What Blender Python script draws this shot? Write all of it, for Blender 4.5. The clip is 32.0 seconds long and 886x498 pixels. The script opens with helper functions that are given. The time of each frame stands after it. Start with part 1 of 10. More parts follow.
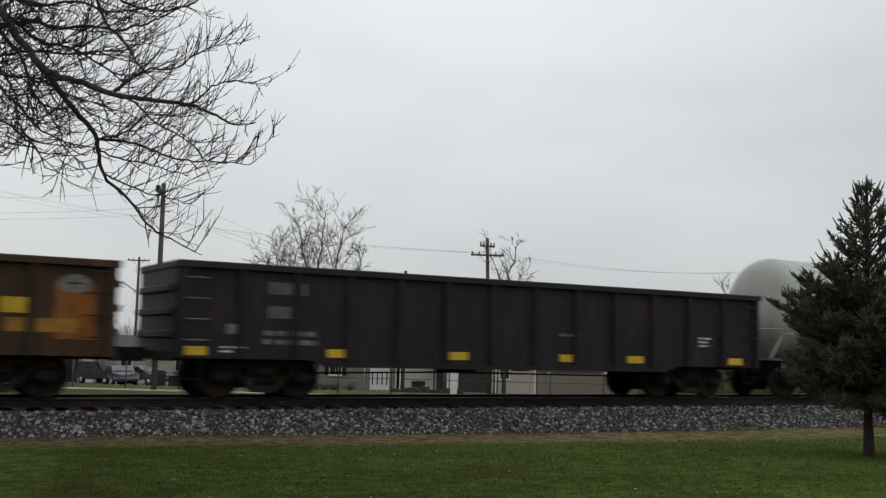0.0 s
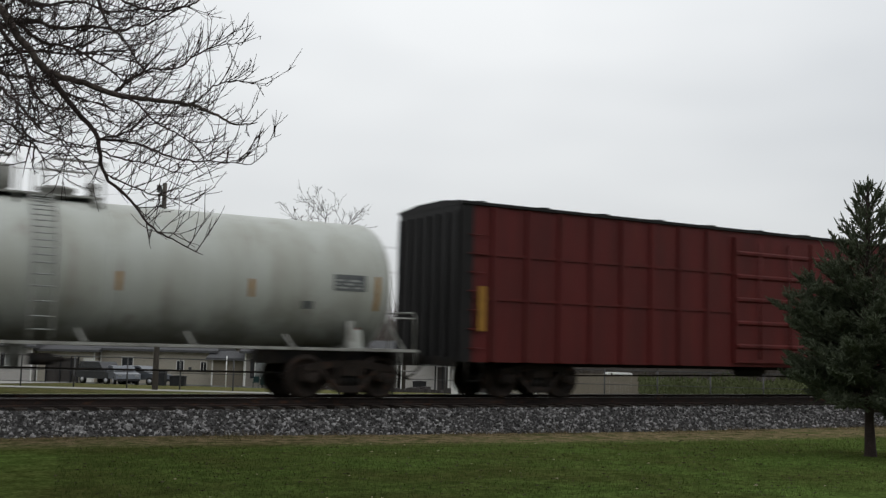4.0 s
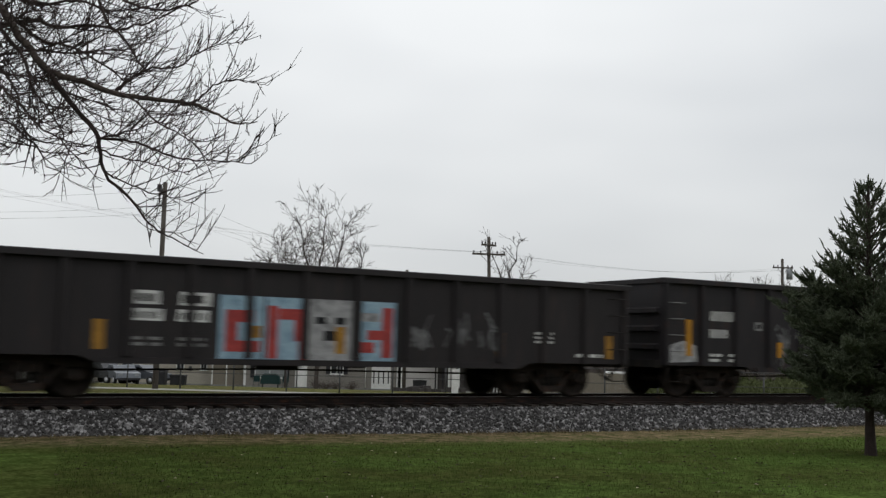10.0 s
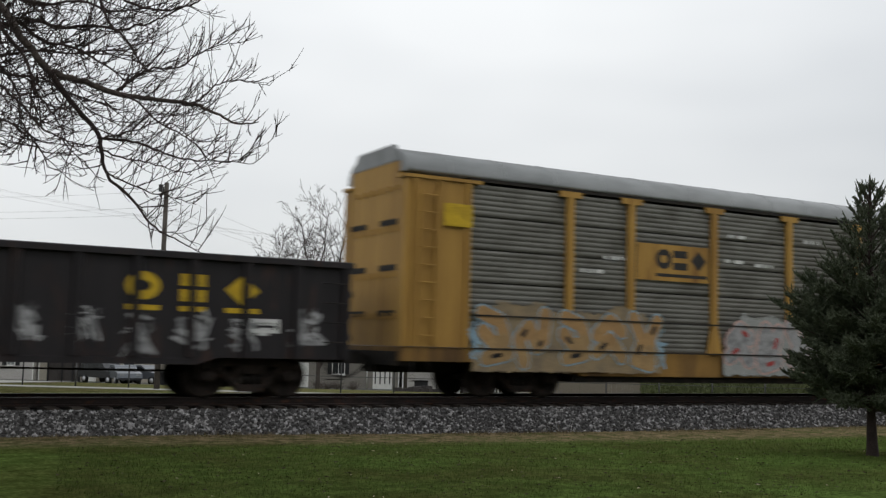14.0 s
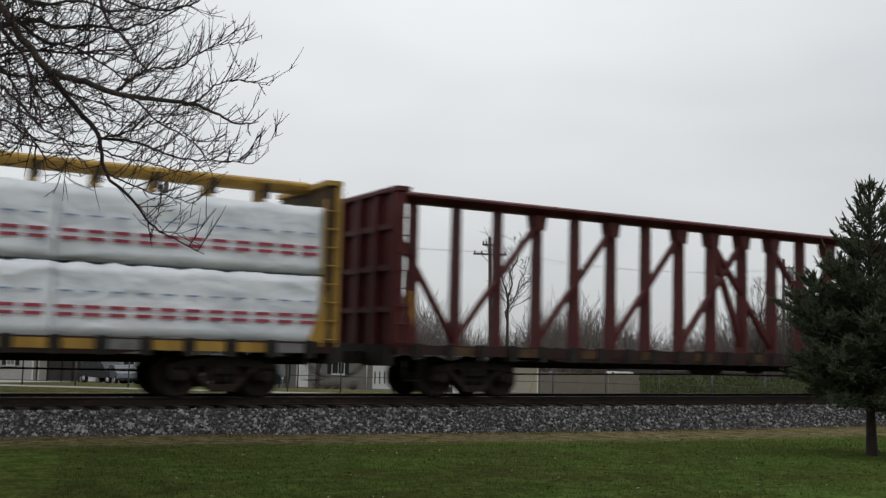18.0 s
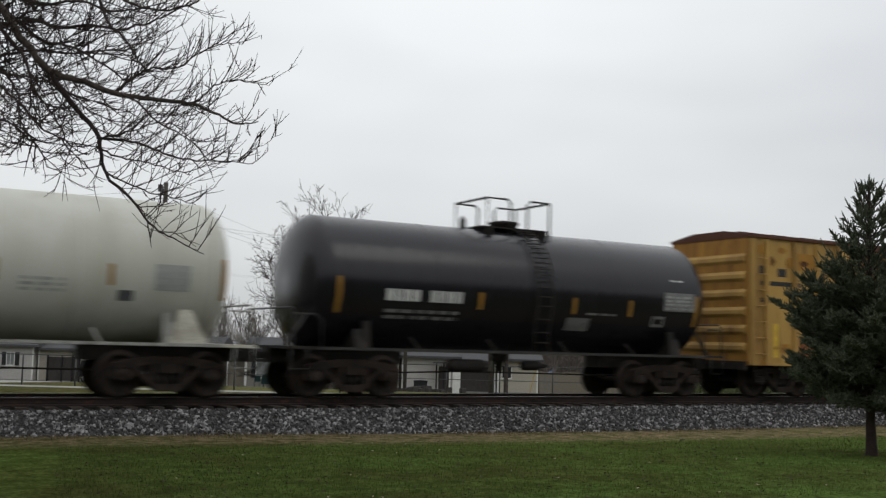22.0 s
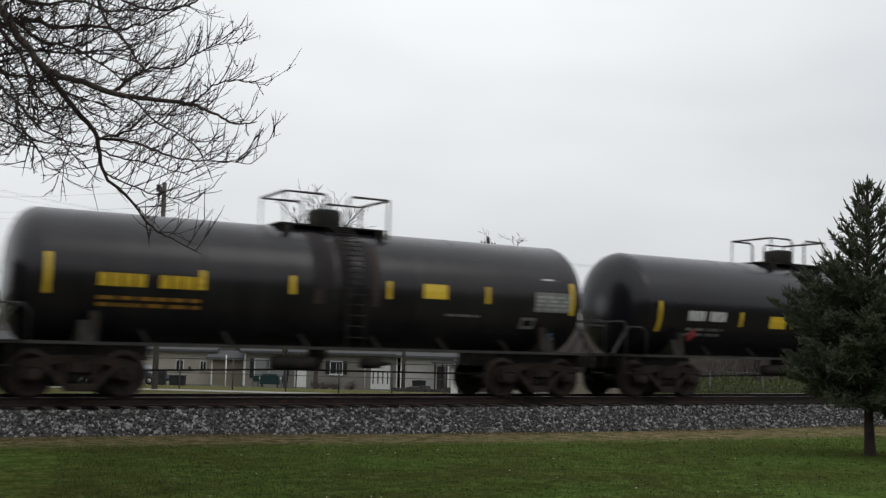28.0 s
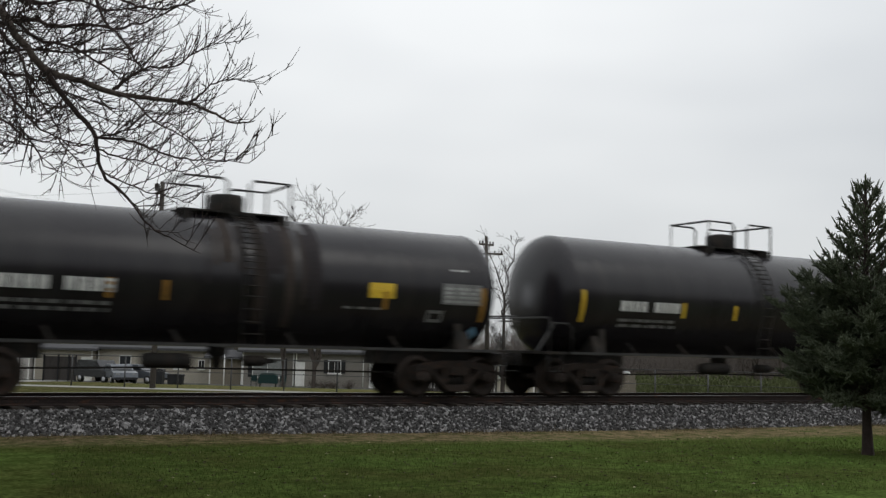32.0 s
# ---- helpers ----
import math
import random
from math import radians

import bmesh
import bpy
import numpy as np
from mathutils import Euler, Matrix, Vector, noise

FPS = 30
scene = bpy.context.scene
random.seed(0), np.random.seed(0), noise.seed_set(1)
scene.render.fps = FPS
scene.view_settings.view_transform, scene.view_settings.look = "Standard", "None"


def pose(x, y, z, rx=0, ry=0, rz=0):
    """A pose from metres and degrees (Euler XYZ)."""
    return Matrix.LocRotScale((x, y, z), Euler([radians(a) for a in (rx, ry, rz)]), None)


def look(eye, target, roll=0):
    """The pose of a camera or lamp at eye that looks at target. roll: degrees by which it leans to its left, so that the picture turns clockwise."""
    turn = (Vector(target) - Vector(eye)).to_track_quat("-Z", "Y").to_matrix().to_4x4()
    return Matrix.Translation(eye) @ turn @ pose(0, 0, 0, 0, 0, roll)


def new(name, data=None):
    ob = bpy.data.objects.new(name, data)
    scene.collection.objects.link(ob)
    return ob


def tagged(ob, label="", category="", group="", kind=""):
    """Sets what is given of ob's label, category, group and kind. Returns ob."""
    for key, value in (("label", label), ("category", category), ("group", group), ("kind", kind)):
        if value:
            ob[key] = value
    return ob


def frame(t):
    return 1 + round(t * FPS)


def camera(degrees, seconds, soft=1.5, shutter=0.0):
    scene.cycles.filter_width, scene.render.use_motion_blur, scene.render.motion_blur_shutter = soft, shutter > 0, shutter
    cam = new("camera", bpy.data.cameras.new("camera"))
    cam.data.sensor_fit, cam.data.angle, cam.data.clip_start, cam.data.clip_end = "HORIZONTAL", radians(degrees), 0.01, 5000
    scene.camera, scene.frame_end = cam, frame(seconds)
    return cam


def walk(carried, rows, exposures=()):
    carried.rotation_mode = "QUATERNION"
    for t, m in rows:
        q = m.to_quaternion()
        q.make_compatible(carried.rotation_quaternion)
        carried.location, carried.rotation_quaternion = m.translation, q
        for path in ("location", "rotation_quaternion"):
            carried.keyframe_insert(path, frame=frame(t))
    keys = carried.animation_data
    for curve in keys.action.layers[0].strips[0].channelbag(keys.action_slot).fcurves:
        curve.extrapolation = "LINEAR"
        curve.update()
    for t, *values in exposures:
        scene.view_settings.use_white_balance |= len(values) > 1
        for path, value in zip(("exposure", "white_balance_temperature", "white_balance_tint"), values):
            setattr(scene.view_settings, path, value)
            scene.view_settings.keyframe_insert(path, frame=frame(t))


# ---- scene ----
YAW, PITCH, ROLL = 29.358, 5.252, 1.488
EYE = Vector((0.0, 0.0, 1.213))
LENS = 45.81
SPEED = 20.51
TRACK_Y = 22.585
TRAIN_X = -0.64
# length, width and height of the cars against their drawn size, stretched to fit the camera's view
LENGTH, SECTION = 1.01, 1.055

# seconds, small turns of the tripod head to the right and upwards in degrees
SWAY = [
    (0, 0.095, 0.046),
    (0.5, 0.059, 0.054),
    (1, 0.037, 0.046),
    (1.5, 0.040, 0.035),
    (2, 0.023, 0.025),
    (2.5, 0.047, 0.028),
    (3, 0.059, 0.042),
    (3.5, 0.059, 0.046),
    (5.5, -0.083, 0.012),
    (6, -0.042, 0.002),
    (6.5, -0.028, 0.000),
    (7, -0.044, 0.000),
    (7.5, -0.078, 0.000),
    (8, -0.064, -0.002),
    (8.5, -0.019, -0.007),
    (9, 0.007, -0.002),
    (9.5, 0.014, -0.002),
    (10, 0.021, -0.009),
    (10.5, 0.023, -0.012),
    (11, 0.023, -0.012),
    (11.5, 0.023, -0.009),
    (12, 0.012, 0.000),
    (12.5, -0.023, 0.005),
    (13, -0.035, -0.007),
    (13.5, -0.042, -0.009),
    (14, -0.056, -0.002),
    (14.5, -0.035, 0.000),
    (16.5, -0.035, -0.012),
    (17, -0.037, -0.009),
    (17.5, -0.042, -0.005),
    (18, -0.039, -0.007),
    (18.5, -0.042, -0.002),
    (19, -0.037, 0.000),
    (19.5, -0.032, -0.002),
    (20, -0.025, -0.007),
    (20.5, -0.028, -0.009),
    (21, -0.047, -0.025),
    (21.5, -0.054, -0.021),
    (22, -0.021, -0.002),
    (22.5, 0.002, 0.007),
    (23, 0.016, 0.002),
    (23.5, 0.016, 0.000),
    (24, 0.021, 0.000),
    (24.5, 0.021, -0.002),
    (25, 0.023, -0.009),
    (25.5, 0.059, -0.012),
    (27.5, 0.059, 0.000),
    (28, 0.059, 0.005),
    (28.5, 0.061, -0.009),
    (29, 0.054, -0.021),
    (29.5, 0.036, -0.026),
    (30, 0.086, -0.031),
    (30.5, 0.107, -0.026),
    (31, 0.109, -0.021),
    (31.5, 0.123, -0.019),
    (32, 0.154, -0.036),
]


def aim(t, turn, lift):
    a, b = radians(YAW + turn), radians(PITCH + lift)
    way = Vector((math.sin(a) * math.cos(b), math.cos(a) * math.cos(b), math.sin(b)))
    return (t, look(EYE, EYE + way * 10, ROLL))


cam = camera(LENS, 32.0, soft=1.35, shutter=0.28)
walk(cam, [aim(*row) for row in SWAY], exposures=[(0.0, -0.2), (2.0, -0.17), (3.0, -0.16), (5.5, 0.05), (6.0, 0.01), (7.0, -0.11), (8.0, -0.05), (9.2, -0.06), (11.0, -0.1), (13.0, -0.1), (14.0, -0.02), (14.6, 0.25), (15.6, 0.28), (16.5, 0.23), (17.0, 0.08), (17.3, -0.03), (18.5, -0.16), (20.0, -0.03), (22.0, -0.07), (23.0, 0.04), (24.0, 0.05), (25.0, 0.06), (26.5, 0.0), (28.0, -0.03), (29.0, 0.04), (30.0, 0.04), (31.0, -0.11), (32.0, -0.05)])

# ---- world and light: an overcast November sky ----
SUN_AZ, SUN_EL = radians(150), radians(50)
world = bpy.data.worlds.new("overcast_sky")
scene.world = world
world.use_nodes = True
wn, wl = world.node_tree.nodes, world.node_tree.links
wn.clear()
w_out = wn.new("ShaderNodeOutputWorld")
w_bg = wn.new("ShaderNodeBackground")
w_sky = wn.new("ShaderNodeTexSky")
w_sky.sky_type = "NISHITA"
w_sky.sun_disc = False
w_sky.sun_elevation = SUN_EL
w_sky.sun_rotation = SUN_AZ
w_co = wn.new("ShaderNodeTexCoord")
w_map = wn.new("ShaderNodeMapping")
w_map.inputs["Scale"].default_value = (1.0, 1.0, 3.2)
w_n1 = wn.new("ShaderNodeTexNoise")
w_n1.inputs["Scale"].default_value = 1.5
w_n1.inputs["Detail"].default_value = 3.0
w_n1.inputs["Roughness"].default_value = 0.5
w_ramp = wn.new("ShaderNodeValToRGB")
w_ramp.color_ramp.elements[0].position = 0.32
w_ramp.color_ramp.elements[0].color = (0.640, 0.664, 0.688, 1)
w_ramp.color_ramp.elements[1].position = 0.68
w_ramp.color_ramp.elements[1].color = (0.878, 0.895, 0.902, 1)
w_mix = wn.new("ShaderNodeMix")
w_mix.data_type = "RGBA"
w_mix.inputs[0].default_value = 0.93
w_dim = wn.new("ShaderNodeVectorMath")
w_dim.operation = "SCALE"
w_dim.inputs[3].default_value = 0.10
wl.new(w_co.outputs["Generated"], w_map.inputs["Vector"])
wl.new(w_map.outputs[0], w_n1.inputs["Vector"])
wl.new(w_n1.outputs[0], w_ramp.inputs[0])
wl.new(w_sky.outputs[0], w_dim.inputs[0])
wl.new(w_dim.outputs[0], w_mix.inputs[6])
wl.new(w_ramp.outputs[0], w_mix.inputs[7])
w_sep = wn.new("ShaderNodeSeparateXYZ")
w_up = wn.new("ShaderNodeMath")
w_up.operation = "MAXIMUM"
w_up.inputs[1].default_value = 0.0
w_gain = wn.new("ShaderNodeMath")
w_gain.operation = "MULTIPLY_ADD"
w_gain.inputs[1].default_value = 0.98
w_gain.inputs[2].default_value = 0.84
w_grad = wn.new("ShaderNodeVectorMath")
w_grad.operation = "SCALE"
wl.new(w_co.outputs["Generated"], w_sep.inputs[0])
wl.new(w_sep.outputs["Z"], w_up.inputs[0])
wl.new(w_up.outputs[0], w_gain.inputs[0])
wl.new(w_mix.outputs[2], w_grad.inputs[0])
wl.new(w_gain.outputs[0], w_grad.inputs[3])
wl.new(w_grad.outputs[0], w_bg.inputs[0])
wl.new(w_bg.outputs[0], w_out.inputs[0])
w_bg.inputs[1].default_value = 1.0

sun_data = bpy.data.lights.new("sun", "SUN")
sun_data.energy = 0.25
sun_data.angle = radians(25)
sun_data.color = (1.0, 0.97, 0.92)
sun = new("sun", sun_data)
sun.matrix_basis = look((0, 0, 0), (-math.sin(SUN_AZ) * math.cos(SUN_EL), -math.cos(SUN_AZ) * math.cos(SUN_EL), -math.sin(SUN_EL)))


# ---- materials ----
def lin(c):
    return (c[0], c[1], c[2], 1.0)


MATS = {}


def surface(name, col, rough=0.6, dark=None, amount=0.5, stretch=(1, 1, 1), scale=3.0, rust=0.0, rust_col=(0.11, 0.045, 0.02),
            bump=0.15, bump_scale=40.0, metal=0.0, fine=0.25, edge=(0.42, 0.66), spec=None, soot=None):
    """Painted or weathered surface: base colour, a streaky stain, rust patches and a fine grain."""
    if name in MATS:
        return MATS[name]
    m = bpy.data.materials.new(name)
    m.use_nodes = True
    n, l = m.node_tree.nodes, m.node_tree.links
    b = n["Principled BSDF"]
    b.inputs["Roughness"].default_value = rough
    b.inputs["Metallic"].default_value = metal
    b.inputs["Specular IOR Level"].default_value = spec if spec is not None else (0.5 if rough < 0.43 else 0.18)
    co = n.new("ShaderNodeTexCoord")
    info = n.new("ShaderNodeObjectInfo")
    mp = n.new("ShaderNodeMapping")
    mp.inputs["Scale"].default_value = stretch
    rnd = n.new("ShaderNodeMath")
    rnd.operation = "MULTIPLY"
    rnd.inputs[1].default_value = 17.0
    l.new(info.outputs["Random"], rnd.inputs[0])
    l.new(co.outputs["Object"], mp.inputs["Vector"])
    l.new(rnd.outputs[0], mp.inputs["Location"])
    n1 = n.new("ShaderNodeTexNoise")
    n1.inputs["Scale"].default_value = scale
    n1.inputs["Detail"].default_value = 5.0
    l.new(mp.outputs[0], n1.inputs["Vector"])
    r1 = n.new("ShaderNodeMapRange")
    r1.inputs[1].default_value, r1.inputs[2].default_value = edge
    r1.inputs[3].default_value, r1.inputs[4].default_value = 0.0, amount
    l.new(n1.outputs[0], r1.inputs[0])
    mix = n.new("ShaderNodeMix")
    mix.data_type = "RGBA"
    mix.inputs[6].default_value = lin(col)
    mix.inputs[7].default_value = lin(dark or [c * 0.45 for c in col])
    l.new(r1.outputs[0], mix.inputs[0])
    last = mix.outputs[2]
    if rust > 0:
        n3 = n.new("ShaderNodeTexNoise")
        n3.inputs["Scale"].default_value = scale * 1.7
        n3.inputs["Detail"].default_value = 6.0
        n3.inputs["Roughness"].default_value = 0.65
        l.new(mp.outputs[0], n3.inputs["Vector"])
        r3 = n.new("ShaderNodeMapRange")
        r3.inputs[1].default_value, r3.inputs[2].default_value = 0.56, 0.70
        r3.inputs[3].default_value, r3.inputs[4].default_value = 0.0, rust
        l.new(n3.outputs[0], r3.inputs[0])
        mx = n.new("ShaderNodeMix")
        mx.data_type = "RGBA"
        mx.inputs[7].default_value = lin(rust_col)
        l.new(r3.outputs[0], mx.inputs[0])
        l.new(last, mx.inputs[6])
        last = mx.outputs[2]
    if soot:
        # grime and the belly's shade painted into the colour, with a ragged upper edge
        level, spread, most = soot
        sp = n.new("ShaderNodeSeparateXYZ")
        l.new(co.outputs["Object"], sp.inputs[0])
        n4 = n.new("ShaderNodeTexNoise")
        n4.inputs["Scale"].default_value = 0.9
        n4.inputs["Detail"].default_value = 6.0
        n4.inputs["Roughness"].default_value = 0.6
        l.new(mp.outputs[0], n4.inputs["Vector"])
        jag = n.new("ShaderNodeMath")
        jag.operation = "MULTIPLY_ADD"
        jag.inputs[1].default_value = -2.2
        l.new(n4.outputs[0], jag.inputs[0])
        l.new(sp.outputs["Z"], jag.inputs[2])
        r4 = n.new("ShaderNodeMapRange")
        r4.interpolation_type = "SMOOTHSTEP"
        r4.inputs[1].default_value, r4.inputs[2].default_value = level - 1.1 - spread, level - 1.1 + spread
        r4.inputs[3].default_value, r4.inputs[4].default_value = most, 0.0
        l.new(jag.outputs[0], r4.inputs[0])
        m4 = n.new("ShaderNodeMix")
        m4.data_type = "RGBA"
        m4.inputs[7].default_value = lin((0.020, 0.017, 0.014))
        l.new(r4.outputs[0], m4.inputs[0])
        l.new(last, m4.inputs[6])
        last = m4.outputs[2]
    n2 = n.new("ShaderNodeTexNoise")
    n2.inputs["Scale"].default_value = bump_scale
    n2.inputs["Detail"].default_value = 3.0
    l.new(co.outputs["Object"], n2.inputs["Vector"])
    r2 = n.new("ShaderNodeMapRange")
    r2.inputs[1].default_value, r2.inputs[2].default_value = 0.3, 0.7
    r2.inputs[3].default_value, r2.inputs[4].default_value = 1.0 - fine, 1.0 + fine
    l.new(n2.outputs[0], r2.inputs[0])
    vm = n.new("ShaderNodeVectorMath")
    vm.operation = "SCALE"
    l.new(last, vm.inputs[0])
    l.new(r2.outputs[0], vm.inputs[3])
    l.new(vm.outputs[0], b.inputs["Base Color"])
    if bump > 0:
        bp = n.new("ShaderNodeBump")
        bp.inputs["Strength"].default_value = bump
        bp.inputs["Distance"].default_value = 0.02
        l.new(n2.outputs[0], bp.inputs["Height"])
        l.new(bp.outputs[0], b.inputs["Normal"])
    MATS[name] = m
    return m


def car_paint(name, col, rough=0.5, amount=0.45, rust=0.0, dark=None, rust_col=(0.11, 0.045, 0.02), scale=1.6, soot=None, spec=None):
    return surface(name, col, rough, dark or [c * 0.5 for c in col], amount, (1.6, 1.6, 0.28), scale, rust, rust_col, 0.06, 60.0, 0.0, 0.08, (0.38, 0.66), spec, soot)


STEEL_DARK = surface("grimy_black_steel", (0.016, 0.015, 0.014), 0.75, (0.035, 0.027, 0.021), 0.7, (1, 1, 1), 4.0)
TRUCK_STEEL = surface("rusty_brown_truck_steel", (0.027, 0.020, 0.016), 0.8, (0.011, 0.0095, 0.009), 0.8, (1, 1, 1), 5.0, 0.5)
WHEEL_STEEL = surface("rust_brown_wheel_steel", (0.029, 0.022, 0.018), 0.7, (0.013, 0.0105, 0.0095), 0.7, (1, 1, 1), 4.0, 0.3)
TREAD_STEEL = surface("worn_bright_steel", (0.32, 0.31, 0.30), 0.35, (0.12, 0.10, 0.09), 0.6, metal=0.8)
RAIL_STEEL = surface("brown_rail_steel", (0.027, 0.019, 0.0165), 0.75, (0.013, 0.0105, 0.0095), 0.7, (0.3, 1, 1), 5.0, 0.5)
TIE_WOOD = surface("creosoted_tie_wood", (0.035, 0.028, 0.023), 0.9, (0.07, 0.06, 0.05), 0.5, (0.3, 4, 4), 4.0)
WHITE_LETTER = surface("weathered_white_lettering", (0.55, 0.55, 0.53), 0.6, (0.25, 0.25, 0.24), 0.6, scale=5.0)
FADED_LETTER = surface("faded_white_lettering", (0.17, 0.17, 0.165), 0.6, (0.08, 0.08, 0.08), 0.6, scale=5.0)
DARK_LETTER = surface("dark_grey_lettering", (0.075, 0.08, 0.085), 0.6, (0.16, 0.17, 0.16), 0.5, scale=5.0)
PALE_LETTER = surface("pale_grey_lettering", (0.25, 0.26, 0.25), 0.6, (0.34, 0.34, 0.32), 0.5, scale=5.0)
YELLOW_REFLECT = surface("yellow_reflective_tape", (0.62, 0.42, 0.025), 0.4, (0.4, 0.2, 0.015), 0.5, scale=4.0)
AMBER_REFLECT = surface("dirty_amber_tape", (0.28, 0.145, 0.025), 0.5, (0.15, 0.08, 0.02), 0.6, scale=4.0)
YELLOW_LETTER = surface("yellow_lettering", (0.50, 0.33, 0.02), 0.5, (0.28, 0.18, 0.02), 0.5, scale=4.0)
BALLAST = surface("grey_crushed_stone", (0.040, 0.038, 0.037), 0.9, (0.020, 0.019, 0.018), 0.8, (1, 1, 1), 9.0, 0.25, (0.10, 0.075, 0.06), 0.4, 55.0, 0.0, 0.5)


# ---- mesh building ----
class Geo:
    """Collects simple solids into one mesh."""

    def __init__(self):
        self.v, self.f, self.s = [], [], []

    def add(self, verts, faces, smooth=False):
        k = len(self.v)
        self.v += [tuple(q) for q in verts]
        self.f += [tuple(i + k for i in q) for q in faces]
        self.s += [smooth] * len(faces)
        return self

    def box(self, x0, x1, y0, y1, z0, z1):
        v = [(x, y, z) for x in (x0, x1) for y in (y0, y1) for z in (z0, z1)]
        return self.add(v, [(0, 1, 3, 2), (4, 6, 7, 5), (0, 4, 5, 1), (2, 3, 7, 6), (0, 2, 6, 4), (1, 5, 7, 3)])

    def slab(self, p0, p1, wide, high):
        """A straight bar of rectangular section between two points."""
        a, b = Vector(p0), Vector(p1)
        d = (b - a).normalized()
        up = Vector((0, 0, 1)) if abs(d.z) < 0.95 else Vector((0, 1, 0))
        s = d.cross(up).normalized()
        u = s.cross(d).normalized()
        v = [c + s * i * wide / 2 + u * j * high / 2 for c in (a, b) for i, j in ((-1, -1), (1, -1), (1, 1), (-1, 1))]
        return self.add(v, [(0, 1, 2, 3), (7, 6, 5, 4), (0, 4, 5, 1), (1, 5, 6, 2), (2, 6, 7, 3), (3, 7, 4, 0)])

    def prism(self, poly, axis, a0, a1, smooth=False):
        """A polygon drawn in the two other axes, drawn out along one."""
        n = len(poly)
        put = {"x": lambda a, q: (a, q[0], q[1]), "y": lambda a, q: (q[0], a, q[1]), "z": lambda a, q: (q[0], q[1], a)}[axis]
        v = [put(a0, q) for q in poly] + [put(a1, q) for q in poly]
        k = len(self.v)
        self.add(v, [tuple(range(n - 1, -1, -1)), tuple(range(n, 2 * n))])
        self.f += [(k + i, k + (i + 1) % n, k + n + (i + 1) % n, k + n + i) for i in range(n)]
        self.s += [smooth] * n
        return self

    def tube(self, pts, r, seg=6, r2=None):
        """A round bar along a line of points, tapering to r2."""
        pts = [Vector(q) for q in pts]
        n, rings = len(pts), []
        for i, q in enumerate(pts):
            d = (pts[min(i + 1, n - 1)] - pts[max(i - 1, 0)]).normalized()
            up = Vector((0, 0, 1)) if abs(d.z) < 0.9 else Vector((1, 0, 0))
            s = d.cross(up).normalized()
            u = s.cross(d)
            rad = r if r2 is None else r + (r2 - r) * i / max(n - 1, 1)
            rings.append([q + (s * math.cos(6.28318 * j / seg) + u * math.sin(6.28318 * j / seg)) * rad for j in range(seg)])
        faces = [tuple(range(seg - 1, -1, -1)), tuple(range((n - 1) * seg, n * seg))]
        faces += [(i * seg + j, i * seg + (j + 1) % seg, (i + 1) * seg + (j + 1) % seg, (i + 1) * seg + j) for i in range(n - 1) for j in range(seg)]
        return self.add([q for ring in rings for q in ring], faces, True)

    def lathe(self, prof, centre, axis="x", seg=24, smooth=True):
        """A profile of (along, radius) turned round an axis; ends of radius 0 close it."""
        cx, cy, cz = centre
        v = []
        for a, r in prof:
            for j in range(seg):
                c, s = math.cos(6.28318530718 * j / seg) * r, math.sin(6.28318530718 * j / seg) * r
                v.append({"x": (cx + a, cy + c, cz + s), "y": (cx + s, cy + a, cz + c), "z": (cx + c, cy + s, cz + a)}[axis])
        n = len(prof)
        faces = [(i * seg + j, i * seg + (j + 1) % seg, (i + 1) * seg + (j + 1) % seg, (i + 1) * seg + j) for i in range(n - 1) for j in range(seg)]
        self.add(v, faces, smooth)
        k = len(self.v) - len(v)
        self.f += [tuple(k + j for j in range(seg - 1, -1, -1)), tuple(k + (n - 1) * seg + j for j in range(seg))]
        self.s += [False, False]
        return self

    def mesh(self, name, mat):
        me = bpy.data.meshes.new(name)
        me.from_pydata(self.v, [], self.f)
        me.polygons.foreach_set("use_smooth", self.s)
        if mat:
            me.materials.append(mat)
        bm = bmesh.new()
        bm.from_mesh(me)
        bmesh.ops.recalc_face_normals(bm, faces=bm.faces[:])
        bm.to_mesh(me)
        bm.free()
        return me


def part(name, geo, mat, parent, label="", at=None):
    """Links one mesh as a part of its thing. geo: a Geo or a finished mesh to share."""
    me = geo.mesh(name, mat) if isinstance(geo, Geo) else geo
    ob = new(name, me)
    ob.parent = parent
    if at is not None:
        ob.matrix_basis = at
    return tagged(ob, label)


def thing(name, label, category, group="", kind="", at=None, geo=None, mat=None):
    ob = new(name, geo.mesh(name, mat) if geo else None)
    if at is not None:
        ob.matrix_basis = at
    return tagged(ob, label, category, group, kind)


def bx(*a):
    return Geo().box(*a)


# ---- ground, track bed ----
LAWN_Z = -0.45
AWAY = (math.sin(radians(YAW)), math.cos(radians(YAW)))


def ground_z(x, y):
    """Lawn level, then falling gently behind the railway."""
    if y < 26.5:
        z = LAWN_Z
    else:
        away = AWAY[0] * x + AWAY[1] * y
        z = float(np.interp(away, (38, 48, 62, 72, 88, 110, 200), (-0.74, -1.07, -1.5, -2.01, -2.66, -3.32, -4.54)))
        k = min(1.0, (y - 26.5) / 5)
        z = LAWN_Z * (1 - k) + z * k
    if 12 < y < 21.5:
        edge = float(np.interp(x, (3.3, 6, 8.2, 10.6, 13.4, 16.5), (-0.58, -0.60, -0.625, -0.65, -0.67, -0.69)))
        k = min(1.0, (y - 12) / 6.4)
        z = LAWN_Z * (1 - k) + edge * k
    if y < 17 and -40 < x < 60:
        z += 0.05 * noise.noise((x * 0.15, y * 0.15, 3.0)) * min(1.0, (17 - y) / 3)
    return z


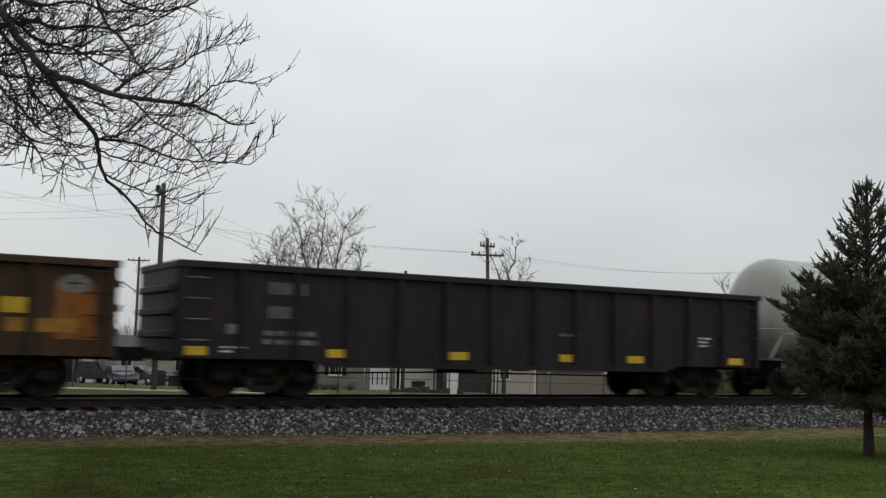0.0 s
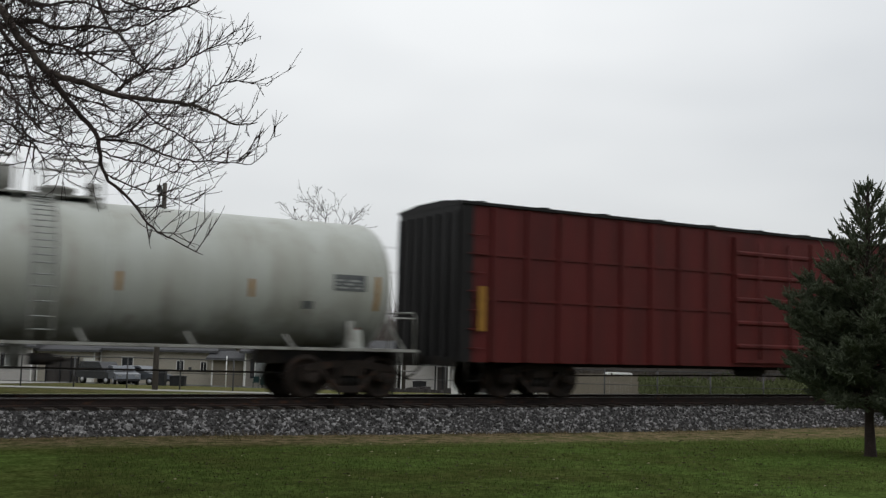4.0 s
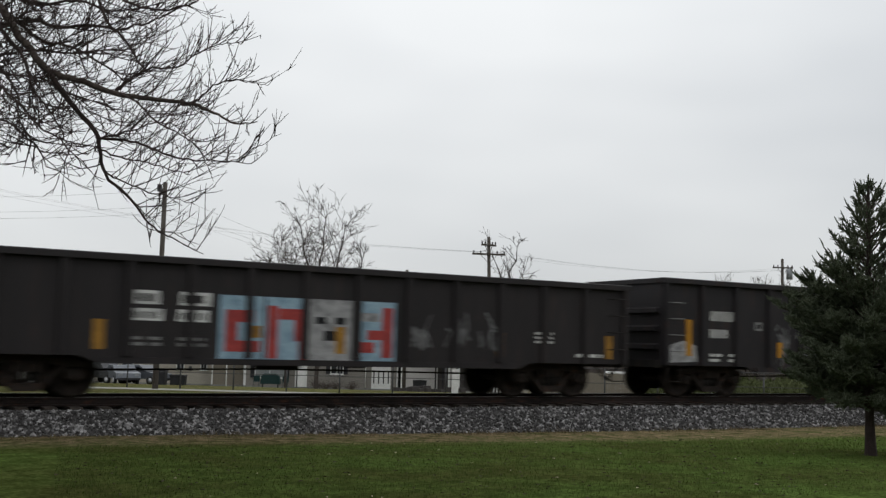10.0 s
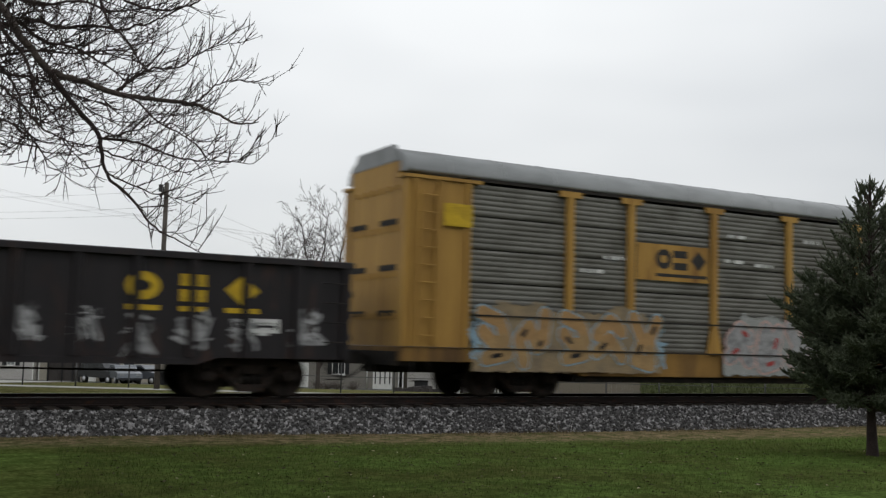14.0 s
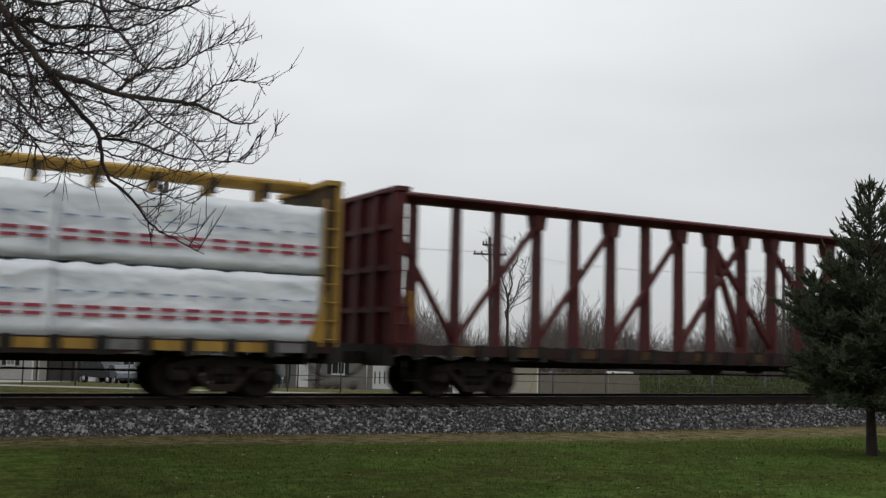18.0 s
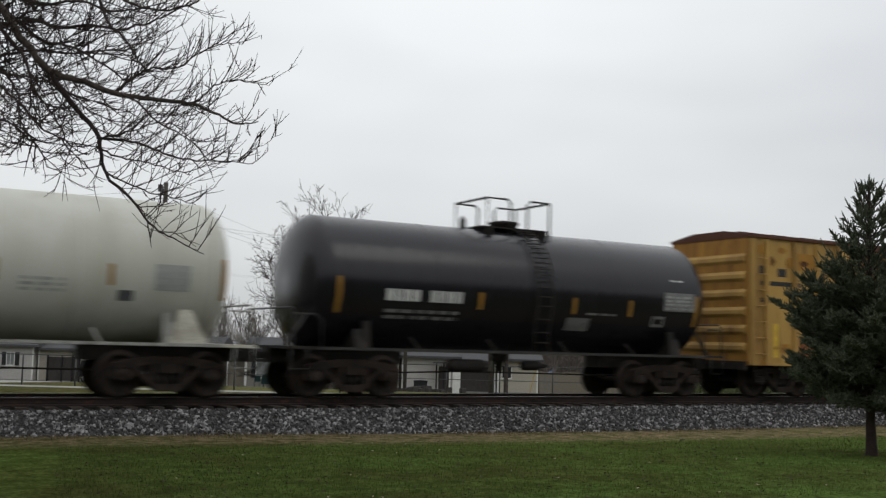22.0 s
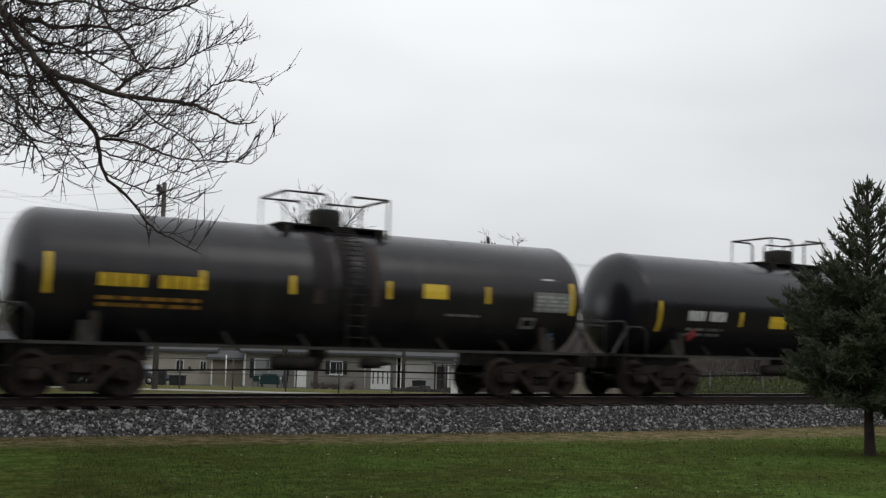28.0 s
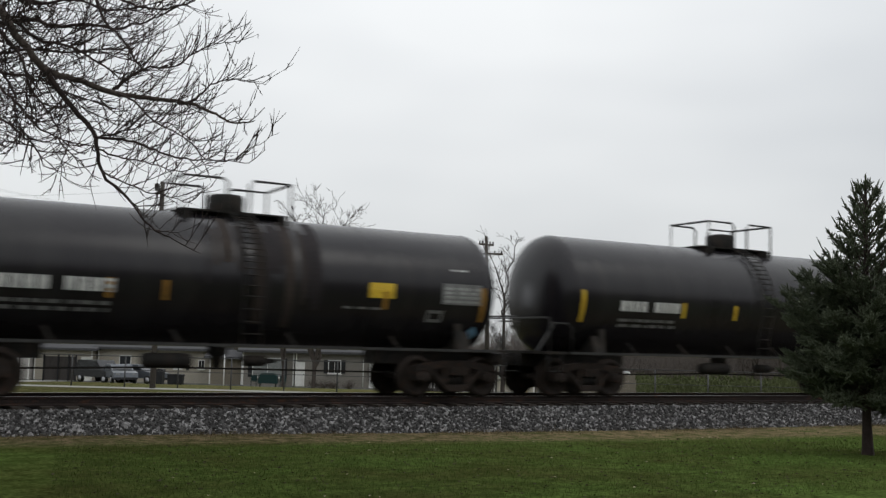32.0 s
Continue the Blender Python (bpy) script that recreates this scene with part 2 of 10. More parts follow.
def lawn_material():
    m = bpy.data.materials.new("mown_lawn")
    m.use_nodes = True
    n, l = m.node_tree.nodes, m.node_tree.links
    b = n["Principled BSDF"]
    b.inputs["Roughness"].default_value = 0.9
    b.inputs["Specular IOR Level"].default_value = 0.0
    co = n.new("ShaderNodeTexCoord")
    big = n.new("ShaderNodeTexNoise")
    big.inputs["Scale"].default_value = 0.55
    big.inputs["Detail"].default_value = 4
    fine = n.new("ShaderNodeTexNoise")
    fine.inputs["Scale"].default_value = 16
    fine.inputs["Detail"].default_value = 6
    l.new(co.outputs["Object"], big.inputs["Vector"])
    l.new(co.outputs["Object"], fine.inputs["Vector"])
    ramp = n.new("ShaderNodeValToRGB")
    ramp.color_ramp.elements[0].position, ramp.color_ramp.elements[0].color = 0.36, (0.036, 0.0405, 0.0125, 1)
    ramp.color_ramp.elements[1].position, ramp.color_ramp.elements[1].color = 0.68, (0.044, 0.068, 0.0165, 1)
    l.new(big.outputs[0], ramp.inputs[0])
    # dry verge along the stone
    sep = n.new("ShaderNodeSeparateXYZ")
    l.new(co.outputs["Object"], sep.inputs[0])
    add = n.new("ShaderNodeMath")
    add.operation = "MULTIPLY_ADD"
    add.inputs[1].default_value = 1.1
    l.new(big.outputs[0], add.inputs[0])
    skew = n.new("ShaderNodeMath")
    skew.operation = "MULTIPLY_ADD"
    skew.inputs[1].default_value = 0.10
    l.new(sep.outputs["X"], skew.inputs[0])
    l.new(sep.outputs["Y"], skew.inputs[2])
    l.new(skew.outputs[0], add.inputs[2])
    dry = n.new("ShaderNodeMapRange")
    dry.inputs[1].default_value, dry.inputs[2].default_value = 18.25, 19.5
    l.new(add.outputs[0], dry.inputs[0])
    mix = n.new("ShaderNodeMix")
    mix.data_type = "RGBA"
    mix.inputs[7].default_value = (0.092, 0.071, 0.041, 1)
    back = n.new("ShaderNodeMapRange")
    back.inputs[1].default_value, back.inputs[2].default_value = 26.5, 31.0
    back.inputs[3].default_value, back.inputs[4].default_value = 1.0, 0.55
    l.new(sep.outputs["Y"], back.inputs[0])
    both = n.new("ShaderNodeMath")
    both.operation = "MULTIPLY"
    clump = n.new("ShaderNodeTexNoise")
    clump.inputs["Scale"].default_value = 3.4
    clump.inputs["Detail"].default_value = 4
    l.new(co.outputs["Object"], clump.inputs["Vector"])
    worn = n.new("ShaderNodeMapRange")
    worn.inputs[1].default_value, worn.inputs[2].default_value = 0.36, 0.58
    worn.inputs[3].default_value, worn.inputs[4].default_value = 0.30, 1.0
    l.new(clump.outputs[0], worn.inputs[0])
    patchy = n.new("ShaderNodeMath")
    patchy.operation = "MULTIPLY"
    l.new(dry.outputs[0], patchy.inputs[0])
    l.new(worn.outputs[0], patchy.inputs[1])
    l.new(patchy.outputs[0], both.inputs[0])
    l.new(back.outputs[0], both.inputs[1])
    l.new(both.outputs[0], mix.inputs[0])
    l.new(ramp.outputs[0], mix.inputs[6])
    mr = n.new("ShaderNodeMapRange")
    mr.inputs[1].default_value, mr.inputs[2].default_value = 0.3, 0.7
    mr.inputs[3].default_value, mr.inputs[4].default_value = 0.52, 1.46
    l.new(fine.outputs[0], mr.inputs[0])
    sc = n.new("ShaderNodeVectorMath")
    sc.operation = "SCALE"
    tuft = n.new("ShaderNodeMapRange")
    tuft.inputs[1].default_value, tuft.inputs[2].default_value = 0.35, 0.65
    tuft.inputs[3].default_value, tuft.inputs[4].default_value = 0.72, 1.22
    l.new(clump.outputs[0], tuft.inputs[0])
    grow = n.new("ShaderNodeMath")
    grow.operation = "MULTIPLY"
    l.new(mr.outputs[0], grow.inputs[0])
    l.new(tuft.outputs[0], grow.inputs[1])
    # brighter light on the right of the lawn, painted into the colour
    light_x = n.new("ShaderNodeMapRange")
    light_x.inputs[1].default_value, light_x.inputs[2].default_value = 4.0, 15.0
    light_x.inputs[3].default_value, light_x.inputs[4].default_value = 0.95, 1.52
    l.new(sep.outputs["X"], light_x.inputs[0])
    lit_gain = n.new("ShaderNodeMath")
    lit_gain.operation = "MULTIPLY"
    l.new(light_x.outputs[0], lit_gain.inputs[0])
    l.new(grow.outputs[0], lit_gain.inputs[1])
    l.new(mix.outputs[2], sc.inputs[0])
    l.new(lit_gain.outputs[0], sc.inputs[3])
    l.new(sc.outputs[0], b.inputs["Base Color"])
    bp = n.new("ShaderNodeBump")
    bp.inputs["Strength"].default_value = 0.6
    bp.inputs["Distance"].default_value = 0.04
    l.new(fine.outputs[0], bp.inputs["Height"])
    l.new(bp.outputs[0], b.inputs["Normal"])
    MATS["lawn"] = m
    return m


def build_ground():
    xs = [-3000, -1200, -500, -200, -100, -60] + [-40 + i * 1.0 for i in range(101)] + [62, 64, 66, 68, 70, 73, 76, 80, 85, 90, 100, 120, 200, 400, 800, 1500, 3000]
    ys = [-800, -200, -60, -20, -5] + [i * 0.75 for i in range(35)] + [26.5, 27, 28, 30, 33, 36, 40, 45, 50, 55, 60, 65, 70, 75, 80, 85, 90, 95, 100, 105, 110, 120, 135, 150, 200, 300, 400, 900, 3000]
    g = Geo()
    g.v = [(x, y, ground_z(x, y)) for x in xs for y in ys]
    ny = len(ys)
    g.f = [(i * ny + j, (i + 1) * ny + j, (i + 1) * ny + j + 1, i * ny + j + 1) for i in range(len(xs) - 1) for j in range(ny - 1)]
    g.s = [True] * len(g.f)
    return thing("ground", "mown green lawn with a dry tan verge along the railway", "lawn", kind="structure", geo=g, mat=lawn_material())


build_ground()


def build_backdrop():
    """Unseen dark boxes added behind and beside the camera to block low sky light."""
    rng = random.Random(2)
    g = Geo()
    for i in range(100):
        x = -150 + i * 3.0
        g.box(x, x + 3.0, -42.0, -40.0, LAWN_Z - 0.5, 10.5 + rng.uniform(-1.5, 1.5))
    for i in range(18):
        y = -42 + i * 3.0
        for x in (-118.0, 118.0):
            g.box(x, x + 2.0, y, y + 3.0, LAWN_Z - 0.5, 10.5 + rng.uniform(-1.5, 1.5))
    thing("backdrop", "unseen dark boxes added to block the low sky", "woods", kind="structure", geo=g, mat=surface("dark_woods", (0.05, 0.052, 0.04), 0.9, (0.03, 0.03, 0.025), 0.7, (1, 1, 0.3), 0.4, bump=0.0))


build_backdrop()

# stone bed: crest under the tie ends, toe on the lawn
BED = [(19.35, -0.83), (19.62, -0.70), (19.92, -0.58), (20.90, -0.26), (21.12, -0.26), (21.30, -0.28), (23.8, -0.28), (24.05, -0.13), (24.25, -0.16), (25.4, -0.56), (25.7, -0.70)]


def build_track():
    bed = Geo().prism(BED, "x", -720.0, 760.0)
    thing("ballast_bed", "bed of grey crushed stone under the railway track", "ballast", kind="structure", geo=bed, mat=BALLAST)
    rng = np.random.RandomState(5)
    # loose stones on the slope that faces the lawn
    base = np.array([(1, 0, 0), (-1, 0, 0), (0, 1, 0), (0, -1, 0), (0, 0, 1), (0, 0, -1)], float)
    tri = np.array([(0, 2, 4), (2, 1, 4), (1, 3, 4), (3, 0, 4), (2, 0, 5), (1, 2, 5), (3, 1, 5), (0, 3, 5)])
    count = 30000
    u = rng.rand(count)
    x = rng.rand(count) * 36 - 2
    y = 19.5 + u * 1.9
    z = np.interp(y, [q[0] for q in BED], [q[1] for q in BED]) + rng.rand(count) * 0.03
    size = 0.024 + rng.rand(count) ** 2 * 0.042
    verts = base[None] * size[:, None, None] * (0.65 + 0.7 * rng.rand(count, 6, 1))
    ang = rng.rand(count, 3) * 6.28
    for k in range(3):
        a, b = [(0, 1), (1, 2), (2, 0)][k]
        c, s = np.cos(ang[:, k])[:, None], np.sin(ang[:, k])[:, None]
        va, vb = verts[..., a] * c - verts[..., b] * s, verts[..., a] * s + verts[..., b] * c
        verts[..., a], verts[..., b] = va, vb
    verts += np.stack([x, y, z], 1)[:, None]
    me = bpy.data.meshes.new("stones")
    me.from_pydata(verts.reshape(-1, 3).tolist(), [], (tri[None] + 6 * np.arange(count)[:, None, None]).reshape(-1, 3).tolist())
    m = bpy.data.materials.new("loose_grey_stone")
    m.use_nodes = True
    n, l = m.node_tree.nodes, m.node_tree.links
    geo = n.new("ShaderNodeNewGeometry")
    ramp = n.new("ShaderNodeValToRGB")
    e = ramp.color_ramp.elements
    e[0].position, e[0].color = 0.0, (0.014, 0.0125, 0.0115, 1)
    e[1].position, e[1].color = 1.0, (0.27, 0.262, 0.258, 1)
    mid = e.new(0.62)
    mid.color = (0.044, 0.041, 0.040, 1)
    l.new(geo.outputs["Random Per Island"], ramp.inputs[0])
    l.new(ramp.outputs[0], n["Principled BSDF"].inputs["Base Color"])
    n["Principled BSDF"].inputs["Roughness"].default_value = 0.85
    me.materials.append(m)
    stones = new("loose_stones", me)
    tagged(stones, "loose grey crushed stones on the ballast shoulder", "stones", kind="stuff")
    for side, yy in (("near", -0.755), ("far", 0.755)):
        prof = [(-0.07, -0.172), (0.07, -0.172), (0.07, -0.155), (0.012, -0.135), (0.012, -0.045), (0.036, -0.035), (0.036, -0.004), (0.026, 0.0), (-0.026, 0.0), (-0.036, -0.004), (-0.036, -0.035), (-0.012, -0.045), (-0.012, -0.135), (-0.07, -0.155)]
        rail = Geo().prism([(TRACK_Y + yy + a, b) for a, b in prof], "x", -720.0, 760.0)
        thing("rail", "brown rusted steel rail of the railway track", "rail", "rails of the track", "structure", geo=rail, mat=RAIL_STEEL)
        head = bx(-720, 760, TRACK_Y + yy - 0.022, TRACK_Y + yy + 0.022, 0.0005, 0.003)
        thing("rail_head", "worn bright strip on top of the rail", "rail head", kind="structure", geo=head, mat=TREAD_STEEL)
    tie = bx(-0.115, 0.115, -1.3, 1.3, -0.09, 0.09).mesh("tie", TIE_WOOD)
    ties = thing("wooden_ties", "dark creosoted wooden ties under the rails", "ties", kind="structure", at=pose(0, TRACK_Y, -0.262))
    for i in range(150):
        part("tie", tie, None, ties, at=pose(-20 + i * 0.51 + rng.rand() * 0.04, rng.rand() * 0.08 - 0.04, 0.0, 0, 0, rng.rand() * 2 - 1))
    rest = Geo()
    for i in list(range(-1350, -40)) + list(range(112, 1480)):
        rest.box(i * 0.51 - 0.115, i * 0.51 + 0.115, -1.3, 1.3, -0.09, 0.09)
    me = bpy.data.meshes.new("far_ties")
    me.from_pydata(rest.v, [], rest.f)
    me.materials.append(TIE_WOOD)
    far = part("far_ties", me, None, ties)
    tagged(far, kind="stuff")


build_track()


# ---- railway cars: shared running gear ----
def wheel_profile(side):
    """One wheel seen from the axle: hub, dished plate, rim, tread and flange."""
    s = side
    return [(s * 0.66, 0.0), (s * 0.66, 0.12), (s * 0.685, 0.13), (s * 0.70, 0.33), (s * 0.665, 0.36), (s * 0.655, 0.47), (s * 0.69, 0.475), (s * 0.70, 0.445), (s * 0.80, 0.437), (s * 0.80, 0.36), (s * 0.755, 0.345), (s * 0.75, 0.14), (s * 0.83, 0.115), (s * 0.83, 0.0)]


def wheelset_mesh():
    g = Geo()
    g.lathe(wheel_profile(1), (0, 0, 0), "y", 28)
    g.lathe(wheel_profile(-1), (0, 0, 0), "y", 28)
    g.lathe([(-1.05, 0.0), (-1.05, 0.085), (1.05, 0.085), (1.05, 0.0)], (0, 0, 0), "y", 12)
    for s in (-1, 1):
        g.lathe([(s * 0.92, 0.0), (s * 0.92, 0.125), (s * 1.10, 0.125), (s * 1.115, 0.10), (s * 1.115, 0.0)], (0, 0, 0), "y", 14)
        for k in range(3):
            a = k * 2.0944
            g.box(math.sin(a) * 0.06 - 0.02, math.sin(a) * 0.06 + 0.02, s * 1.115, s * 1.135, math.cos(a) * 0.06 - 0.02, math.cos(a) * 0.06 + 0.02)
    return g.mesh("wheelset", WHEEL_STEEL)


def side_frame_mesh():
    """Cast truck side: arched top, sloping tension arms, two columns and the journal jaws."""
    g = Geo()
    y0, y1 = -0.08, 0.08
    g.prism([(-1.12, 0.66), (-1.12, 0.58), (-0.72, 0.58), (-0.3, 0.66), (0.3, 0.66), (0.72, 0.58), (1.12, 0.58), (1.12, 0.66), (0.8, 0.74), (0.3, 0.80), (-0.3, 0.80), (-0.8, 0.74)], "y", y0, y1)
    for s in (-1, 1):
        g.prism([(s * 0.72, 0.60), (s * 0.60, 0.60), (s * 0.22, 0.24), (s * 0.30, 0.16)], "y", y0, y1)
        g.prism([(s * 0.36, 0.68), (s * 0.26, 0.68), (s * 0.26, 0.24), (s * 0.36, 0.24)], "y", y0, y1)
        g.prism([(s * 1.12, 0.60), (s * 1.03, 0.60), (s * 1.03, 0.36), (s * 1.10, 0.36)], "y", y0, y1)
        g.prism([(s * 0.75, 0.60), (s * 0.66, 0.60), (s * 0.70, 0.36), (s * 0.75, 0.36)], "y", y0, y1)
    g.prism([(-0.34, 0.27), (0.34, 0.27), (0.26, 0.13), (-0.26, 0.13)], "y", y0 - 0.02, y1 + 0.02)
    return g.mesh("side_frame", TRUCK_STEEL)


def spring_mesh():
    g = Geo()
    g.lathe([(0.27, 0.0), (0.27, 0.062), (0.50, 0.062), (0.50, 0.0)], (0, 0, 0), "z", 10)
    return g.mesh("spring", STEEL_DARK)


def bolster_mesh():
    g = Geo()
    g.box(-0.22, 0.22, -1.12, 1.12, 0.48, 0.66)
    g.lathe([(0.64, 0.0), (0.64, 0.2), (0.78, 0.2), (0.78, 0.0)], (0, 0, 0), "z", 16)
    g.box(-0.75, -0.62, -0.62, 0.62, 0.36, 0.46)
    g.box(0.62, 0.75, -0.62, 0.62, 0.36, 0.46)
    return g.mesh("truck", TRUCK_STEEL)


WHEELSET, SIDE_FRAME, SPRINGS, BOLSTER = wheelset_mesh(), side_frame_mesh(), spring_mesh(), bolster_mesh()
AXLES = []
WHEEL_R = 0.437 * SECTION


def add_truck(car, x):
    truck = part("truck", BOLSTER, None, car, "rusty brown cast steel two-axle truck", at=pose(x, 0, 0))
    for s in (-1, 1):
        part("side_frame", SIDE_FRAME, None, truck, at=pose(0, s * 1.0, 0))
        for i in (-0.15, 0.0, 0.15):
            part("spring", SPRINGS, None, truck, at=pose(i, s * 1.0, 0))
        AXLES.append((car, part("wheelset", WHEELSET, None, truck, "steel wheelset", at=pose(s * 0.889, 0, 0.437)), s * 0.889 * LENGTH))
    return truck


def coupler_mesh():
    g = Geo()
    g.box(0.0, 0.55, -0.07, 0.07, 0.78, 0.92)
    g.prism([(0.45, -0.12), (0.70, -0.17), (0.82, -0.06), (0.70, 0.0), (0.80, 0.12), (0.62, 0.17), (0.45, 0.12)], "z", 0.70, 0.98)
    g.tube([(0.1, -0.35, 0.75), (0.35, -0.38, 0.50), (0.70, -0.25, 0.38)], 0.025, 6)
    return g.mesh("coupler", STEEL_DARK)


COUPLER = coupler_mesh()


def running_gear(car, half, truck_x, sill=True, sill_z=(0.72, 1.02)):
    """Trucks, couplers, hoses, centre sill and brake gear."""
    add_truck(car, -truck_x)
    add_truck(car, truck_x)
    part("coupler", COUPLER, None, car, at=pose(half - 0.25, 0, 0))
    part("coupler", COUPLER, None, car, at=pose(-half + 0.25, 0, 0, 0, 0, 180))
    if sill:
        part("centre_sill", bx(-half, half, -0.3, 0.3, *sill_z), STEEL_DARK, car)
    r = random.Random(int(half * 100))
    x = r.uniform(-1.6, -0.6)
    part("air_reservoir", Geo().lathe([(-0.55, 0.0), (-0.52, 0.12), (-0.4, 0.15), (0.4, 0.15), (0.52, 0.12), (0.55, 0.0)], (x, -0.65, 0.70), "x", 12), STEEL_DARK, car)
    part("brake_cylinder", Geo().lathe([(-0.25, 0.0), (-0.25, 0.11), (0.25, 0.11), (0.3, 0.05), (0.5, 0.04), (0.5, 0.0)], (x + 1.9, -0.6, 0.72), "x", 12), STEEL_DARK, car)
    part("brake_rod", Geo().tube([(-truck_x + 0.6, -0.35, 0.5), (x, -0.35, 0.56), (truck_x - 0.6, -0.3, 0.5)], 0.02, 5), STEEL_DARK, car)


def ladder(car, x, y, z0, z1, mat, wide=0.42, name="ladder", step=0.38):
    """A ladder on the side of a car."""
    g = Geo()
    for s in (-1, 1):
        g.box(x + s * wide / 2 - 0.02, x + s * wide / 2 + 0.02, y - 0.05, y, z0, z1)
    lad = part(name, g, mat, car)
    rung = Geo().tube([(-wide / 2, 0, 0), (wide / 2, 0, 0)], 0.014, 5).mesh("rung", mat)
    z = z0 + 0.15
    while z < z1:
        part("rung", rung, None, lad, at=pose(x, y - 0.04, z))
        z += step
    return lad


def stirrup(car, x, y, z1, mat=None):
    g = Geo().tube([(x - 0.2, y, z1), (x - 0.2, y, z1 - 0.42), (x + 0.2, y, z1 - 0.42), (x + 0.2, y, z1)], 0.018, 5)
    part("step", g, mat or STEEL_DARK, car)


class Side:
    """The near side of a car as a sheet on which marks are laid: depth as a function of height."""

    def __init__(self, car, fun):
        self.car, self.fun = car, fun

    def quad_strip(self, g, x0, x1, z0, z1, lift, slant=0.0):
        n = max(1, int((z1 - z0) / 0.12))
        v = []
        for i in range(n + 1):
            z = z0 + (z1 - z0) * i / n
            y = self.fun(z) - lift
            dx = slant * (z - z0)
            v += [(x0 + dx, y, z), (x1 + dx, y, z)]
        g.add(v, [(2 * i, 2 * i + 1, 2 * i + 3, 2 * i + 2) for i in range(n)])

    def mark(self, name, x0, z0, w, h, mat, lift=0.006, label=""):
        g = Geo()
        self.quad_strip(g, x0, x0 + w, z0, z0 + h, lift)
        return part(name, g, mat, self.car, label)

    def bars(self, x0, z0, w, h, mat, count=4, gap=0.25, name="lettering", lift=0.006, label="", gaps=()):
        """A line of unreadable writing: short upright blocks of its size."""
        if 3 <= count <= 5:
            count, gap, gaps = count * 2, max(gap, 0.48), tuple(2 * q + k for q in gaps for k in (0, 1))
        g = Geo()
        step = w / count
        for i in range(count):
            if i in gaps:
                continue
            self.quad_strip(g, x0 + i * step, x0 + (i + 1 - gap) * step, z0, z0 + h, lift)
        return tagged(part(name, g, mat, self.car, label), kind="stuff")

    def frames(self, x0, z0, w, h, mat, count, gap=0.2, name="large_letter_block"):
        """Bold lettering as hollow blocks, all alike."""
        g = Geo()
        step = w / count
        t = h * 0.26
        for i in range(count):
            a, b = x0 + i * step, x0 + (i + 1 - gap) * step
            self.quad_strip(g, a, b, z0 + h - t, z0 + h, 0.006)
            self.quad_strip(g, a, b, z0, z0 + t, 0.006)
            self.quad_strip(g, a, a + t, z0 + t, z0 + h - t, 0.006)
            self.quad_strip(g, b - t, b, z0 + t, z0 + h - t, 0.006)
        return tagged(part(name, g, mat, self.car), kind="stuff")

    def lines(self, x0, z0, w, h, mat, rows, seed=0, name="small_lettering"):
        """Small print: broken thin lines."""
        r = random.Random(seed)
        g = Geo()
        dz = h / rows
        for k in range(rows):
            x = x0
            while x < x0 + w:
                ww = min(r.uniform(0.1, 0.35), x0 + w - x)
                self.quad_strip(g, x, x + ww, z0 + k * dz, z0 + (k + 0.55) * dz, 0.006)
                x += ww + r.uniform(0.05, 0.14)
        return tagged(part(name, g, mat, self.car), kind="stuff")

    def polygon(self, g, pts, lift):
        v = [(x, self.fun(z) - lift, z) for x, z in pts]
        c = (sum(q[0] for q in pts) / len(pts), sum(q[1] for q in pts) / len(pts))
        v.append((c[0], self.fun(c[1]) - lift, c[1]))
        n = len(pts)
        g.add(v, [(i, (i + 1) % n, n) for i in range(n)])

    def sheet(self, name, rows, mat, lift):
        """A painted strip with an uneven upper and lower edge: rows of (x, low, high)."""
        g = Geo()
        fine = []
        for (x0, a0, b0), (x1, a1, b1) in zip(rows, rows[1:]):
            for k in range(4):
                t = k / 4
                e = t * t * (3 - 2 * t)
                fine.append((x0 + (x1 - x0) * t, a0 + (a1 - a0) * e, b0 + (b1 - b0) * e))
        fine.append(rows[-1])
        v = [(x, self.fun(z) - lift, z) for x, a, b in fine for z in (a, b)]
        g.add(v, [(2 * i, 2 * i + 2, 2 * i + 3, 2 * i + 1) for i in range(len(fine) - 1)])
        return part(name, g, mat, self.car)

    def ring(self, name, x, z, w, h, thick, mat, gap=(0, 0), lift=0.007, n=18):
        """An oval band, open over a range of angles in degrees."""
        g = Geo()
        v = []
        a0, a1 = (gap[1], gap[0] if gap[0] > gap[1] else gap[0] + 360) if gap != (0, 0) else (0, 360)
        for i in range(n + 1):
            a = radians(a0 + (a1 - a0) * i / n)
            for k in (1.0, 0.0):
                zz = z + math.sin(a) * (h / 2 - thick * (1 - k))
                v.append((x + math.cos(a) * (w / 2 - thick * (1 - k)), self.fun(zz) - lift, zz))
        g.add(v, [(2 * i, 2 * i + 2, 2 * i + 3, 2 * i + 1) for i in range(n)])
        return part(name, g, mat, self.car)

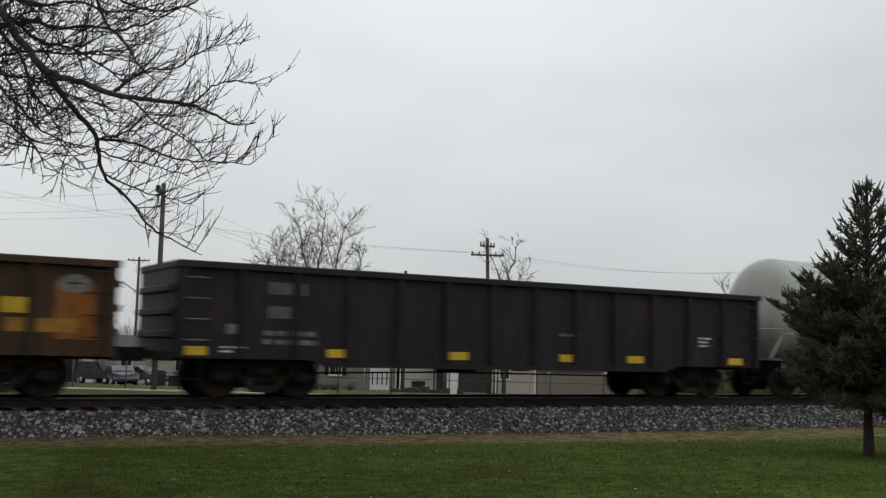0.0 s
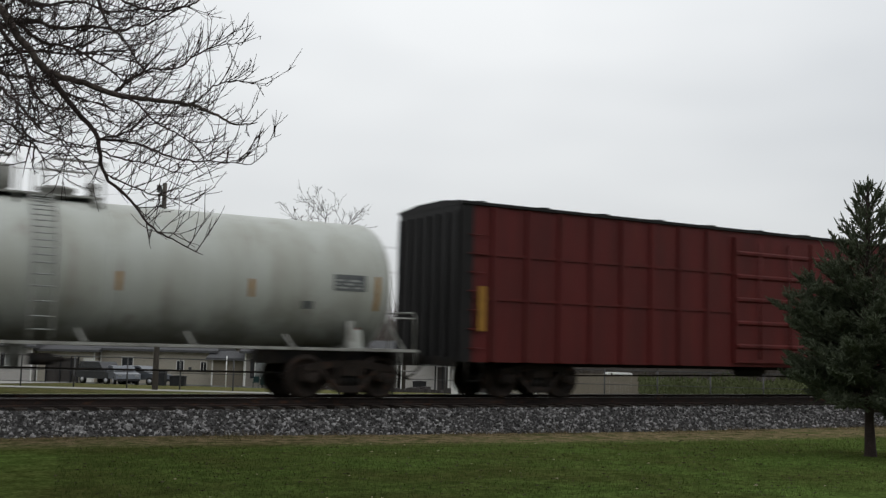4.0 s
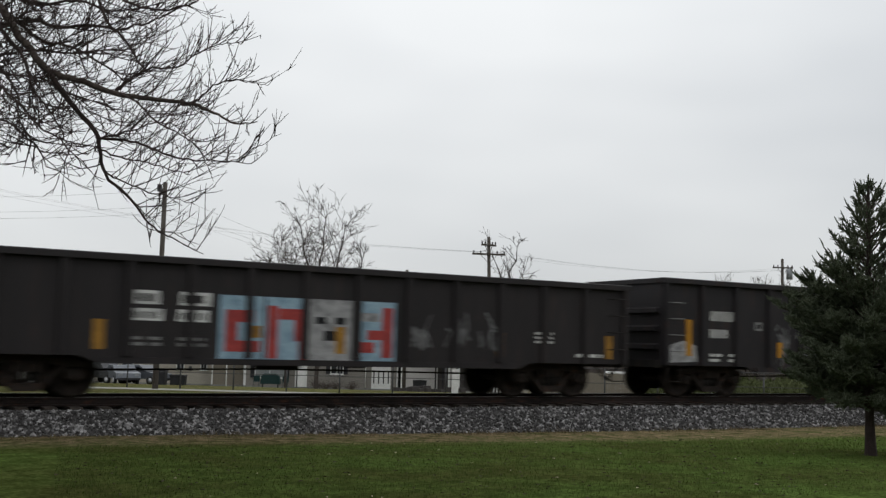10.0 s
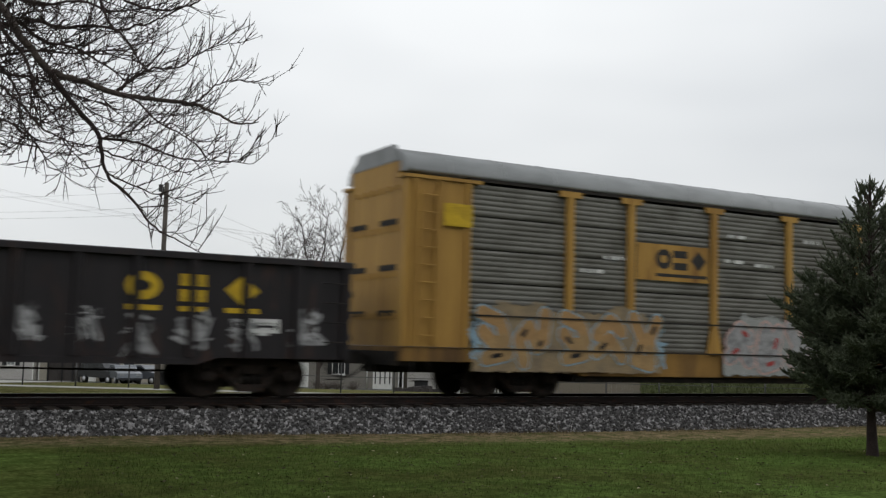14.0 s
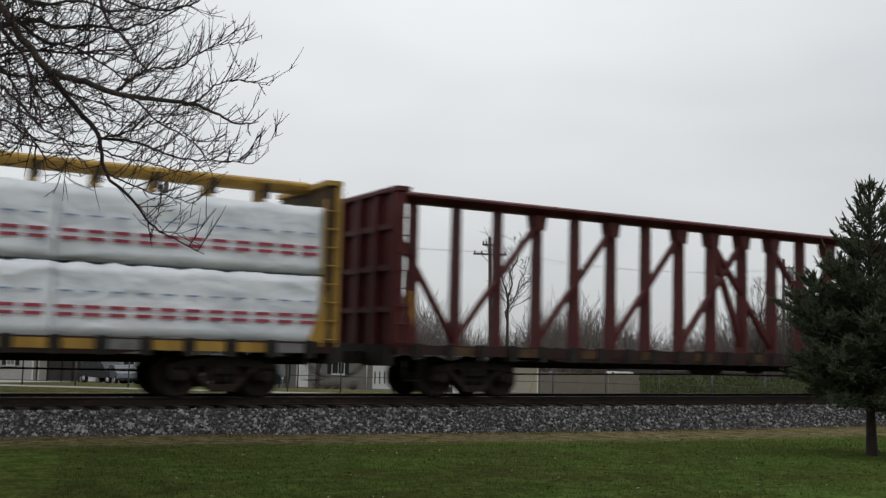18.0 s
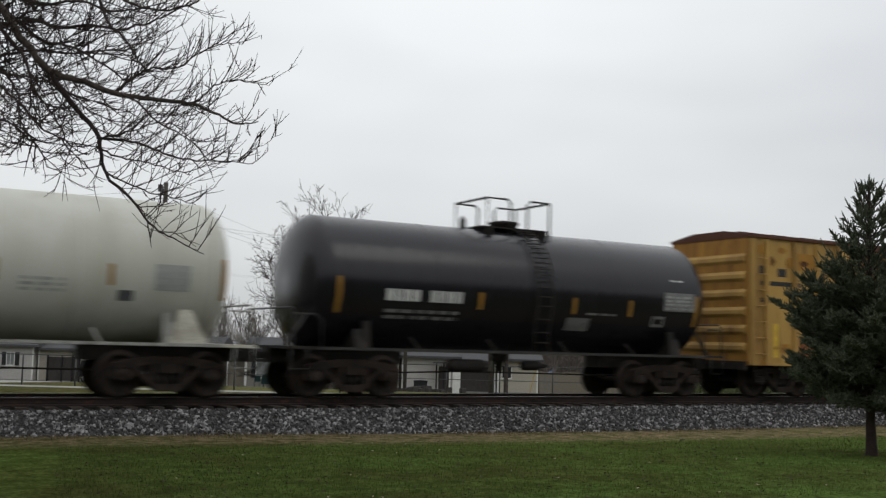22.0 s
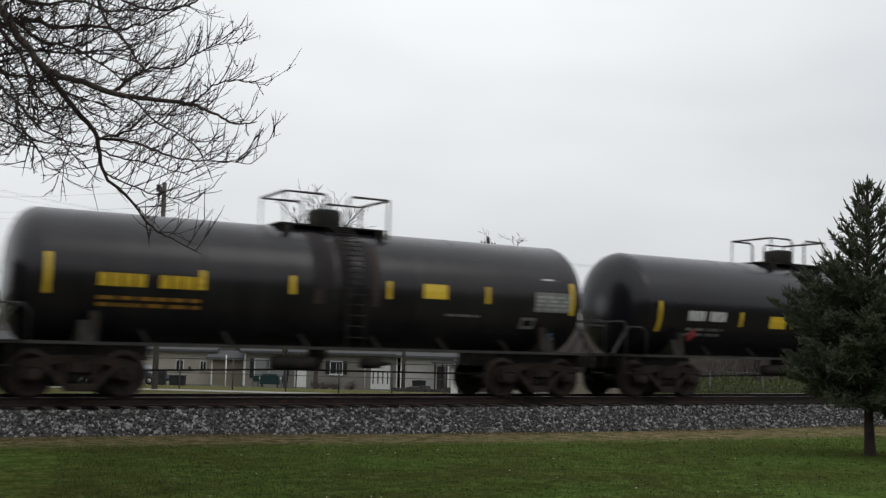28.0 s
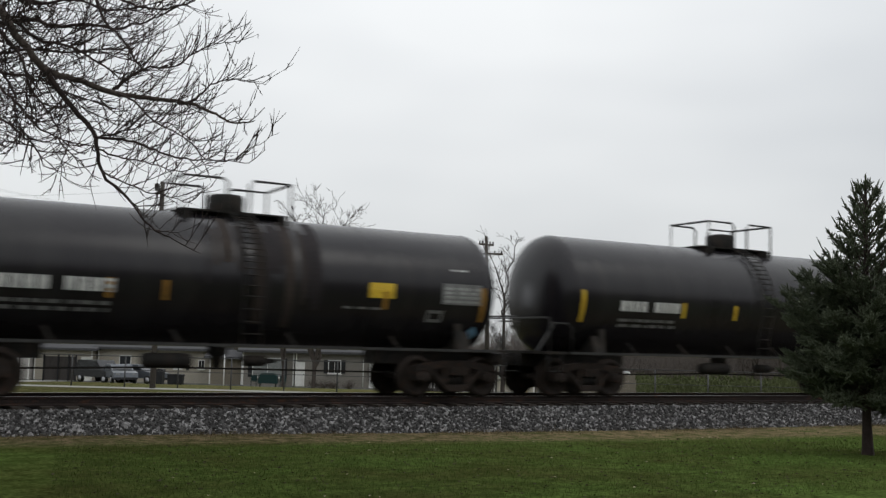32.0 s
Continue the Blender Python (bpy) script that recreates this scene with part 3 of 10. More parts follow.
    def strokes(self, g, lines, thick, lift, low=None, split=0.0):
        """Thick painted strokes along lines of (x, z); pieces under the split height go into the second mesh."""
        step = 0
        t = thick / 2
        for line in lines:
            for k, (p, q) in enumerate(zip(line, line[1:])):
                dx, dz = q[0] - p[0], q[1] - p[1]
                ln = math.hypot(dx, dz) or 1e-6
                ox, oz = -dz / ln * t, dx / ln * t
                n = max(1, int(ln / 0.14))
                for i in range(n):
                    a, b = i / n, (i + 1) / n
                    m = (p[0] + dx * a, p[1] + dz * a, p[0] + dx * b, p[1] + dz * b)
                    to = low if low is not None and (m[1] + m[3]) / 2 < split else g
                    v = [(m[0] + ox, m[1] + oz), (m[2] + ox, m[3] + oz), (m[2] - ox, m[3] - oz), (m[0] - ox, m[1] - oz)]
                    up = lift + 0.0003 * (step % 12)
                    to.add([(x, self.fun(z) - up, z) for x, z in v], [(0, 1, 2, 3)])
                step += 1
            for p in line:
                to = low if low is not None and p[1] < split else g
                self.polygon(to, [(p[0] + t * math.cos(a * 0.7854), p[1] + t * math.sin(a * 0.7854)) for a in range(8)], lift + 0.0003 * (step % 12))
                step += 1

    GLYPHS = (
        (((0.0, 0.0), (0.05, 0.85), (0.45, 0.35), (0.8, 1.0), (1.0, 0.0)),),
        (((1.0, 0.95), (0.15, 0.9), (0.0, 0.5), (0.75, 0.5)), ((0.0, 0.5), (0.1, 0.05), (1.0, 0.0))),
        (((1.0, 0.8), (0.5, 1.0), (0.05, 0.65), (0.1, 0.15), (0.6, 0.0), (1.0, 0.35), (0.65, 0.4)),),
        (((0.0, 1.0), (0.05, 0.0)), ((0.95, 1.0), (0.1, 0.45), (1.0, 0.0))),
        (((0.5, 0.0), (0.0, 0.3), (0.05, 0.8), (0.5, 1.0), (0.95, 0.75), (1.0, 0.25), (0.5, 0.0)),),
        (((0.0, 0.2), (0.3, 0.9), (0.6, 0.3), (1.0, 0.85)), ((0.1, 0.0), (0.9, 0.12))),
        (((0.05, 0.9), (0.7, 0.75), (0.95, 0.4), (0.5, 0.3), (0.1, 0.55)), ((0.2, 0.05), (1.0, 0.15))),
        (((0.0, 0.6), (0.5, 0.95), (1.0, 0.7)), ((0.0, 0.2), (0.5, 0.5), (1.0, 0.1))),
        (((0.1, 0.05), (0.0, 0.5), (0.35, 0.75), (0.6, 0.35), (0.9, 0.5), (1.0, 1.0)),),
        (((0.0, 0.95), (0.4, 0.5), (0.1, 0.1), (0.75, 0.0), (0.7, 0.55), (1.0, 0.9)),),
    )

    def scrawl(self, x0, z0, w, h, fill, line, count, seed, second=None, name="graffiti", shine=None, shapes=None, thick=0.27, edge=0.10, cloud=None):
        """Sprayed lettering as plain thick strokes: a ground cloud, an outline, a fill and a second colour below."""
        r = random.Random(seed)
        out, inn, two, lit, fog = Geo(), Geo(), Geo(), Geo(), Geo()
        step = w / count
        for i in range(count):
            k = shapes[i] if shapes else 5 + r.randrange(5)
            glyph = self.GLYPHS[k]
            t = thick * step
            hh = h * (1.0 if shapes and i == 0 else r.uniform(0.82, 0.97))
            zz = z0 + r.uniform(0.0, 0.08) * h
            lean = r.uniform(-0.12, 0.12)
            lines = []
            for ln in glyph:
                lines.append([(x0 + i * step + t / 2 + edge + (step - t - edge) * (x + lean * z) + r.uniform(-0.03, 0.03), zz + t / 2 + (hh - t) * z) for x, z in ln])
            lift = 0.012 + 0.004 * (i % 2)
            self.strokes(out, lines, t + 2 * edge, lift)
            self.strokes(inn, lines, t, lift + 0.010, two if second else None, z0 + 0.45 * h)
            if shine:
                for q in range(2):
                    ln = r.choice(lines)
                    j = r.randrange(len(ln) - 1)
                    a, b = ln[j], ln[j + 1]
                    self.strokes(lit, [[(a[0] * 0.7 + b[0] * 0.3, a[1] * 0.7 + b[1] * 0.3), (a[0] * 0.35 + b[0] * 0.65, a[1] * 0.35 + b[1] * 0.65)]], t * 0.3, lift + 0.018)
        if cloud:
            # uneven sprayed ground behind the strokes, in narrow columns
            n = int(w / 0.09)
            p = r.random() * 6
            for q in range(n):
                f = q / n
                edge_in = min(1.0, 0.45 + 5.0 * min(f, 1 - f))
                high = h * edge_in * (0.90 + 0.07 * math.sin(f * 11 + p) + 0.05 * math.sin(f * 29 + 2 * p) + r.uniform(-0.025, 0.025))
                self.quad_strip(fog, x0 + f * w, x0 + (q + 1) / n * w, z0 + r.uniform(-0.03, 0.03), z0 + high, 0.005)
        ob = tagged(part(name, inn, fill, self.car, "sprayed graffiti of thick plain strokes"), kind="stuff")
        tagged(part("outline", out, line, ob), kind="stuff")
        if second:
            tagged(part("lower_fill", two, second, ob), kind="stuff")
        if shine:
            tagged(part("highlight", lit, shine, ob), kind="stuff")
        if cloud:
            tagged(part("ground_cloud", fog, cloud, ob), kind="stuff")
        return ob

    def smear(self, x0, z0, w, h, mat, seed, n=7, name="graffiti_tag"):
        """A small scribbled tag of crossing strokes."""
        r = random.Random(seed)
        g = Geo()
        for i in range(n):
            a = (x0 + r.random() * w, z0 + r.random() * h)
            b = (x0 + r.random() * w, z0 + r.random() * h)
            c = (x0 + r.random() * w, z0 + r.random() * h)
            t = min(w, h) * r.uniform(0.06, 0.13)
            v = []
            for k in range(9):
                s = k / 8
                px = a[0] * (1 - s) ** 2 + 2 * c[0] * s * (1 - s) + b[0] * s * s
                pz = a[1] * (1 - s) ** 2 + 2 * c[1] * s * (1 - s) + b[1] * s * s
                v += [(px - t / 2, self.fun(pz) - 0.006 - 0.0004 * i, pz - t / 3), (px + t / 2, self.fun(pz) - 0.006 - 0.0004 * i, pz + t / 3)]
            g.add(v, [(2 * k, 2 * k + 1, 2 * k + 3, 2 * k + 2) for k in range(8)])
        return tagged(part(name, g, mat, self.car, "small sprayed tag"), kind="stuff")


def three_blocks(sd, x, z, w, h, mat, lift=0.008, under=None, fill=0.92):
    """An emblem reduced to three plain shapes: a ring, two stacked bars and a lozenge."""
    k = w / 3
    sd.ring("emblem_block", x + k * 0.46, z + h / 2, k * fill, h, h * 0.30, mat, (0, 0), lift)
    for i in range(2):
        sd.mark("emblem_block", x + k * (1.46 - fill / 2), z + i * h * 0.60, k * fill * 0.9, h * 0.36, mat, lift)
    g = Geo()
    c, m = x + k * 2.5, z + h / 2
    sd.polygon(g, [(c - k * fill / 2, m), (c, z), (c + k * fill / 2, m), (c, z + h)], lift)
    part("emblem_block", g, mat, sd.car)
    if under:
        sd.mark("underline", x, z - under[0], w, under[1], mat, lift)


CARS = []


def new_car(name, label, category, mid, half, group="cars of the freight train"):
    car = thing(name, label, category, group)
    car.location = (mid + TRAIN_X, TRACK_Y, 0)
    CARS.append((car, mid + TRAIN_X))
    return car


GRAB_IRON = [Geo().tube([(-0.23, 0.14, 0), (-0.23, 0, 0), (0.23, 0, 0), (0.23, 0.14, 0)], 0.013, 5).mesh("grab_iron", m) for m in (FADED_LETTER, STEEL_DARK)]


# ---- open gondolas ----
def gondola(mid, half, top, paint, label, posts=13, ends=True, rib_mat=None, inside=None):
    car = new_car("gondola_car", label, "gondola car", mid, half)
    rib = rib_mat or paint
    y, z0 = 1.47, 0.66
    zt = top - 0.13
    for s in (-1, 1):
        part("side_wall", Geo().prism([(-half, 0.80), (-half + 2.9, 0.80), (-half + 3.3, z0), (half - 3.3, z0), (half - 2.9, 0.80), (half, 0.80), (half, zt), (-half, zt)], "y", s * y, s * (y - 0.05)), paint, car)
        part("top_chord", Geo().prism([(s * (y - 0.10), zt), (s * (y + 0.11), zt), (s * (y + 0.11), top - 0.02), (s * (y + 0.08), top), (s * (y - 0.08), top), (s * (y - 0.10), top - 0.02)], "x", -half - 0.03, half + 0.03), rib, car)
        part("side_sill", bx(-half + 3.3, half - 3.3, s * (y + 0.004), s * (y + 0.05), z0, z0 + 0.12), rib, car)
    post = Geo().prism([(-0.09, -0.0), (0.09, -0.0), (0.055, -0.10), (-0.055, -0.10)], "z", 0.80, zt - 0.002).mesh("side_post", rib)
    for i in range(posts):
        x = -half + 0.12 + (2 * half - 0.24) * i / (posts - 1)
        part("side_post", post, None, car, at=pose(x, -y, 0))
        part("side_post", post, None, car, at=pose(x, y, 0, 0, 0, 180))
    part("floor", bx(-half + 0.02, half - 0.02, -y + 0.06, y - 0.06, 0.98, 1.06), inside or paint, car)
    for s in (-1, 1):
        part("end_wall", bx(s * (half - 0.06), s * half, -y + 0.055, y - 0.055, 0.82, zt), paint, car)
        part("end_chord", bx(s * (half - 0.1), s * (half + 0.06), -y + 0.11, y - 0.11, zt, top - 0.01), rib, car)
        for z in (1.25, 1.7, 2.15):
            part("end_rib", Geo().prism([(s * half, z - 0.09), (s * (half + 0.10), z - 0.05), (s * (half + 0.10), z + 0.05), (s * half, z + 0.09)], "y", -y + 0.12, y - 0.12), rib, car)
        part("end_sill", bx(s * (half - 0.12), s * (half + 0.08), -1.4, 1.4, 0.74, 0.92), STEEL_DARK, car)
        stirrup(car, s * (half - 0.35), -y - 0.03, 0.82)
        # corner grab irons
        for z in (1.15, 1.55, 1.95, 2.35):
            part("grab_iron", GRAB_IRON[0 if s < 0 else 1], None, car, at=pose(s * (half - 0.39), -y - 0.14, z))
    for x in (-4.6, -1.5, 1.7, 4.8):
        part("floor_beam", bx(x - 0.08, x + 0.08, -1.44, 1.44, 0.74, 0.97), STEEL_DARK, car)
    running_gear(car, half, half - 2.05)
    return car, Side(car, lambda z: -y)


GON_BLACK = car_paint("dull_black_gondola_paint", (0.0112, 0.0092, 0.0106), 0.6, 0.6, 0.25, (0.0185, 0.0155, 0.0165), spec=0.28)
GON_CHAR = car_paint("blue_black_gondola_paint", (0.0115, 0.0110, 0.0140), 0.55, 0.5, 0.1, (0.019, 0.0185, 0.0215), spec=0.28)
GON_RUST = car_paint("rust_brown_gondola_paint", (0.060, 0.034, 0.018), 0.75, 0.8, 0.8, (0.025, 0.018, 0.014), (0.17, 0.07, 0.02))
GON_BROWN = car_paint("worn_black_brown_paint", (0.0185, 0.0155, 0.0160), 0.7, 0.7, 0.35, (0.0125, 0.0105, 0.0112), (0.045, 0.028, 0.022), spec=0.28)
WHITE_SPRAY = surface("white_spray_paint", (0.30, 0.30, 0.30), 0.6, (0.12, 0.12, 0.125), 0.8, scale=5.0)
GREY_SPRAY = surface("thin_grey_spray_paint", (0.13, 0.13, 0.13), 0.6, (0.05, 0.05, 0.05), 0.9, scale=5.0)
RED_SPRAY = surface("red_spray_paint", (0.32, 0.05, 0.045), 0.6, (0.18, 0.03, 0.03), 0.6, scale=4.0)
BLUE_SPRAY = surface("pale_blue_spray_paint", (0.25, 0.36, 0.43), 0.6, (0.12, 0.2, 0.26), 0.7, scale=4.0)
BLACK_SPRAY = surface("black_spray_paint", (0.015, 0.015, 0.017), 0.6)
ORANGE_TAPE = surface("orange_yellow_tape", (0.38, 0.18, 0.016), 0.55, (0.20, 0.09, 0.012), 0.5, scale=4.0)


def gondola_basic_marks(sd, half, tape=YELLOW_REFLECT, tapes=(0.15, 3.9, 8.1, 12.1, 14.6), tz=0.92, tw=0.55, th=0.2):
    for x in tapes:
        sd.mark("reflector", -half + x, tz, tw, th, tape)


def build_gondolas():
    # rusted one that leads
    car, sd = gondola(-2.86, 8.0, 2.58, GON_RUST, "rust-streaked brown open gondola car with faded yellow patches", 12)
    sd.mark("yellow_patch", 5.9, 1.55, 0.5, 0.28, YELLOW_LETTER)
    sd.mark("yellow_patch", 6.0, 1.22, 1.3, 0.25, AMBER_REFLECT)
    sd.mark("rust_patch", 6.85, 1.1, 0.75, 1.0, surface("raw_orange_rust", (0.22, 0.085, 0.02), 0.85, (0.1, 0.04, 0.015), 0.8), 0.005)
    sd.ring("round_smudge", 7.2, 2.12, 0.62, 0.34, 0.15, FADED_LETTER)
    sd.lines(4.6, 1.35, 0.45, 0.3, WHITE_LETTER, 3, 4)
    # black one
    half = 8.03
    car, sd = gondola(14.50, half, 2.68, GON_BLACK, "dull black open gondola car with small yellow reflectors", 14)
    gondola_basic_marks(sd, half, tapes=(0.15, 3.3, 6.3, 9.4, 11.5, 14.95), tz=0.86, tw=0.5, th=0.17)
    sd.bars(-half + 1.95, 2.1, 0.85, 0.24, FADED_LETTER, 4)
    sd.bars(-half + 1.95, 1.62, 0.6, 0.24, FADED_LETTER, 3)
    sd.lines(-half + 1.85, 1.1, 1.2, 0.35, FADED_LETTER, 2, 8)
    sd.mark("faded_plate", -half + 1.05, 1.28, 0.35, 0.2, FADED_LETTER)
    sd.lines(-half + 9.4, 1.45, 0.6, 0.12, FADED_LETTER, 1, 3)
    sd.lines(-half + 13.9, 1.3, 0.4, 0.28, WHITE_LETTER, 3, 5)
    sd.lines(-half + 0.95, 0.92, 0.5, 0.16, WHITE_LETTER, 2, 9)
    # with red and pale blue lettering blocks
    half = 8.1
    car, sd = gondola(214.86, half, 2.70, GON_BROWN, "worn black-brown gondola car with red and white graffiti", 14)
    for x in (0.2, 3.15, 8.2, 12.3, 15.5):
        sd.mark("reflector", -half + x, 0.92, 0.22, 0.55, AMBER_REFLECT)
    for x, w, v in ((3.90, 0.50, 0.62), (4.80, 0.64, 0.64)):
        sd.mark("white_panel", -half + x, 1.78, w, 0.26, WHITE_LETTER, 0.006)
        sd.mark("white_panel", -half + x - 0.04, 1.47, v, 0.23, WHITE_LETTER, 0.006)
        sd.bars(-half + x + 0.06, 1.83, w - 0.14, 0.15, GON_BROWN, 2, 0.3, lift=0.010)
        sd.bars(-half + x, 1.51, v - 0.10, 0.13, GON_BROWN, 3, 0.3, lift=0.010)
        sd.lines(-half + x, 1.0, 0.55, 0.22, FADED_LETTER, 2, int(x * 9))
    # sprayed panels: pale blue and white grounds with bold plain red and black shapes
    for x, w, m in ((5.62, 0.95, BLUE_SPRAY), (6.62, 0.92, BLUE_SPRAY), (7.58, 1.0, WHITE_SPRAY), (8.66, 0.97, BLUE_SPRAY)):
        sd.mark("graffiti_ground", -half + x, 0.76, w, 1.26, m, 0.005)
    for x, z, w, h, m in ((5.75, 1.50, 0.62, 0.24, RED_SPRAY), (5.75, 0.92, 0.26, 0.60, RED_SPRAY), (6.0, 0.92, 0.5, 0.22, RED_SPRAY), (6.22, 1.2, 0.3, 0.24, AMBER_REFLECT), (6.66, 0.80, 0.22, 1.05, RED_SPRAY), (6.9, 1.58, 0.55, 0.22, RED_SPRAY), (7.25, 1.15, 0.22, 0.5, RED_SPRAY), (7.36, 0.76, 0.2, 0.42, RED_SPRAY), (7.72, 1.52, 0.24, 0.14, BLACK_SPRAY), (8.18, 1.52, 0.24, 0.14, BLACK_SPRAY), (7.92, 1.18, 0.28, 0.2, BLACK_SPRAY), (8.70, 0.95, 0.42, 0.22, RED_SPRAY), (8.95, 1.22, 0.4, 0.2, RED_SPRAY), (9.3, 0.85, 0.26, 1.05, RED_SPRAY), (8.75, 1.6, 0.5, 0.18, WHITE_SPRAY)):
        sd.mark("graffiti_shape", -half + x, z, w, h, m, 0.010)
    for x in (9.9, 10.9, 11.8):
        sd.smear(-half + x, 1.0, 0.7, 0.9, GREY_SPRAY, int(x))
    sd.lines(-half + 13.4, 1.25, 0.5, 0.3, WHITE_LETTER, 3, 5)
    sd.lines(-half + 14.6, 0.95, 0.9, 0.14, WHITE_LETTER, 1, 6)
    # with white and blue bulging shapes
    half = 8.15
    car, sd = gondola(232.43, half, 2.97, GON_BLACK, "dull black gondola car with pale green and blue graffiti", 14)
    for x, z, h in ((0.80, 1.04, 0.91), (4.14, 1.05, 0.40), (6.45, 1.05, 0.42), (9.50, 1.09, 0.42), (11.78, 1.10, 0.48), (15.20, 1.10, 0.86)):
        sd.mark("reflector", -half + x, z, 0.2, h, ORANGE_TAPE, 0.016)
    sd.bars(-half + 1.67, 1.94, 0.91, 0.25, WHITE_LETTER, 5, 0.12)
    sd.bars(-half + 1.66, 1.51, 0.65, 0.22, WHITE_LETTER, 3)
    sd.lines(-half + 1.65, 0.91, 0.42, 0.26, WHITE_LETTER, 2, 2)
    sd.lines(-half + 2.32, 0.91, 0.40, 0.26, WHITE_LETTER, 2, 3)
    sd.frames(-half + 3.29, 1.74, 0.29, 0.22, FADED_LETTER, 1, 0.0, "data_frame")
    g = Geo()
    sd.polygon(g, [(-half + 0.05, 0.86), (-half + 1.2, 0.9), (-half + 1.15, 1.30), (-half + 0.7, 1.42), (-half + 0.25, 1.30)], 0.006)
    part("pale_patch", g, WHITE_SPRAY, car)
    for k, (x, z, w, h) in enumerate(((4.05, 0.8, 0.7, 1.25), (11.5, 1.2, 0.45, 0.7), (12.3, 0.8, 0.62, 1.2), (13.25, 1.1, 0.45, 0.8))):
        sd.smear(-half + x, z, w, h, GREY_SPRAY, 12 + k, 9)
    for x, z, w in ((5.25, 1.5, 0.45), (5.75, 1.45, 0.6), (5.45, 1.0, 0.6), (5.05, 1.62, 0.35)):
        sd.ring("graffiti_loop", -half + x, z, w, 0.42, 0.09, GREY_SPRAY, (200, 300))
    sd.ring("graffiti_loop", -half + 13.5, 1.2, 0.42, 0.42, 0.09, GREY_SPRAY)
    # one long piece: a pale green crest over blue tongues
    crest = ((6.75, 1.50, 1.75), (6.95, 1.38, 2.05), (7.35, 1.46, 2.08), (7.65, 1.46, 1.92), (7.95, 1.46, 1.74), (8.15, 1.46, 2.06), (8.4, 1.46, 2.22), (8.8, 1.46, 2.12), (9.15, 1.46, 1.80), (9.4, 1.46, 2.08), (9.6, 1.46, 1.88), (9.75, 1.46, 2.1), (10.1, 1.46, 2.1), (10.25, 1.46, 1.72), (10.6, 1.32, 1.46), (10.9, 1.02, 1.14))
    green = surface("pale_green_spray_paint", (0.17, 0.235, 0.22), 0.6, (0.085, 0.115, 0.115), 0.8, (1, 1, 1), 3.0)
    blue = surface("dull_blue_spray_paint", (0.085, 0.15, 0.215), 0.6, (0.05, 0.085, 0.125), 0.7, (1, 1, 1), 3.0)
    sd.sheet("graffiti_crest", [(-half + x, a, b) for x, a, b in crest], green, 0.006)
    for a, b, c, e, z in ((7.15, 8.1, 7.42, 7.72, 0.74), (8.2, 8.75, 8.5, 8.72, 0.76), (8.85, 9.35, 8.98, 9.25, 0.74), (9.42, 10.2, 9.68, 9.98, 0.76), (10.25, 10.6, 10.4, 10.95, 0.74)):
        g = Geo()
        sd.polygon(g, [(-half + a, 1.45), (-half + a + 0.06, 1.15), (-half + c, z), (-half + e, z), (-half + b, 1.1), (-half + b, 1.45)], 0.007)
        part("graffiti_tongue", g, blue, car)
    for x, w in ((7.4, 0.5), (8.45, 0.55), (9.9, 0.45)):
        sd.ring("graffiti_edge", -half + x, 1.82, w, 0.5, 0.06, WHITE_SPRAY, (190, 350), 0.011)
    sd.smear(-half + 6.5, 0.78, 0.75, 0.5, GREY_SPRAY, 31, 9)
    sd.smear(-half + 10.9, 0.8, 0.6, 0.6, GREY_SPRAY, 33, 8)
    sd.frames(-half + 13.88, 0.92, 0.54, 0.30, WHITE_LETTER, 1, 0.0, "data_frame")
    sd.lines(-half + 14.85, 0.91, 1.0, 0.07, WHITE_LETTER, 1, 8)
    # clean black one
    half = 8.03
    car, sd = gondola(250.02, half, 2.96, GON_CHAR, "clean blue-black gondola car with amber reflectors", 14)
    for x, h in ((0.80, 0.9), (4.14, 0.40), (6.45, 0.42), (9.50, 0.42), (11.78, 0.48), (15.15, 0.86)):
        sd.mark("reflector", -half + x, 1.05, 0.16, h, AMBER_REFLECT, 0.016)
    sd.bars(-half + 1.67, 1.94, 0.91, 0.25, WHITE_LETTER, 5, 0.12)
    sd.bars(-half + 1.66, 1.51, 0.60, 0.22, WHITE_LETTER, 3)
    sd.lines(-half + 1.65, 0.91, 0.45, 0.26, WHITE_LETTER, 2, 12)
    sd.lines(-half + 2.32, 0.91, 0.40, 0.26, WHITE_LETTER, 2, 13)
    sd.frames(-half + 3.29, 1.74, 0.29, 0.22, FADED_LETTER, 1, 0.0, "data_frame")
    sd.frames(-half + 13.75, 0.92, 0.54, 0.30, WHITE_LETTER, 1, 0.0, "data_frame")
    sd.lines(-half + 0.1, 0.9, 1.2, 0.1, WHITE_LETTER, 1, 14)
    sd.lines(-half + 13.8, 1.3, 0.45, 0.3, FADED_LETTER, 2, 15)
    sd.lines(-half + 11.3, 0.86, 0.8, 0.1, WHITE_LETTER, 1, 16)
    # weathered one
    half = 7.95
    car, sd = gondola(267.67, half, 2.70, GON_BROWN, "weathered black-brown gondola car with yellow tape patches", 15)
    gondola_basic_marks(sd, half, tape=AMBER_REFLECT, tapes=(0.02, 3.6, 6.4, 9.5, 11.6, 14.8), tz=0.9, tw=0.42, th=0.18)
    sd.bars(-half + 1.8, 1.92, 0.68, 0.22, WHITE_LETTER, 3, 0.12)
    sd.bars(-half + 1.8, 1.46, 0.75, 0.22, WHITE_LETTER, 5, 0.12)
    sd.lines(-half + 1.75, 0.86, 0.9, 0.2, FADED_LETTER, 2, 12)
    sd.frames(-half + 13.1, 1.25, 0.62, 0.32, FADED_LETTER, 1, 0.0, "data_frame")
    sd.lines(-half + 0.7, 1.02, 0.9, 0.16, WHITE_LETTER, 1, 17)
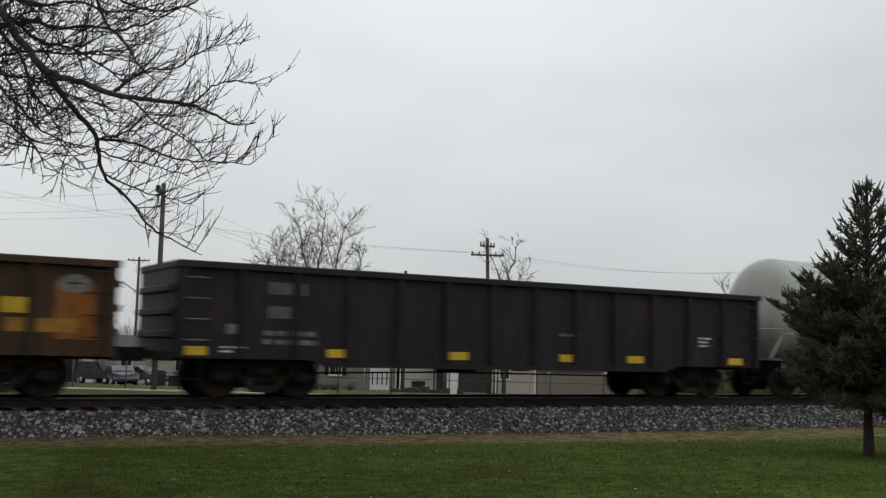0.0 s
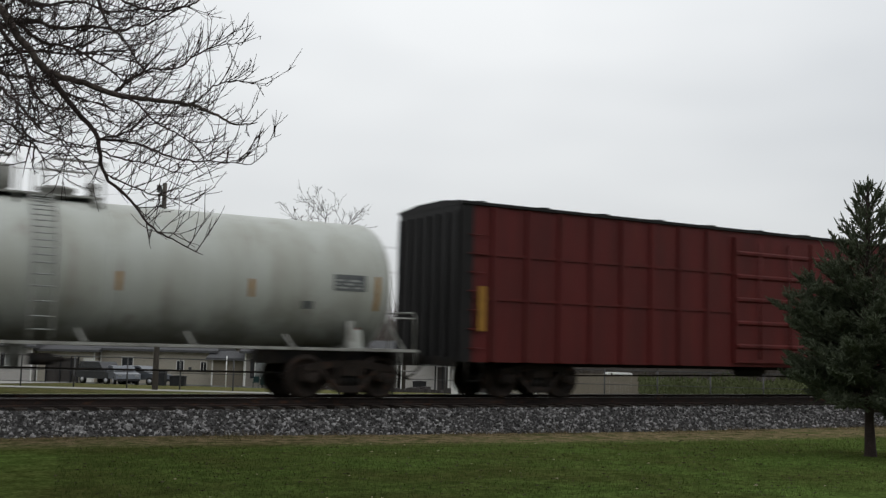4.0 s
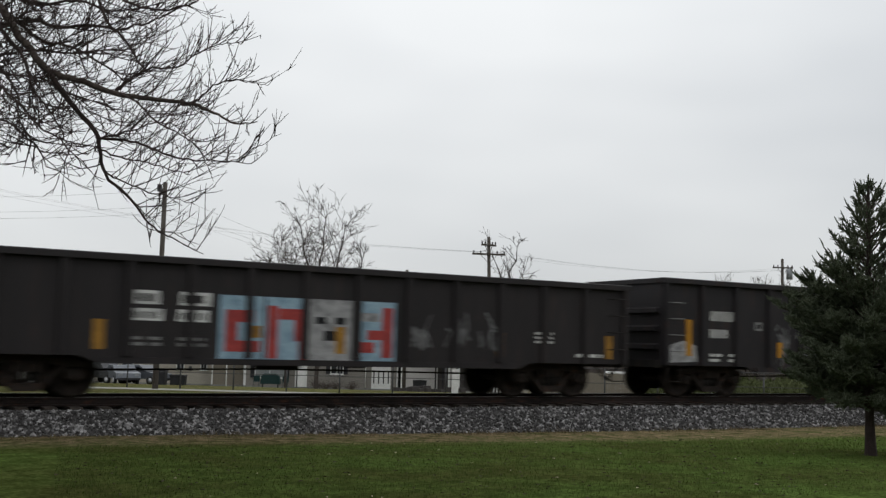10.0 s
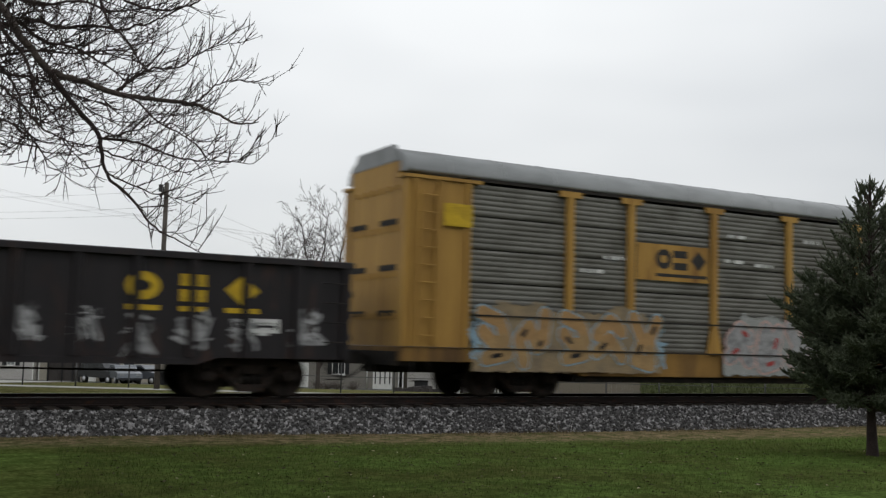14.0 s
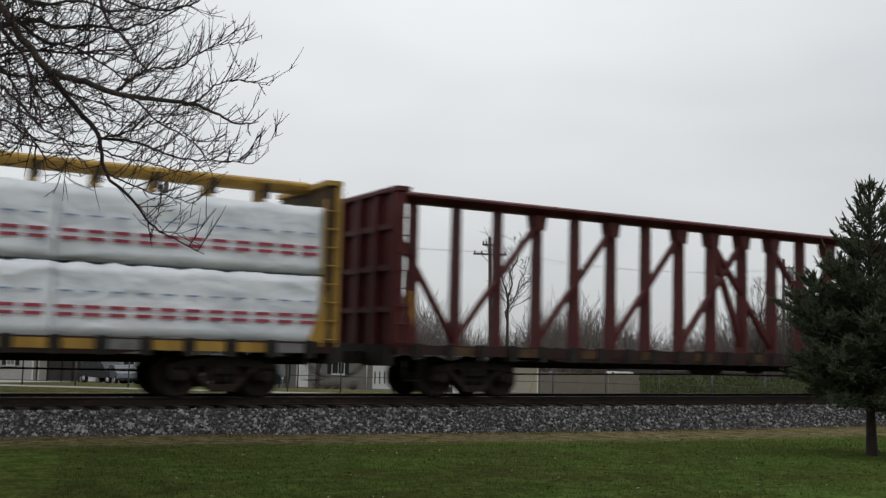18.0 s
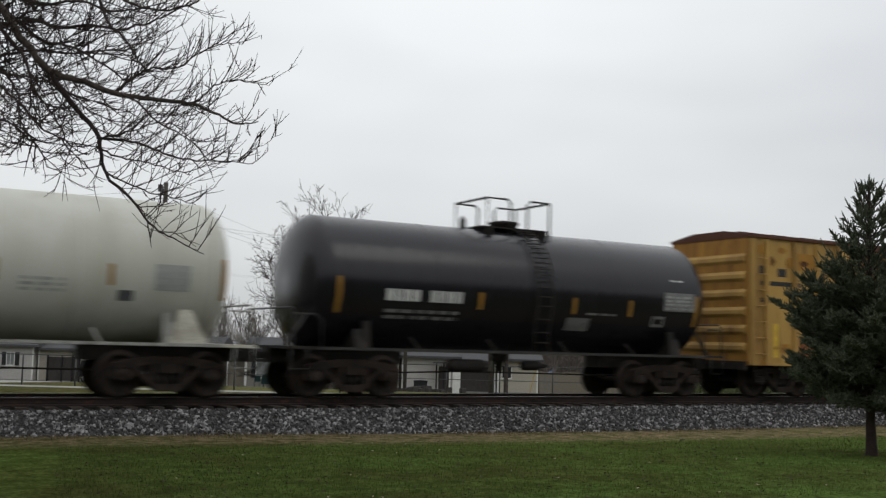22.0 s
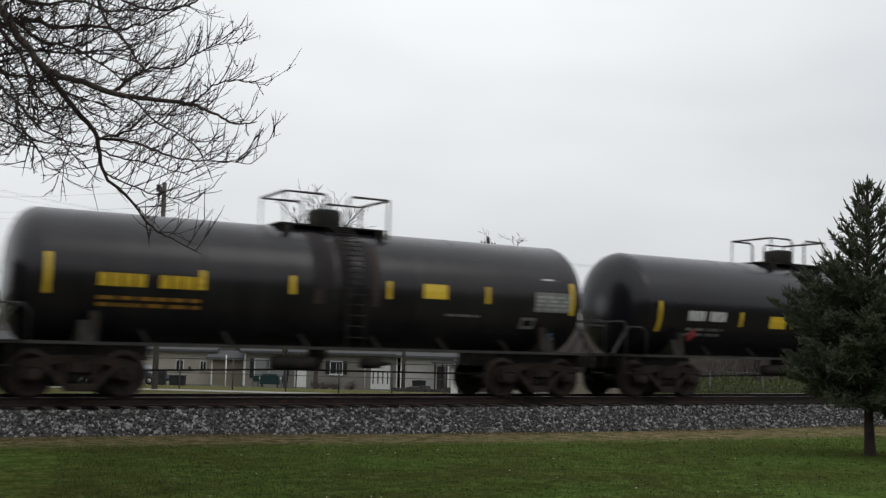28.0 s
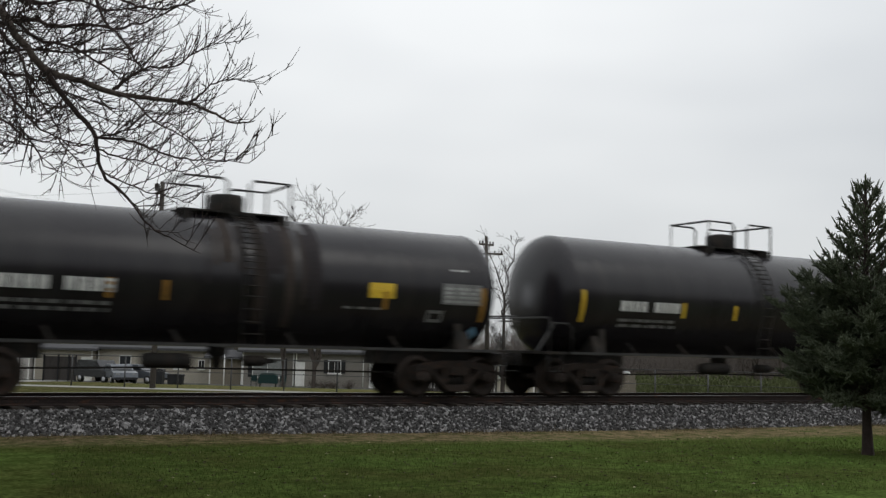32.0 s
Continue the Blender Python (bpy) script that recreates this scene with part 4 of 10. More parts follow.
    sd.lines(-half + 12.2, 1.25, 0.5, 0.16, WHITE_LETTER, 1, 18)
    # long one with tags and yellow letters
    half = 10.17
    car, sd = gondola(287.02, half, 2.81, GON_BLACK, "long dull black gondola car covered in small white tags", 19)
    for x, z, w in ((2.18, 1.79, 0.64), (3.22, 1.80, 0.60), (2.31, 1.30, 0.53), (3.24, 1.32, 0.44), (4.23, 1.29, 0.57)):
        sd.bars(-half + x, z, w, 0.28, YELLOW_LETTER, 2, 0.22)
    for i, (x, z, w, h) in enumerate(((1.73, 0.81, 1.05, 0.6), (4.1, 1.64, 0.85, 0.52), (4.15, 0.84, 0.68, 0.4), (5.1, 0.8, 0.87, 0.58), (6.15, 1.55, 0.83, 0.55), (10.3, 0.7, 0.62, 1.1), (11.45, 1.29, 0.55, 0.24), (12.44, 1.05, 0.6, 0.57), (13.4, 0.96, 0.7, 0.86), (14.5, 0.98, 0.62, 0.83), (15.5, 0.77, 0.7, 0.85), (16.5, 0.78, 0.8, 0.93), (17.6, 0.92, 0.67, 0.65), (18.9, 0.95, 0.95, 0.9))):
        sd.smear(-half + x, z, w, h, WHITE_SPRAY, 40 + i, 11)
    for x in (0.35, 5.3, 7.2):
        sd.smear(-half + x, 1.0, 0.5, 0.4, GREY_SPRAY, int(x * 4), 7)
    for i in range(4):
        sd.ring("graffiti_loop", -half + 7.45 + i * 0.72, 1.38, 0.70, 1.35 - 0.25 * (i % 2), 0.09, GREY_SPRAY, (200, 290))
    # three bold yellow emblem shapes, each with its bar
    sd.ring("emblem_block", -half + 15.88, 2.13, 0.66, 0.54, 0.17, YELLOW_LETTER)
    for k in range(2):
        sd.mark("emblem_block", -half + 16.62, 1.86 + 0.30 * k, 0.52, 0.23, YELLOW_LETTER)
    g = Geo()
    sd.polygon(g, [(-half + 17.54, 2.12), (-half + 17.9, 1.82), (-half + 18.28, 2.12), (-half + 17.9, 2.41)], 0.006)
    part("emblem_block", g, YELLOW_LETTER, car)
    for x, w in ((15.57, 0.64), (16.62, 0.52), (17.56, 0.72)):
        sd.mark("underline", -half + x, 1.67, w, 0.10, YELLOW_LETTER)
    sd.frames(-half + 18.13, 1.30, 0.6, 0.28, WHITE_LETTER, 1, 0.0, "data_frame")
    for x in (4.0, 6.3, 8.9):
        sd.mark("reflector", -half + x - 0.4, 0.82, 0.65, 0.12, AMBER_REFLECT)
    sd.lines(-half + 18.0, 1.25, 0.6, 0.3, WHITE_LETTER, 3, 21)
    # two slanting stakes of scrap that stick out of the load
    for x in (6.0, 7.7):
        part("scrap_stake", Geo().slab((-half + x + 0.3, 0.2, 1.3), (-half + x - 0.05, 0.1, 3.5 + (x - 6.0) * 0.18), 0.10, 0.06), STEEL_DARK, car, "slanting steel stake in the load")
    # last two before the tank cars
    half = 8.2
    car, sd = gondola(550.34, half, 2.68, GON_BLACK, "dull black gondola car with white lettering blocks", 14)
    gondola_basic_marks(sd, half, tape=ORANGE_TAPE)
    sd.bars(-half + 2.0, 1.95, 0.9, 0.24, WHITE_LETTER, 3, 0.1)
    sd.bars(-half + 2.0, 1.6, 0.95, 0.24, WHITE_LETTER, 4, 0.1)
    sd.lines(-half + 1.85, 1.05, 1.2, 0.36, WHITE_LETTER, 2, 12)
    sd.mark("faded_plate", -half + 0.55, 2.2, 0.8, 0.12, FADED_LETTER)
    car, sd = gondola(567.79, half, 2.76, GON_BROWN, "brown-black gondola car with a white and blue placard", 14)
    sd.mark("white_placard", -half + 6.6, 1.95, 0.72, 0.60, surface("pale_placard", (0.50, 0.56, 0.62), 0.5, (0.4, 0.46, 0.52), 0.4), 0.006)
    sd.bars(-half + 6.7, 2.12, 0.52, 0.26, surface("placard_blue", (0.03, 0.18, 0.42), 0.5), 3, 0.3, "placard_emblem", 0.009)
    sd.mark("blue_band", -half + 6.5, 1.50, 0.95, 0.30, surface("placard_blue", (0.03, 0.18, 0.42), 0.5))
    sd.smear(-half + 8.0, 1.2, 0.8, 0.5, GREY_SPRAY, 3, 8)
    sd.smear(-half + 9.2, 0.85, 0.9, 1.0, GREY_SPRAY, 4, 8)
    for x in (5.2, 9.3, 12.9, 16.0 - 0.3):
        sd.mark("reflector", -half + x, 0.92, 0.5, 0.2, ORANGE_TAPE if x > 15 else AMBER_REFLECT)
    sd.lines(-half + 13.9, 1.3, 0.6, 0.36, WHITE_LETTER, 3, 21)
    sd.lines(-half + 11.6, 1.0, 0.5, 0.2, WHITE_LETTER, 2, 22)
    sd.lines(-half + 14.6, 0.95, 0.9, 0.16, WHITE_LETTER, 1, 23)


build_gondolas()


# ---- tank cars ----
RUNG = [Geo().tube([(-0.21, 0, 0), (0.21, 0, 0)], 0.014, 5).mesh("rung", m) for m in (PALE_LETTER, STEEL_DARK)]


SHELL = {}


def tank_car(mid, half, truck_x, top, paint, label, rail_mat, kind="plain", dome="box", plat=(-0.9, 1.4), frame_mat=None, ladder_x=0.25, band=None, name="tank_car", short=0.42, bottom=0.98, steps=True, dome_x=0.05):
    car = new_car(name, label, "tank car", mid, half)
    frame_mat = frame_mat or STEEL_DARK
    rad = (top - bottom) / 2
    zc = bottom + rad
    tl = half - short
    head = 0.56
    prof = [(-tl, 0.0)] + [(-tl + head * (1 - math.sin(a)), rad * math.cos(a) ** 0.66) for a in [1.45, 1.3, 1.1, 0.9, 0.7, 0.5, 0.3, 0.12, 0.0]]
    prof += [(-a, r) for a, r in reversed(prof)]
    tank = part("tank", Geo().lathe(prof, (0, 0, zc), "x", 48), paint, car)
    # weld seams
    for x in np.linspace(-tl + head, tl - head, 5 if half < 7.5 else 6):
        part("weld_seam", Geo().lathe([(-0.03, rad), (-0.02, rad + 0.006), (0.02, rad + 0.006), (0.03, rad)], (float(x), 0, zc), "x", 40), paint, tank)
    if band:
        part("painted_band", Geo().lathe([(band[0], rad - 0.01), (band[0], rad + 0.012), (band[1], rad + 0.012), (band[1], rad - 0.01)], (0, 0, zc), "x", 48), band[2], tank, "wide dark red band round the tank")
    SHELL[car.name] = (zc, rad)
    fun = lambda z: -math.sqrt(max((rad + 0.002) ** 2 - (z - zc) ** 2, 0.0))
    sd = Side(car, fun)
    # stub sills, bolsters, saddles and end platforms
    for s in (-1, 1):
        part("stub_sill", bx(s * (half - 3.3), s * half, -0.28, 0.28, 0.70, 1.02) if s > 0 else bx(-half, -half + 3.3, -0.28, 0.28, 0.70, 1.02), STEEL_DARK, car)
        part("body_bolster", Geo().prism([(-1.45, 1.02), (1.45, 1.02), (1.30, 1.45), (0.9, 1.12), (0, bottom + 0.04), (-0.9, 1.12), (-1.30, 1.45)], "x", s * truck_x - 0.14, s * truck_x + 0.14), paint if kind != "black" else STEEL_DARK, car)
        part("saddle_post", Geo().slab((s * (truck_x - 0.15), -1.36, 1.0), (s * (truck_x - 0.15), -1.30, 1.62), 0.16, 0.10), rail_mat if kind != "black" else STEEL_DARK, car)
        part("end_platform", bx(min(s * half, s * (half - 0.75)), max(s * half, s * (half - 0.75)), -1.42, 1.42, 1.0, 1.06), frame_mat, car)
        part("end_rail", Geo().tube([(s * (half - 0.1), -1.40, 1.06), (s * (half - 0.1), -1.40, 1.78), (s * (half - 0.1), -1.30, 1.85), (s * (half - 0.1), 1.30, 1.85), (s * (half - 0.1), 1.40, 1.78), (s * (half - 0.1), 1.40, 1.06)], 0.022, 6), rail_mat, car)
        part("corner_rail", Geo().tube([(s * (half - 0.1), -1.40, 1.72), (s * (half - 0.6), -1.42, 1.72), (s * (half - 0.75), -1.42, 1.60), (s * (half - 0.75), -1.42, 1.06)], 0.02, 6), rail_mat, car)
        for y in (-1, 1):
            part("brace", Geo().slab((s * (half - 0.1), y * 0.9, 1.06), (s * (half - 0.62), y * 0.9, 1.75), 0.07, 0.04), rail_mat, car)
        stirrup(car, s * (half - 0.25), -1.40, 1.02, rail_mat)
    for y in (-1, 1):
        if not steps:
            continue
        part("side_rail", Geo().slab((-half + 0.7, y * 1.44, 1.03), (half - 0.7, y * 1.44, 1.03), 0.05, 0.06), RAIL_BLACK if kind == "black" else rail_mat, car, "thin running rail along the tank's foot")
    n = 4 if half < 7 else 6
    for i in range(n if steps else 0):
        x = -truck_x + 2 * truck_x * (i + 0.7) / (n + 0.4)
        part("rail_bracket", Geo().slab((x, -1.43, 1.04), (x - 0.12, -1.22, 1.30), 0.05, 0.05), STEEL_DARK if kind == "black" else rail_mat, car)
    # platform over the manway, with handrails
    p0, p1 = plat
    zt = top + 0.05
    part("top_platform", bx(p0, p1, -0.50, 0.50, zt - 0.03, zt + 0.005), frame_mat, car)
    for x in (p0 + 0.15, p1 - 0.15):
        part("platform_support", bx(x - 0.04, x + 0.04, -0.76, 0.76, top - 0.18, zt - 0.032), frame_mat, car)
    for y in (-0.74, 0.74):
        mid_x = (p0 + p1) / 2
        hi = zt + 0.64
        part("handrail", Geo().tube([(p0 + 0.03, y, zt - 0.24), (p0 + 0.03, y, hi), (mid_x - 0.35, y, hi), (mid_x - 0.25, y, hi - 0.08), (mid_x - 0.25, y, zt - 0.24)], 0.03, 6), rail_mat, car)
        part("handrail", Geo().tube([(mid_x + 0.25, y, zt - 0.24), (mid_x + 0.25, y, hi - 0.08), (mid_x + 0.35, y, hi), (p1 - 0.03, y, hi), (p1 - 0.03, y, zt - 0.24)], 0.03, 6), rail_mat, car)
    for x in (p0 + 0.03, p1 - 0.03):
        part("handrail", Geo().tube([(x, -0.74, zt + 0.64), (x, 0.74, zt + 0.64)], 0.03, 6), rail_mat, car)
    if dome in ("box", "both"):
        if dome == "box":
            part("valve_housing", Geo().lathe([(0.0, 0.0), (0.0, 0.36), (0.05, 0.40), (0.42, 0.40), (0.47, 0.36), (0.52, 0.0)], (dome_x, 0, top - 0.04), "z", 20), frame_mat if kind != "grey" else rail_mat, car)
        else:
            part("valve_housing", Geo().lathe([(0.0, 0.0), (0.0, 0.17), (0.16, 0.17), (0.19, 0.26), (0.60, 0.26), (0.63, 0.22), (0.65, 0.0)], (-0.5, 0, top - 0.03), "z", 20), frame_mat if kind != "grey" else rail_mat, car)
            part("vent_valve", Geo().lathe([(0.0, 0.0), (0.0, 0.10), (0.26, 0.10), (0.30, 0.14), (0.40, 0.12), (0.42, 0.0)], (p1 - 0.1, 0, top - 0.03), "z", 14), frame_mat, car)
    if dome in ("low", "both"):
        x = 0.05 if dome == "low" else 0.62
        part("manway", Geo().lathe([(0.0, 0.0), (0.0, 0.34), (0.20, 0.34), (0.22, 0.38), (0.27, 0.38), (0.30, 0.25), (0.34, 0.0)], (x, 0, top - 0.05), "z", 20), frame_mat, car)
        part("valve", Geo().lathe([(0.0, 0.0), (0.0, 0.08), (0.25, 0.08), (0.32, 0.04), (0.36, 0.0)], (p0 - 0.15, 0.1, top - 0.03), "z", 12), frame_mat, car)
    # side ladder bowed over the shell
    g = Geo()
    for dx in (-0.21, 0.21):
        pts = [(ladder_x + dx, -1.42, 1.03), (ladder_x + dx, -1.42, 1.5)]
        for a in np.linspace(0.05, 1.35, 8):
            pts.append((ladder_x + dx, -(rad + 0.10) * math.cos(a), zc + (rad + 0.10) * math.sin(a)))
        pts[2:2] = [(ladder_x + dx, -max(1.42, rad + 0.10), zc - 0.35)] if rad > 1.3 else []
        g.tube(pts, 0.022, 5)
        rungs = pts
    if steps:
        lad = part("ladder", g, rail_mat if kind != "black" else STEEL_DARK, car)
        rung = RUNG[1 if kind == "black" else 0]
        for k in range(len(rungs) - 1):
            for q in (0.0, 0.5):
                w = Vector(rungs[k]) * (1 - q) + Vector(rungs[k + 1]) * q
                part("rung", rung, None, lad, at=pose(ladder_x, w[1], w[2]))
    running_gear(car, half, truck_x, sill=False)
    part("bottom_outlet", Geo().lathe([(-0.42, 0.0), (-0.42, 0.1), (-0.2, 0.12), (-0.15, 0.22), (0.1, 0.22), (0.1, 0.0)], (0.0, 0, bottom), "z", 14), frame_mat, car)
    return car, sd, zc, rad


# grime and underside shade are painted into the lower part of these shells
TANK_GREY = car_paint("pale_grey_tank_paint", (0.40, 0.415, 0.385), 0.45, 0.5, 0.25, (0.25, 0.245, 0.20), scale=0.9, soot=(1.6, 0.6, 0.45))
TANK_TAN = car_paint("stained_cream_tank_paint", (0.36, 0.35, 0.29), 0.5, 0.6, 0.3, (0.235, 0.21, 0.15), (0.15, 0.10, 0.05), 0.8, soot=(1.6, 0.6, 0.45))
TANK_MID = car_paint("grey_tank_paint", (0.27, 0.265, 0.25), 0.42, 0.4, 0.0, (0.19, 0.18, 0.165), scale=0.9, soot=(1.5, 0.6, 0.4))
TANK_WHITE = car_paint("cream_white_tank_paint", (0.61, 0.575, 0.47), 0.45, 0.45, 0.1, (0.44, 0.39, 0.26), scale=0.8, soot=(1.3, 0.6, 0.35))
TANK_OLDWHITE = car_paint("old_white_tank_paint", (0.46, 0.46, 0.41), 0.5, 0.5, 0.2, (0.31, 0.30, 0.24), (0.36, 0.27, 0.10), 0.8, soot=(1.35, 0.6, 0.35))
TANK_BLACK = car_paint("satin_black_tank_paint", (0.0092, 0.0078, 0.0108), 0.22, 0.5, 0.0, (0.014, 0.015, 0.0175), scale=0.8, spec=0.33)
TANK_BLACK_DIRTY = car_paint("dusty_black_tank_paint", (0.0108, 0.0092, 0.0112), 0.25, 0.7, 0.35, (0.020, 0.019, 0.0195), (0.032, 0.027, 0.024), 0.7, spec=0.33)
RED_BAND = car_paint("dark_red_band_paint", (0.155, 0.028, 0.018), 0.45, 0.4, 0.0, (0.10, 0.018, 0.013))
RAIL_GREY = surface("grey_rail_paint", (0.28, 0.28, 0.26), 0.6, (0.12, 0.11, 0.10), 0.6, scale=3.0)
RAIL_BLACK = surface("black_rail_paint", (0.03, 0.03, 0.03), 0.5, (0.06, 0.055, 0.05), 0.6, scale=3.0)
RAIL_DARKGREY = surface("dark_grey_rail_paint", (0.09, 0.09, 0.09), 0.5, (0.05, 0.05, 0.05), 0.6, scale=3.0)
FRAME_WHITE = surface("dirty_white_frame_paint", (0.50, 0.48, 0.41), 0.6, (0.25, 0.22, 0.17), 0.6, scale=2.0)
PLACARD_YELLOW = surface("placard_yellow", (0.62, 0.42, 0.03), 0.4, (0.45, 0.28, 0.03), 0.4, scale=3.0)
BLUE_PLACARD = surface("placard_light_blue", (0.18, 0.36, 0.55), 0.4)
RED_PLACARD = surface("placard_red", (0.45, 0.05, 0.06), 0.4)


def stripes(sd, zc, rad, xs, mat=AMBER_REFLECT, z=0.0, h=0.36, w=0.10, tall=()):
    for i, x in enumerate(xs):
        hh = h * 2.0 if i in tall else h
        sd.mark("reflector", x, zc + z - hh / 2, w, hh, mat)


def diamond(sd, x, z, r, mat):
    g = Geo()
    sd.polygon(g, [(x - r, z), (x, z - r), (x + r, z), (x, z + r)], 0.008)
    part("hazard_placard", g, mat, sd.car)


def build_tank_cars():
    # pale grey pair and followers
    for mid, half, tx, top, paint, big, label in (
            (32.1, 8.38, 6.77, 3.87, TANK_GREY, 0.34, "pale grey tank car with bold dark lettering blocks"),
            (50.2, 8.6, 6.98, 3.78, TANK_TAN, 0.34, "stained cream-grey tank car with dark lettering blocks"),
            (85.6, 8.3, 6.79, 3.80, TANK_GREY, 0.26, "pale grey tank car with dark lettering blocks and a light roof")):
        dome = "box" if mid < 40 else "both"
        car, sd, zc, rad = tank_car(mid, half, tx, top, paint, label, RAIL_GREY, "grey", dome, (-1.55, 1.05) if dome == "box" else (-1.38, 1.42), RAIL_GREY, dome_x=0.5)
        sd.frames(-half + (1.9 if 40 < mid < 60 else 2.05), zc + (0.2 if 40 < mid < 60 else 0.12), 4.05 if 40 < mid < 60 else 3.6 if big > 0.3 else 2.45, big, DARK_LETTER, 6, 0.22)
        sd.bars(-half + 2.1, zc - 0.24, 1.65, 0.22, DARK_LETTER, 9, 0.3, gaps=(4,))
        sd.lines(-half + 2.1, zc - 0.55, 1.9, 0.32, PALE_LETTER, 2, 3)
        stripes(sd, zc, rad, (-half + 1.15, -half + 4.4, -1.1, 1.6, 4.3, half - 1.1), AMBER_REFLECT, -0.18, 0.36, tall=(0, 5))
        sd.mark("data_panel", half - 2.1, zc - 0.15, 0.75, 0.34, DARK_LETTER)
        sd.lines(half - 2.05, zc - 0.10, 0.6, 0.22, PALE_LETTER, 3, 6)
        if mid < 40:
            sd.mark("yellow_plate", half - 3.1, zc - 0.14, 0.5, 0.26, YELLOW_LETTER)
            sd.mark("dark_plate", 2.4, zc - 0.66, 0.9, 0.34, PALE_LETTER)
        sd.mark("small_plate", half - 2.8, zc - 0.55, 0.25, 0.16, DARK_LETTER)
        if mid > 40:
            diamond(sd, half - 1.35, 1.35, 0.16, RED_PLACARD)
    car, sd, zc, rad = tank_car(68.0, 8.28, 6.84, 3.90, TANK_MID, "plain grey tank car with yellow reflector strips", RAIL_GREY, "grey", "both", (-1.1, 1.5), RAIL_GREY)
    half = 8.28
    sd.bars(-half + 2.55, zc - 0.02, 1.85, 0.25, DARK_LETTER, 9, 0.25, gaps=(4,))
    sd.lines(-half + 2.5, zc - 0.42, 2.0, 0.3, DARK_LETTER, 2, 3)
    sd.lines(-half + 5.0, zc - 0.55, 1.9, 0.12, PALE_LETTER, 1, 4)
    stripes(sd, zc, rad, (-half + 1.35, -half + 4.4, -1.0, 2.1, 4.9, half - 1.0), YELLOW_REFLECT, 0.02, 0.38, 0.12, (0, 5))
    sd.mark("yellow_plate", half - 4.35, zc - 0.26, 0.62, 0.28, YELLOW_LETTER)
    sd.lines(1.9, zc - 0.5, 0.75, 0.4, DARK_LETTER, 3, 7)
    sd.lines(half - 2.2, zc - 0.2, 0.8, 0.3, PALE_LETTER, 3, 8)
    # cream one with a red band
    half = 7.3
    car, sd, zc, rad = tank_car(143.43, half, 5.72, 3.73, TANK_WHITE, "cream white tank car with a wide dark red middle band", RAIL_DARKGREY, "white", "low", (-1.1, 1.25), RED_BAND, band=(-1.35, 1.45, RED_BAND))
    part("safety_housing", bx(-0.3, 0.3, -0.3, 0.3, 3.75, 4.15), STEEL_DARK, car, "dark valve cluster on the top platform")
    for x in (-half + 1.3, half - 1.3):
        part("skid_plate", Geo().prism([(x - 0.25, 1.0), (x + 0.25, 1.0), (x + 0.18, 2.85), (x - 0.18, 2.85)], "y", -1.46, -1.36), TANK_WHITE, car, "cream box post over the truck")
    sd.bars(-half + 1.95, zc - 0.32, 1.45, 0.24, DARK_LETTER, 8, 0.25, gaps=(4,))
    sd.mark("yellow_plate", -half + 3.75, zc - 0.28, 0.72, 0.24, PLACARD_YELLOW)
    sd.lines(-half + 2.0, zc - 0.68, 2.2, 0.2, PALE_LETTER, 2, 5)
    stripes(sd, zc, rad, (-half + 0.75, -half + 3.7, -1.5, 1.5, 3.5, half - 0.9), YELLOW_REFLECT, -0.05, 0.36, tall=(0, 5))
    sd.lines(3.6, zc - 0.45, 1.2, 0.1, DARK_LETTER, 1, 6)
    sd.mark("data_panel", 3.6, zc - 0.75, 0.5, 0.24, DARK_LETTER)
    sd.mark("faded_panel", 5.0, zc - 0.6, 0.75, 0.5, PALE_LETTER)
    # black ones
    dust = surface("brown_dust_runs", (0.040, 0.031, 0.026), 0.8, (0.022, 0.018, 0.017), 0.8, (1, 1, 0.3), 4.0)
    film = surface("thin_purple_grime", (0.020, 0.016, 0.017), 0.7, (0.014, 0.012, 0.013), 0.8, (1, 1, 0.3), 4.0)

    def spill(car, x0, x1, seed):
        """Runs of spilled dirt from the filling hatch down the shell."""
        r = random.Random(seed)
        tank = SHELL[car.name]
        side = Side(car, lambda z: -math.sqrt(max((tank[1] + 0.002) ** 2 - (z - tank[0]) ** 2, 0.0)))
        for k in range(16):
            x = r.uniform(x0, x1)
            top = tank[0] + tank[1] * r.uniform(0.72, 0.97)
            low = tank[0] + tank[1] * r.uniform(-0.7, 0.3)
            side.mark("dirt_run", x, low, r.uniform(0.05, 0.26), top - low, dust if r.random() < 0.45 else film, 0.003 + 0.0004 * k)

    def black(mid, half, tx, top, paint, label, dome, plat, words, strip=YELLOW_REFLECT, word_mat=WHITE_LETTER, big=False, panel=True, placards=(), z_words=-0.38, rails=RAIL_BLACK, xs=None, short=0.42, x_words=2.25, low=-0.30):
        car, sd, zc, rad = tank_car(mid, half, tx, top, paint, label, rails, "black", dome, plat, STEEL_DARK, short=short)
        x0 = -half + x_words
        if big:
            sd.frames(x0 + 0.0, zc + 0.02, 2.5, 0.34, WHITE_LETTER, 6, 0.18)
            sd.ring("emblem", x0 - 0.34, zc + 0.20, 0.40, 0.40, 0.14, WHITE_LETTER)
            sd.bars(x0 - 0.1, zc - 0.34, 1.95, 0.24, word_mat, 8, 0.2, gaps=(4,))
            sd.lines(x0 - 0.1, zc - 0.66, 1.7, 0.24, FADED_LETTER, 2, 3)
        else:
            sd.bars(x0, zc + z_words, words, 0.25, word_mat, 9, 0.22, gaps=(4,))
            sd.lines(x0, zc + z_words - 0.38, words * 0.95, 0.26, FADED_LETTER if word_mat is not YELLOW_LETTER else AMBER_REFLECT, 2, int(mid))
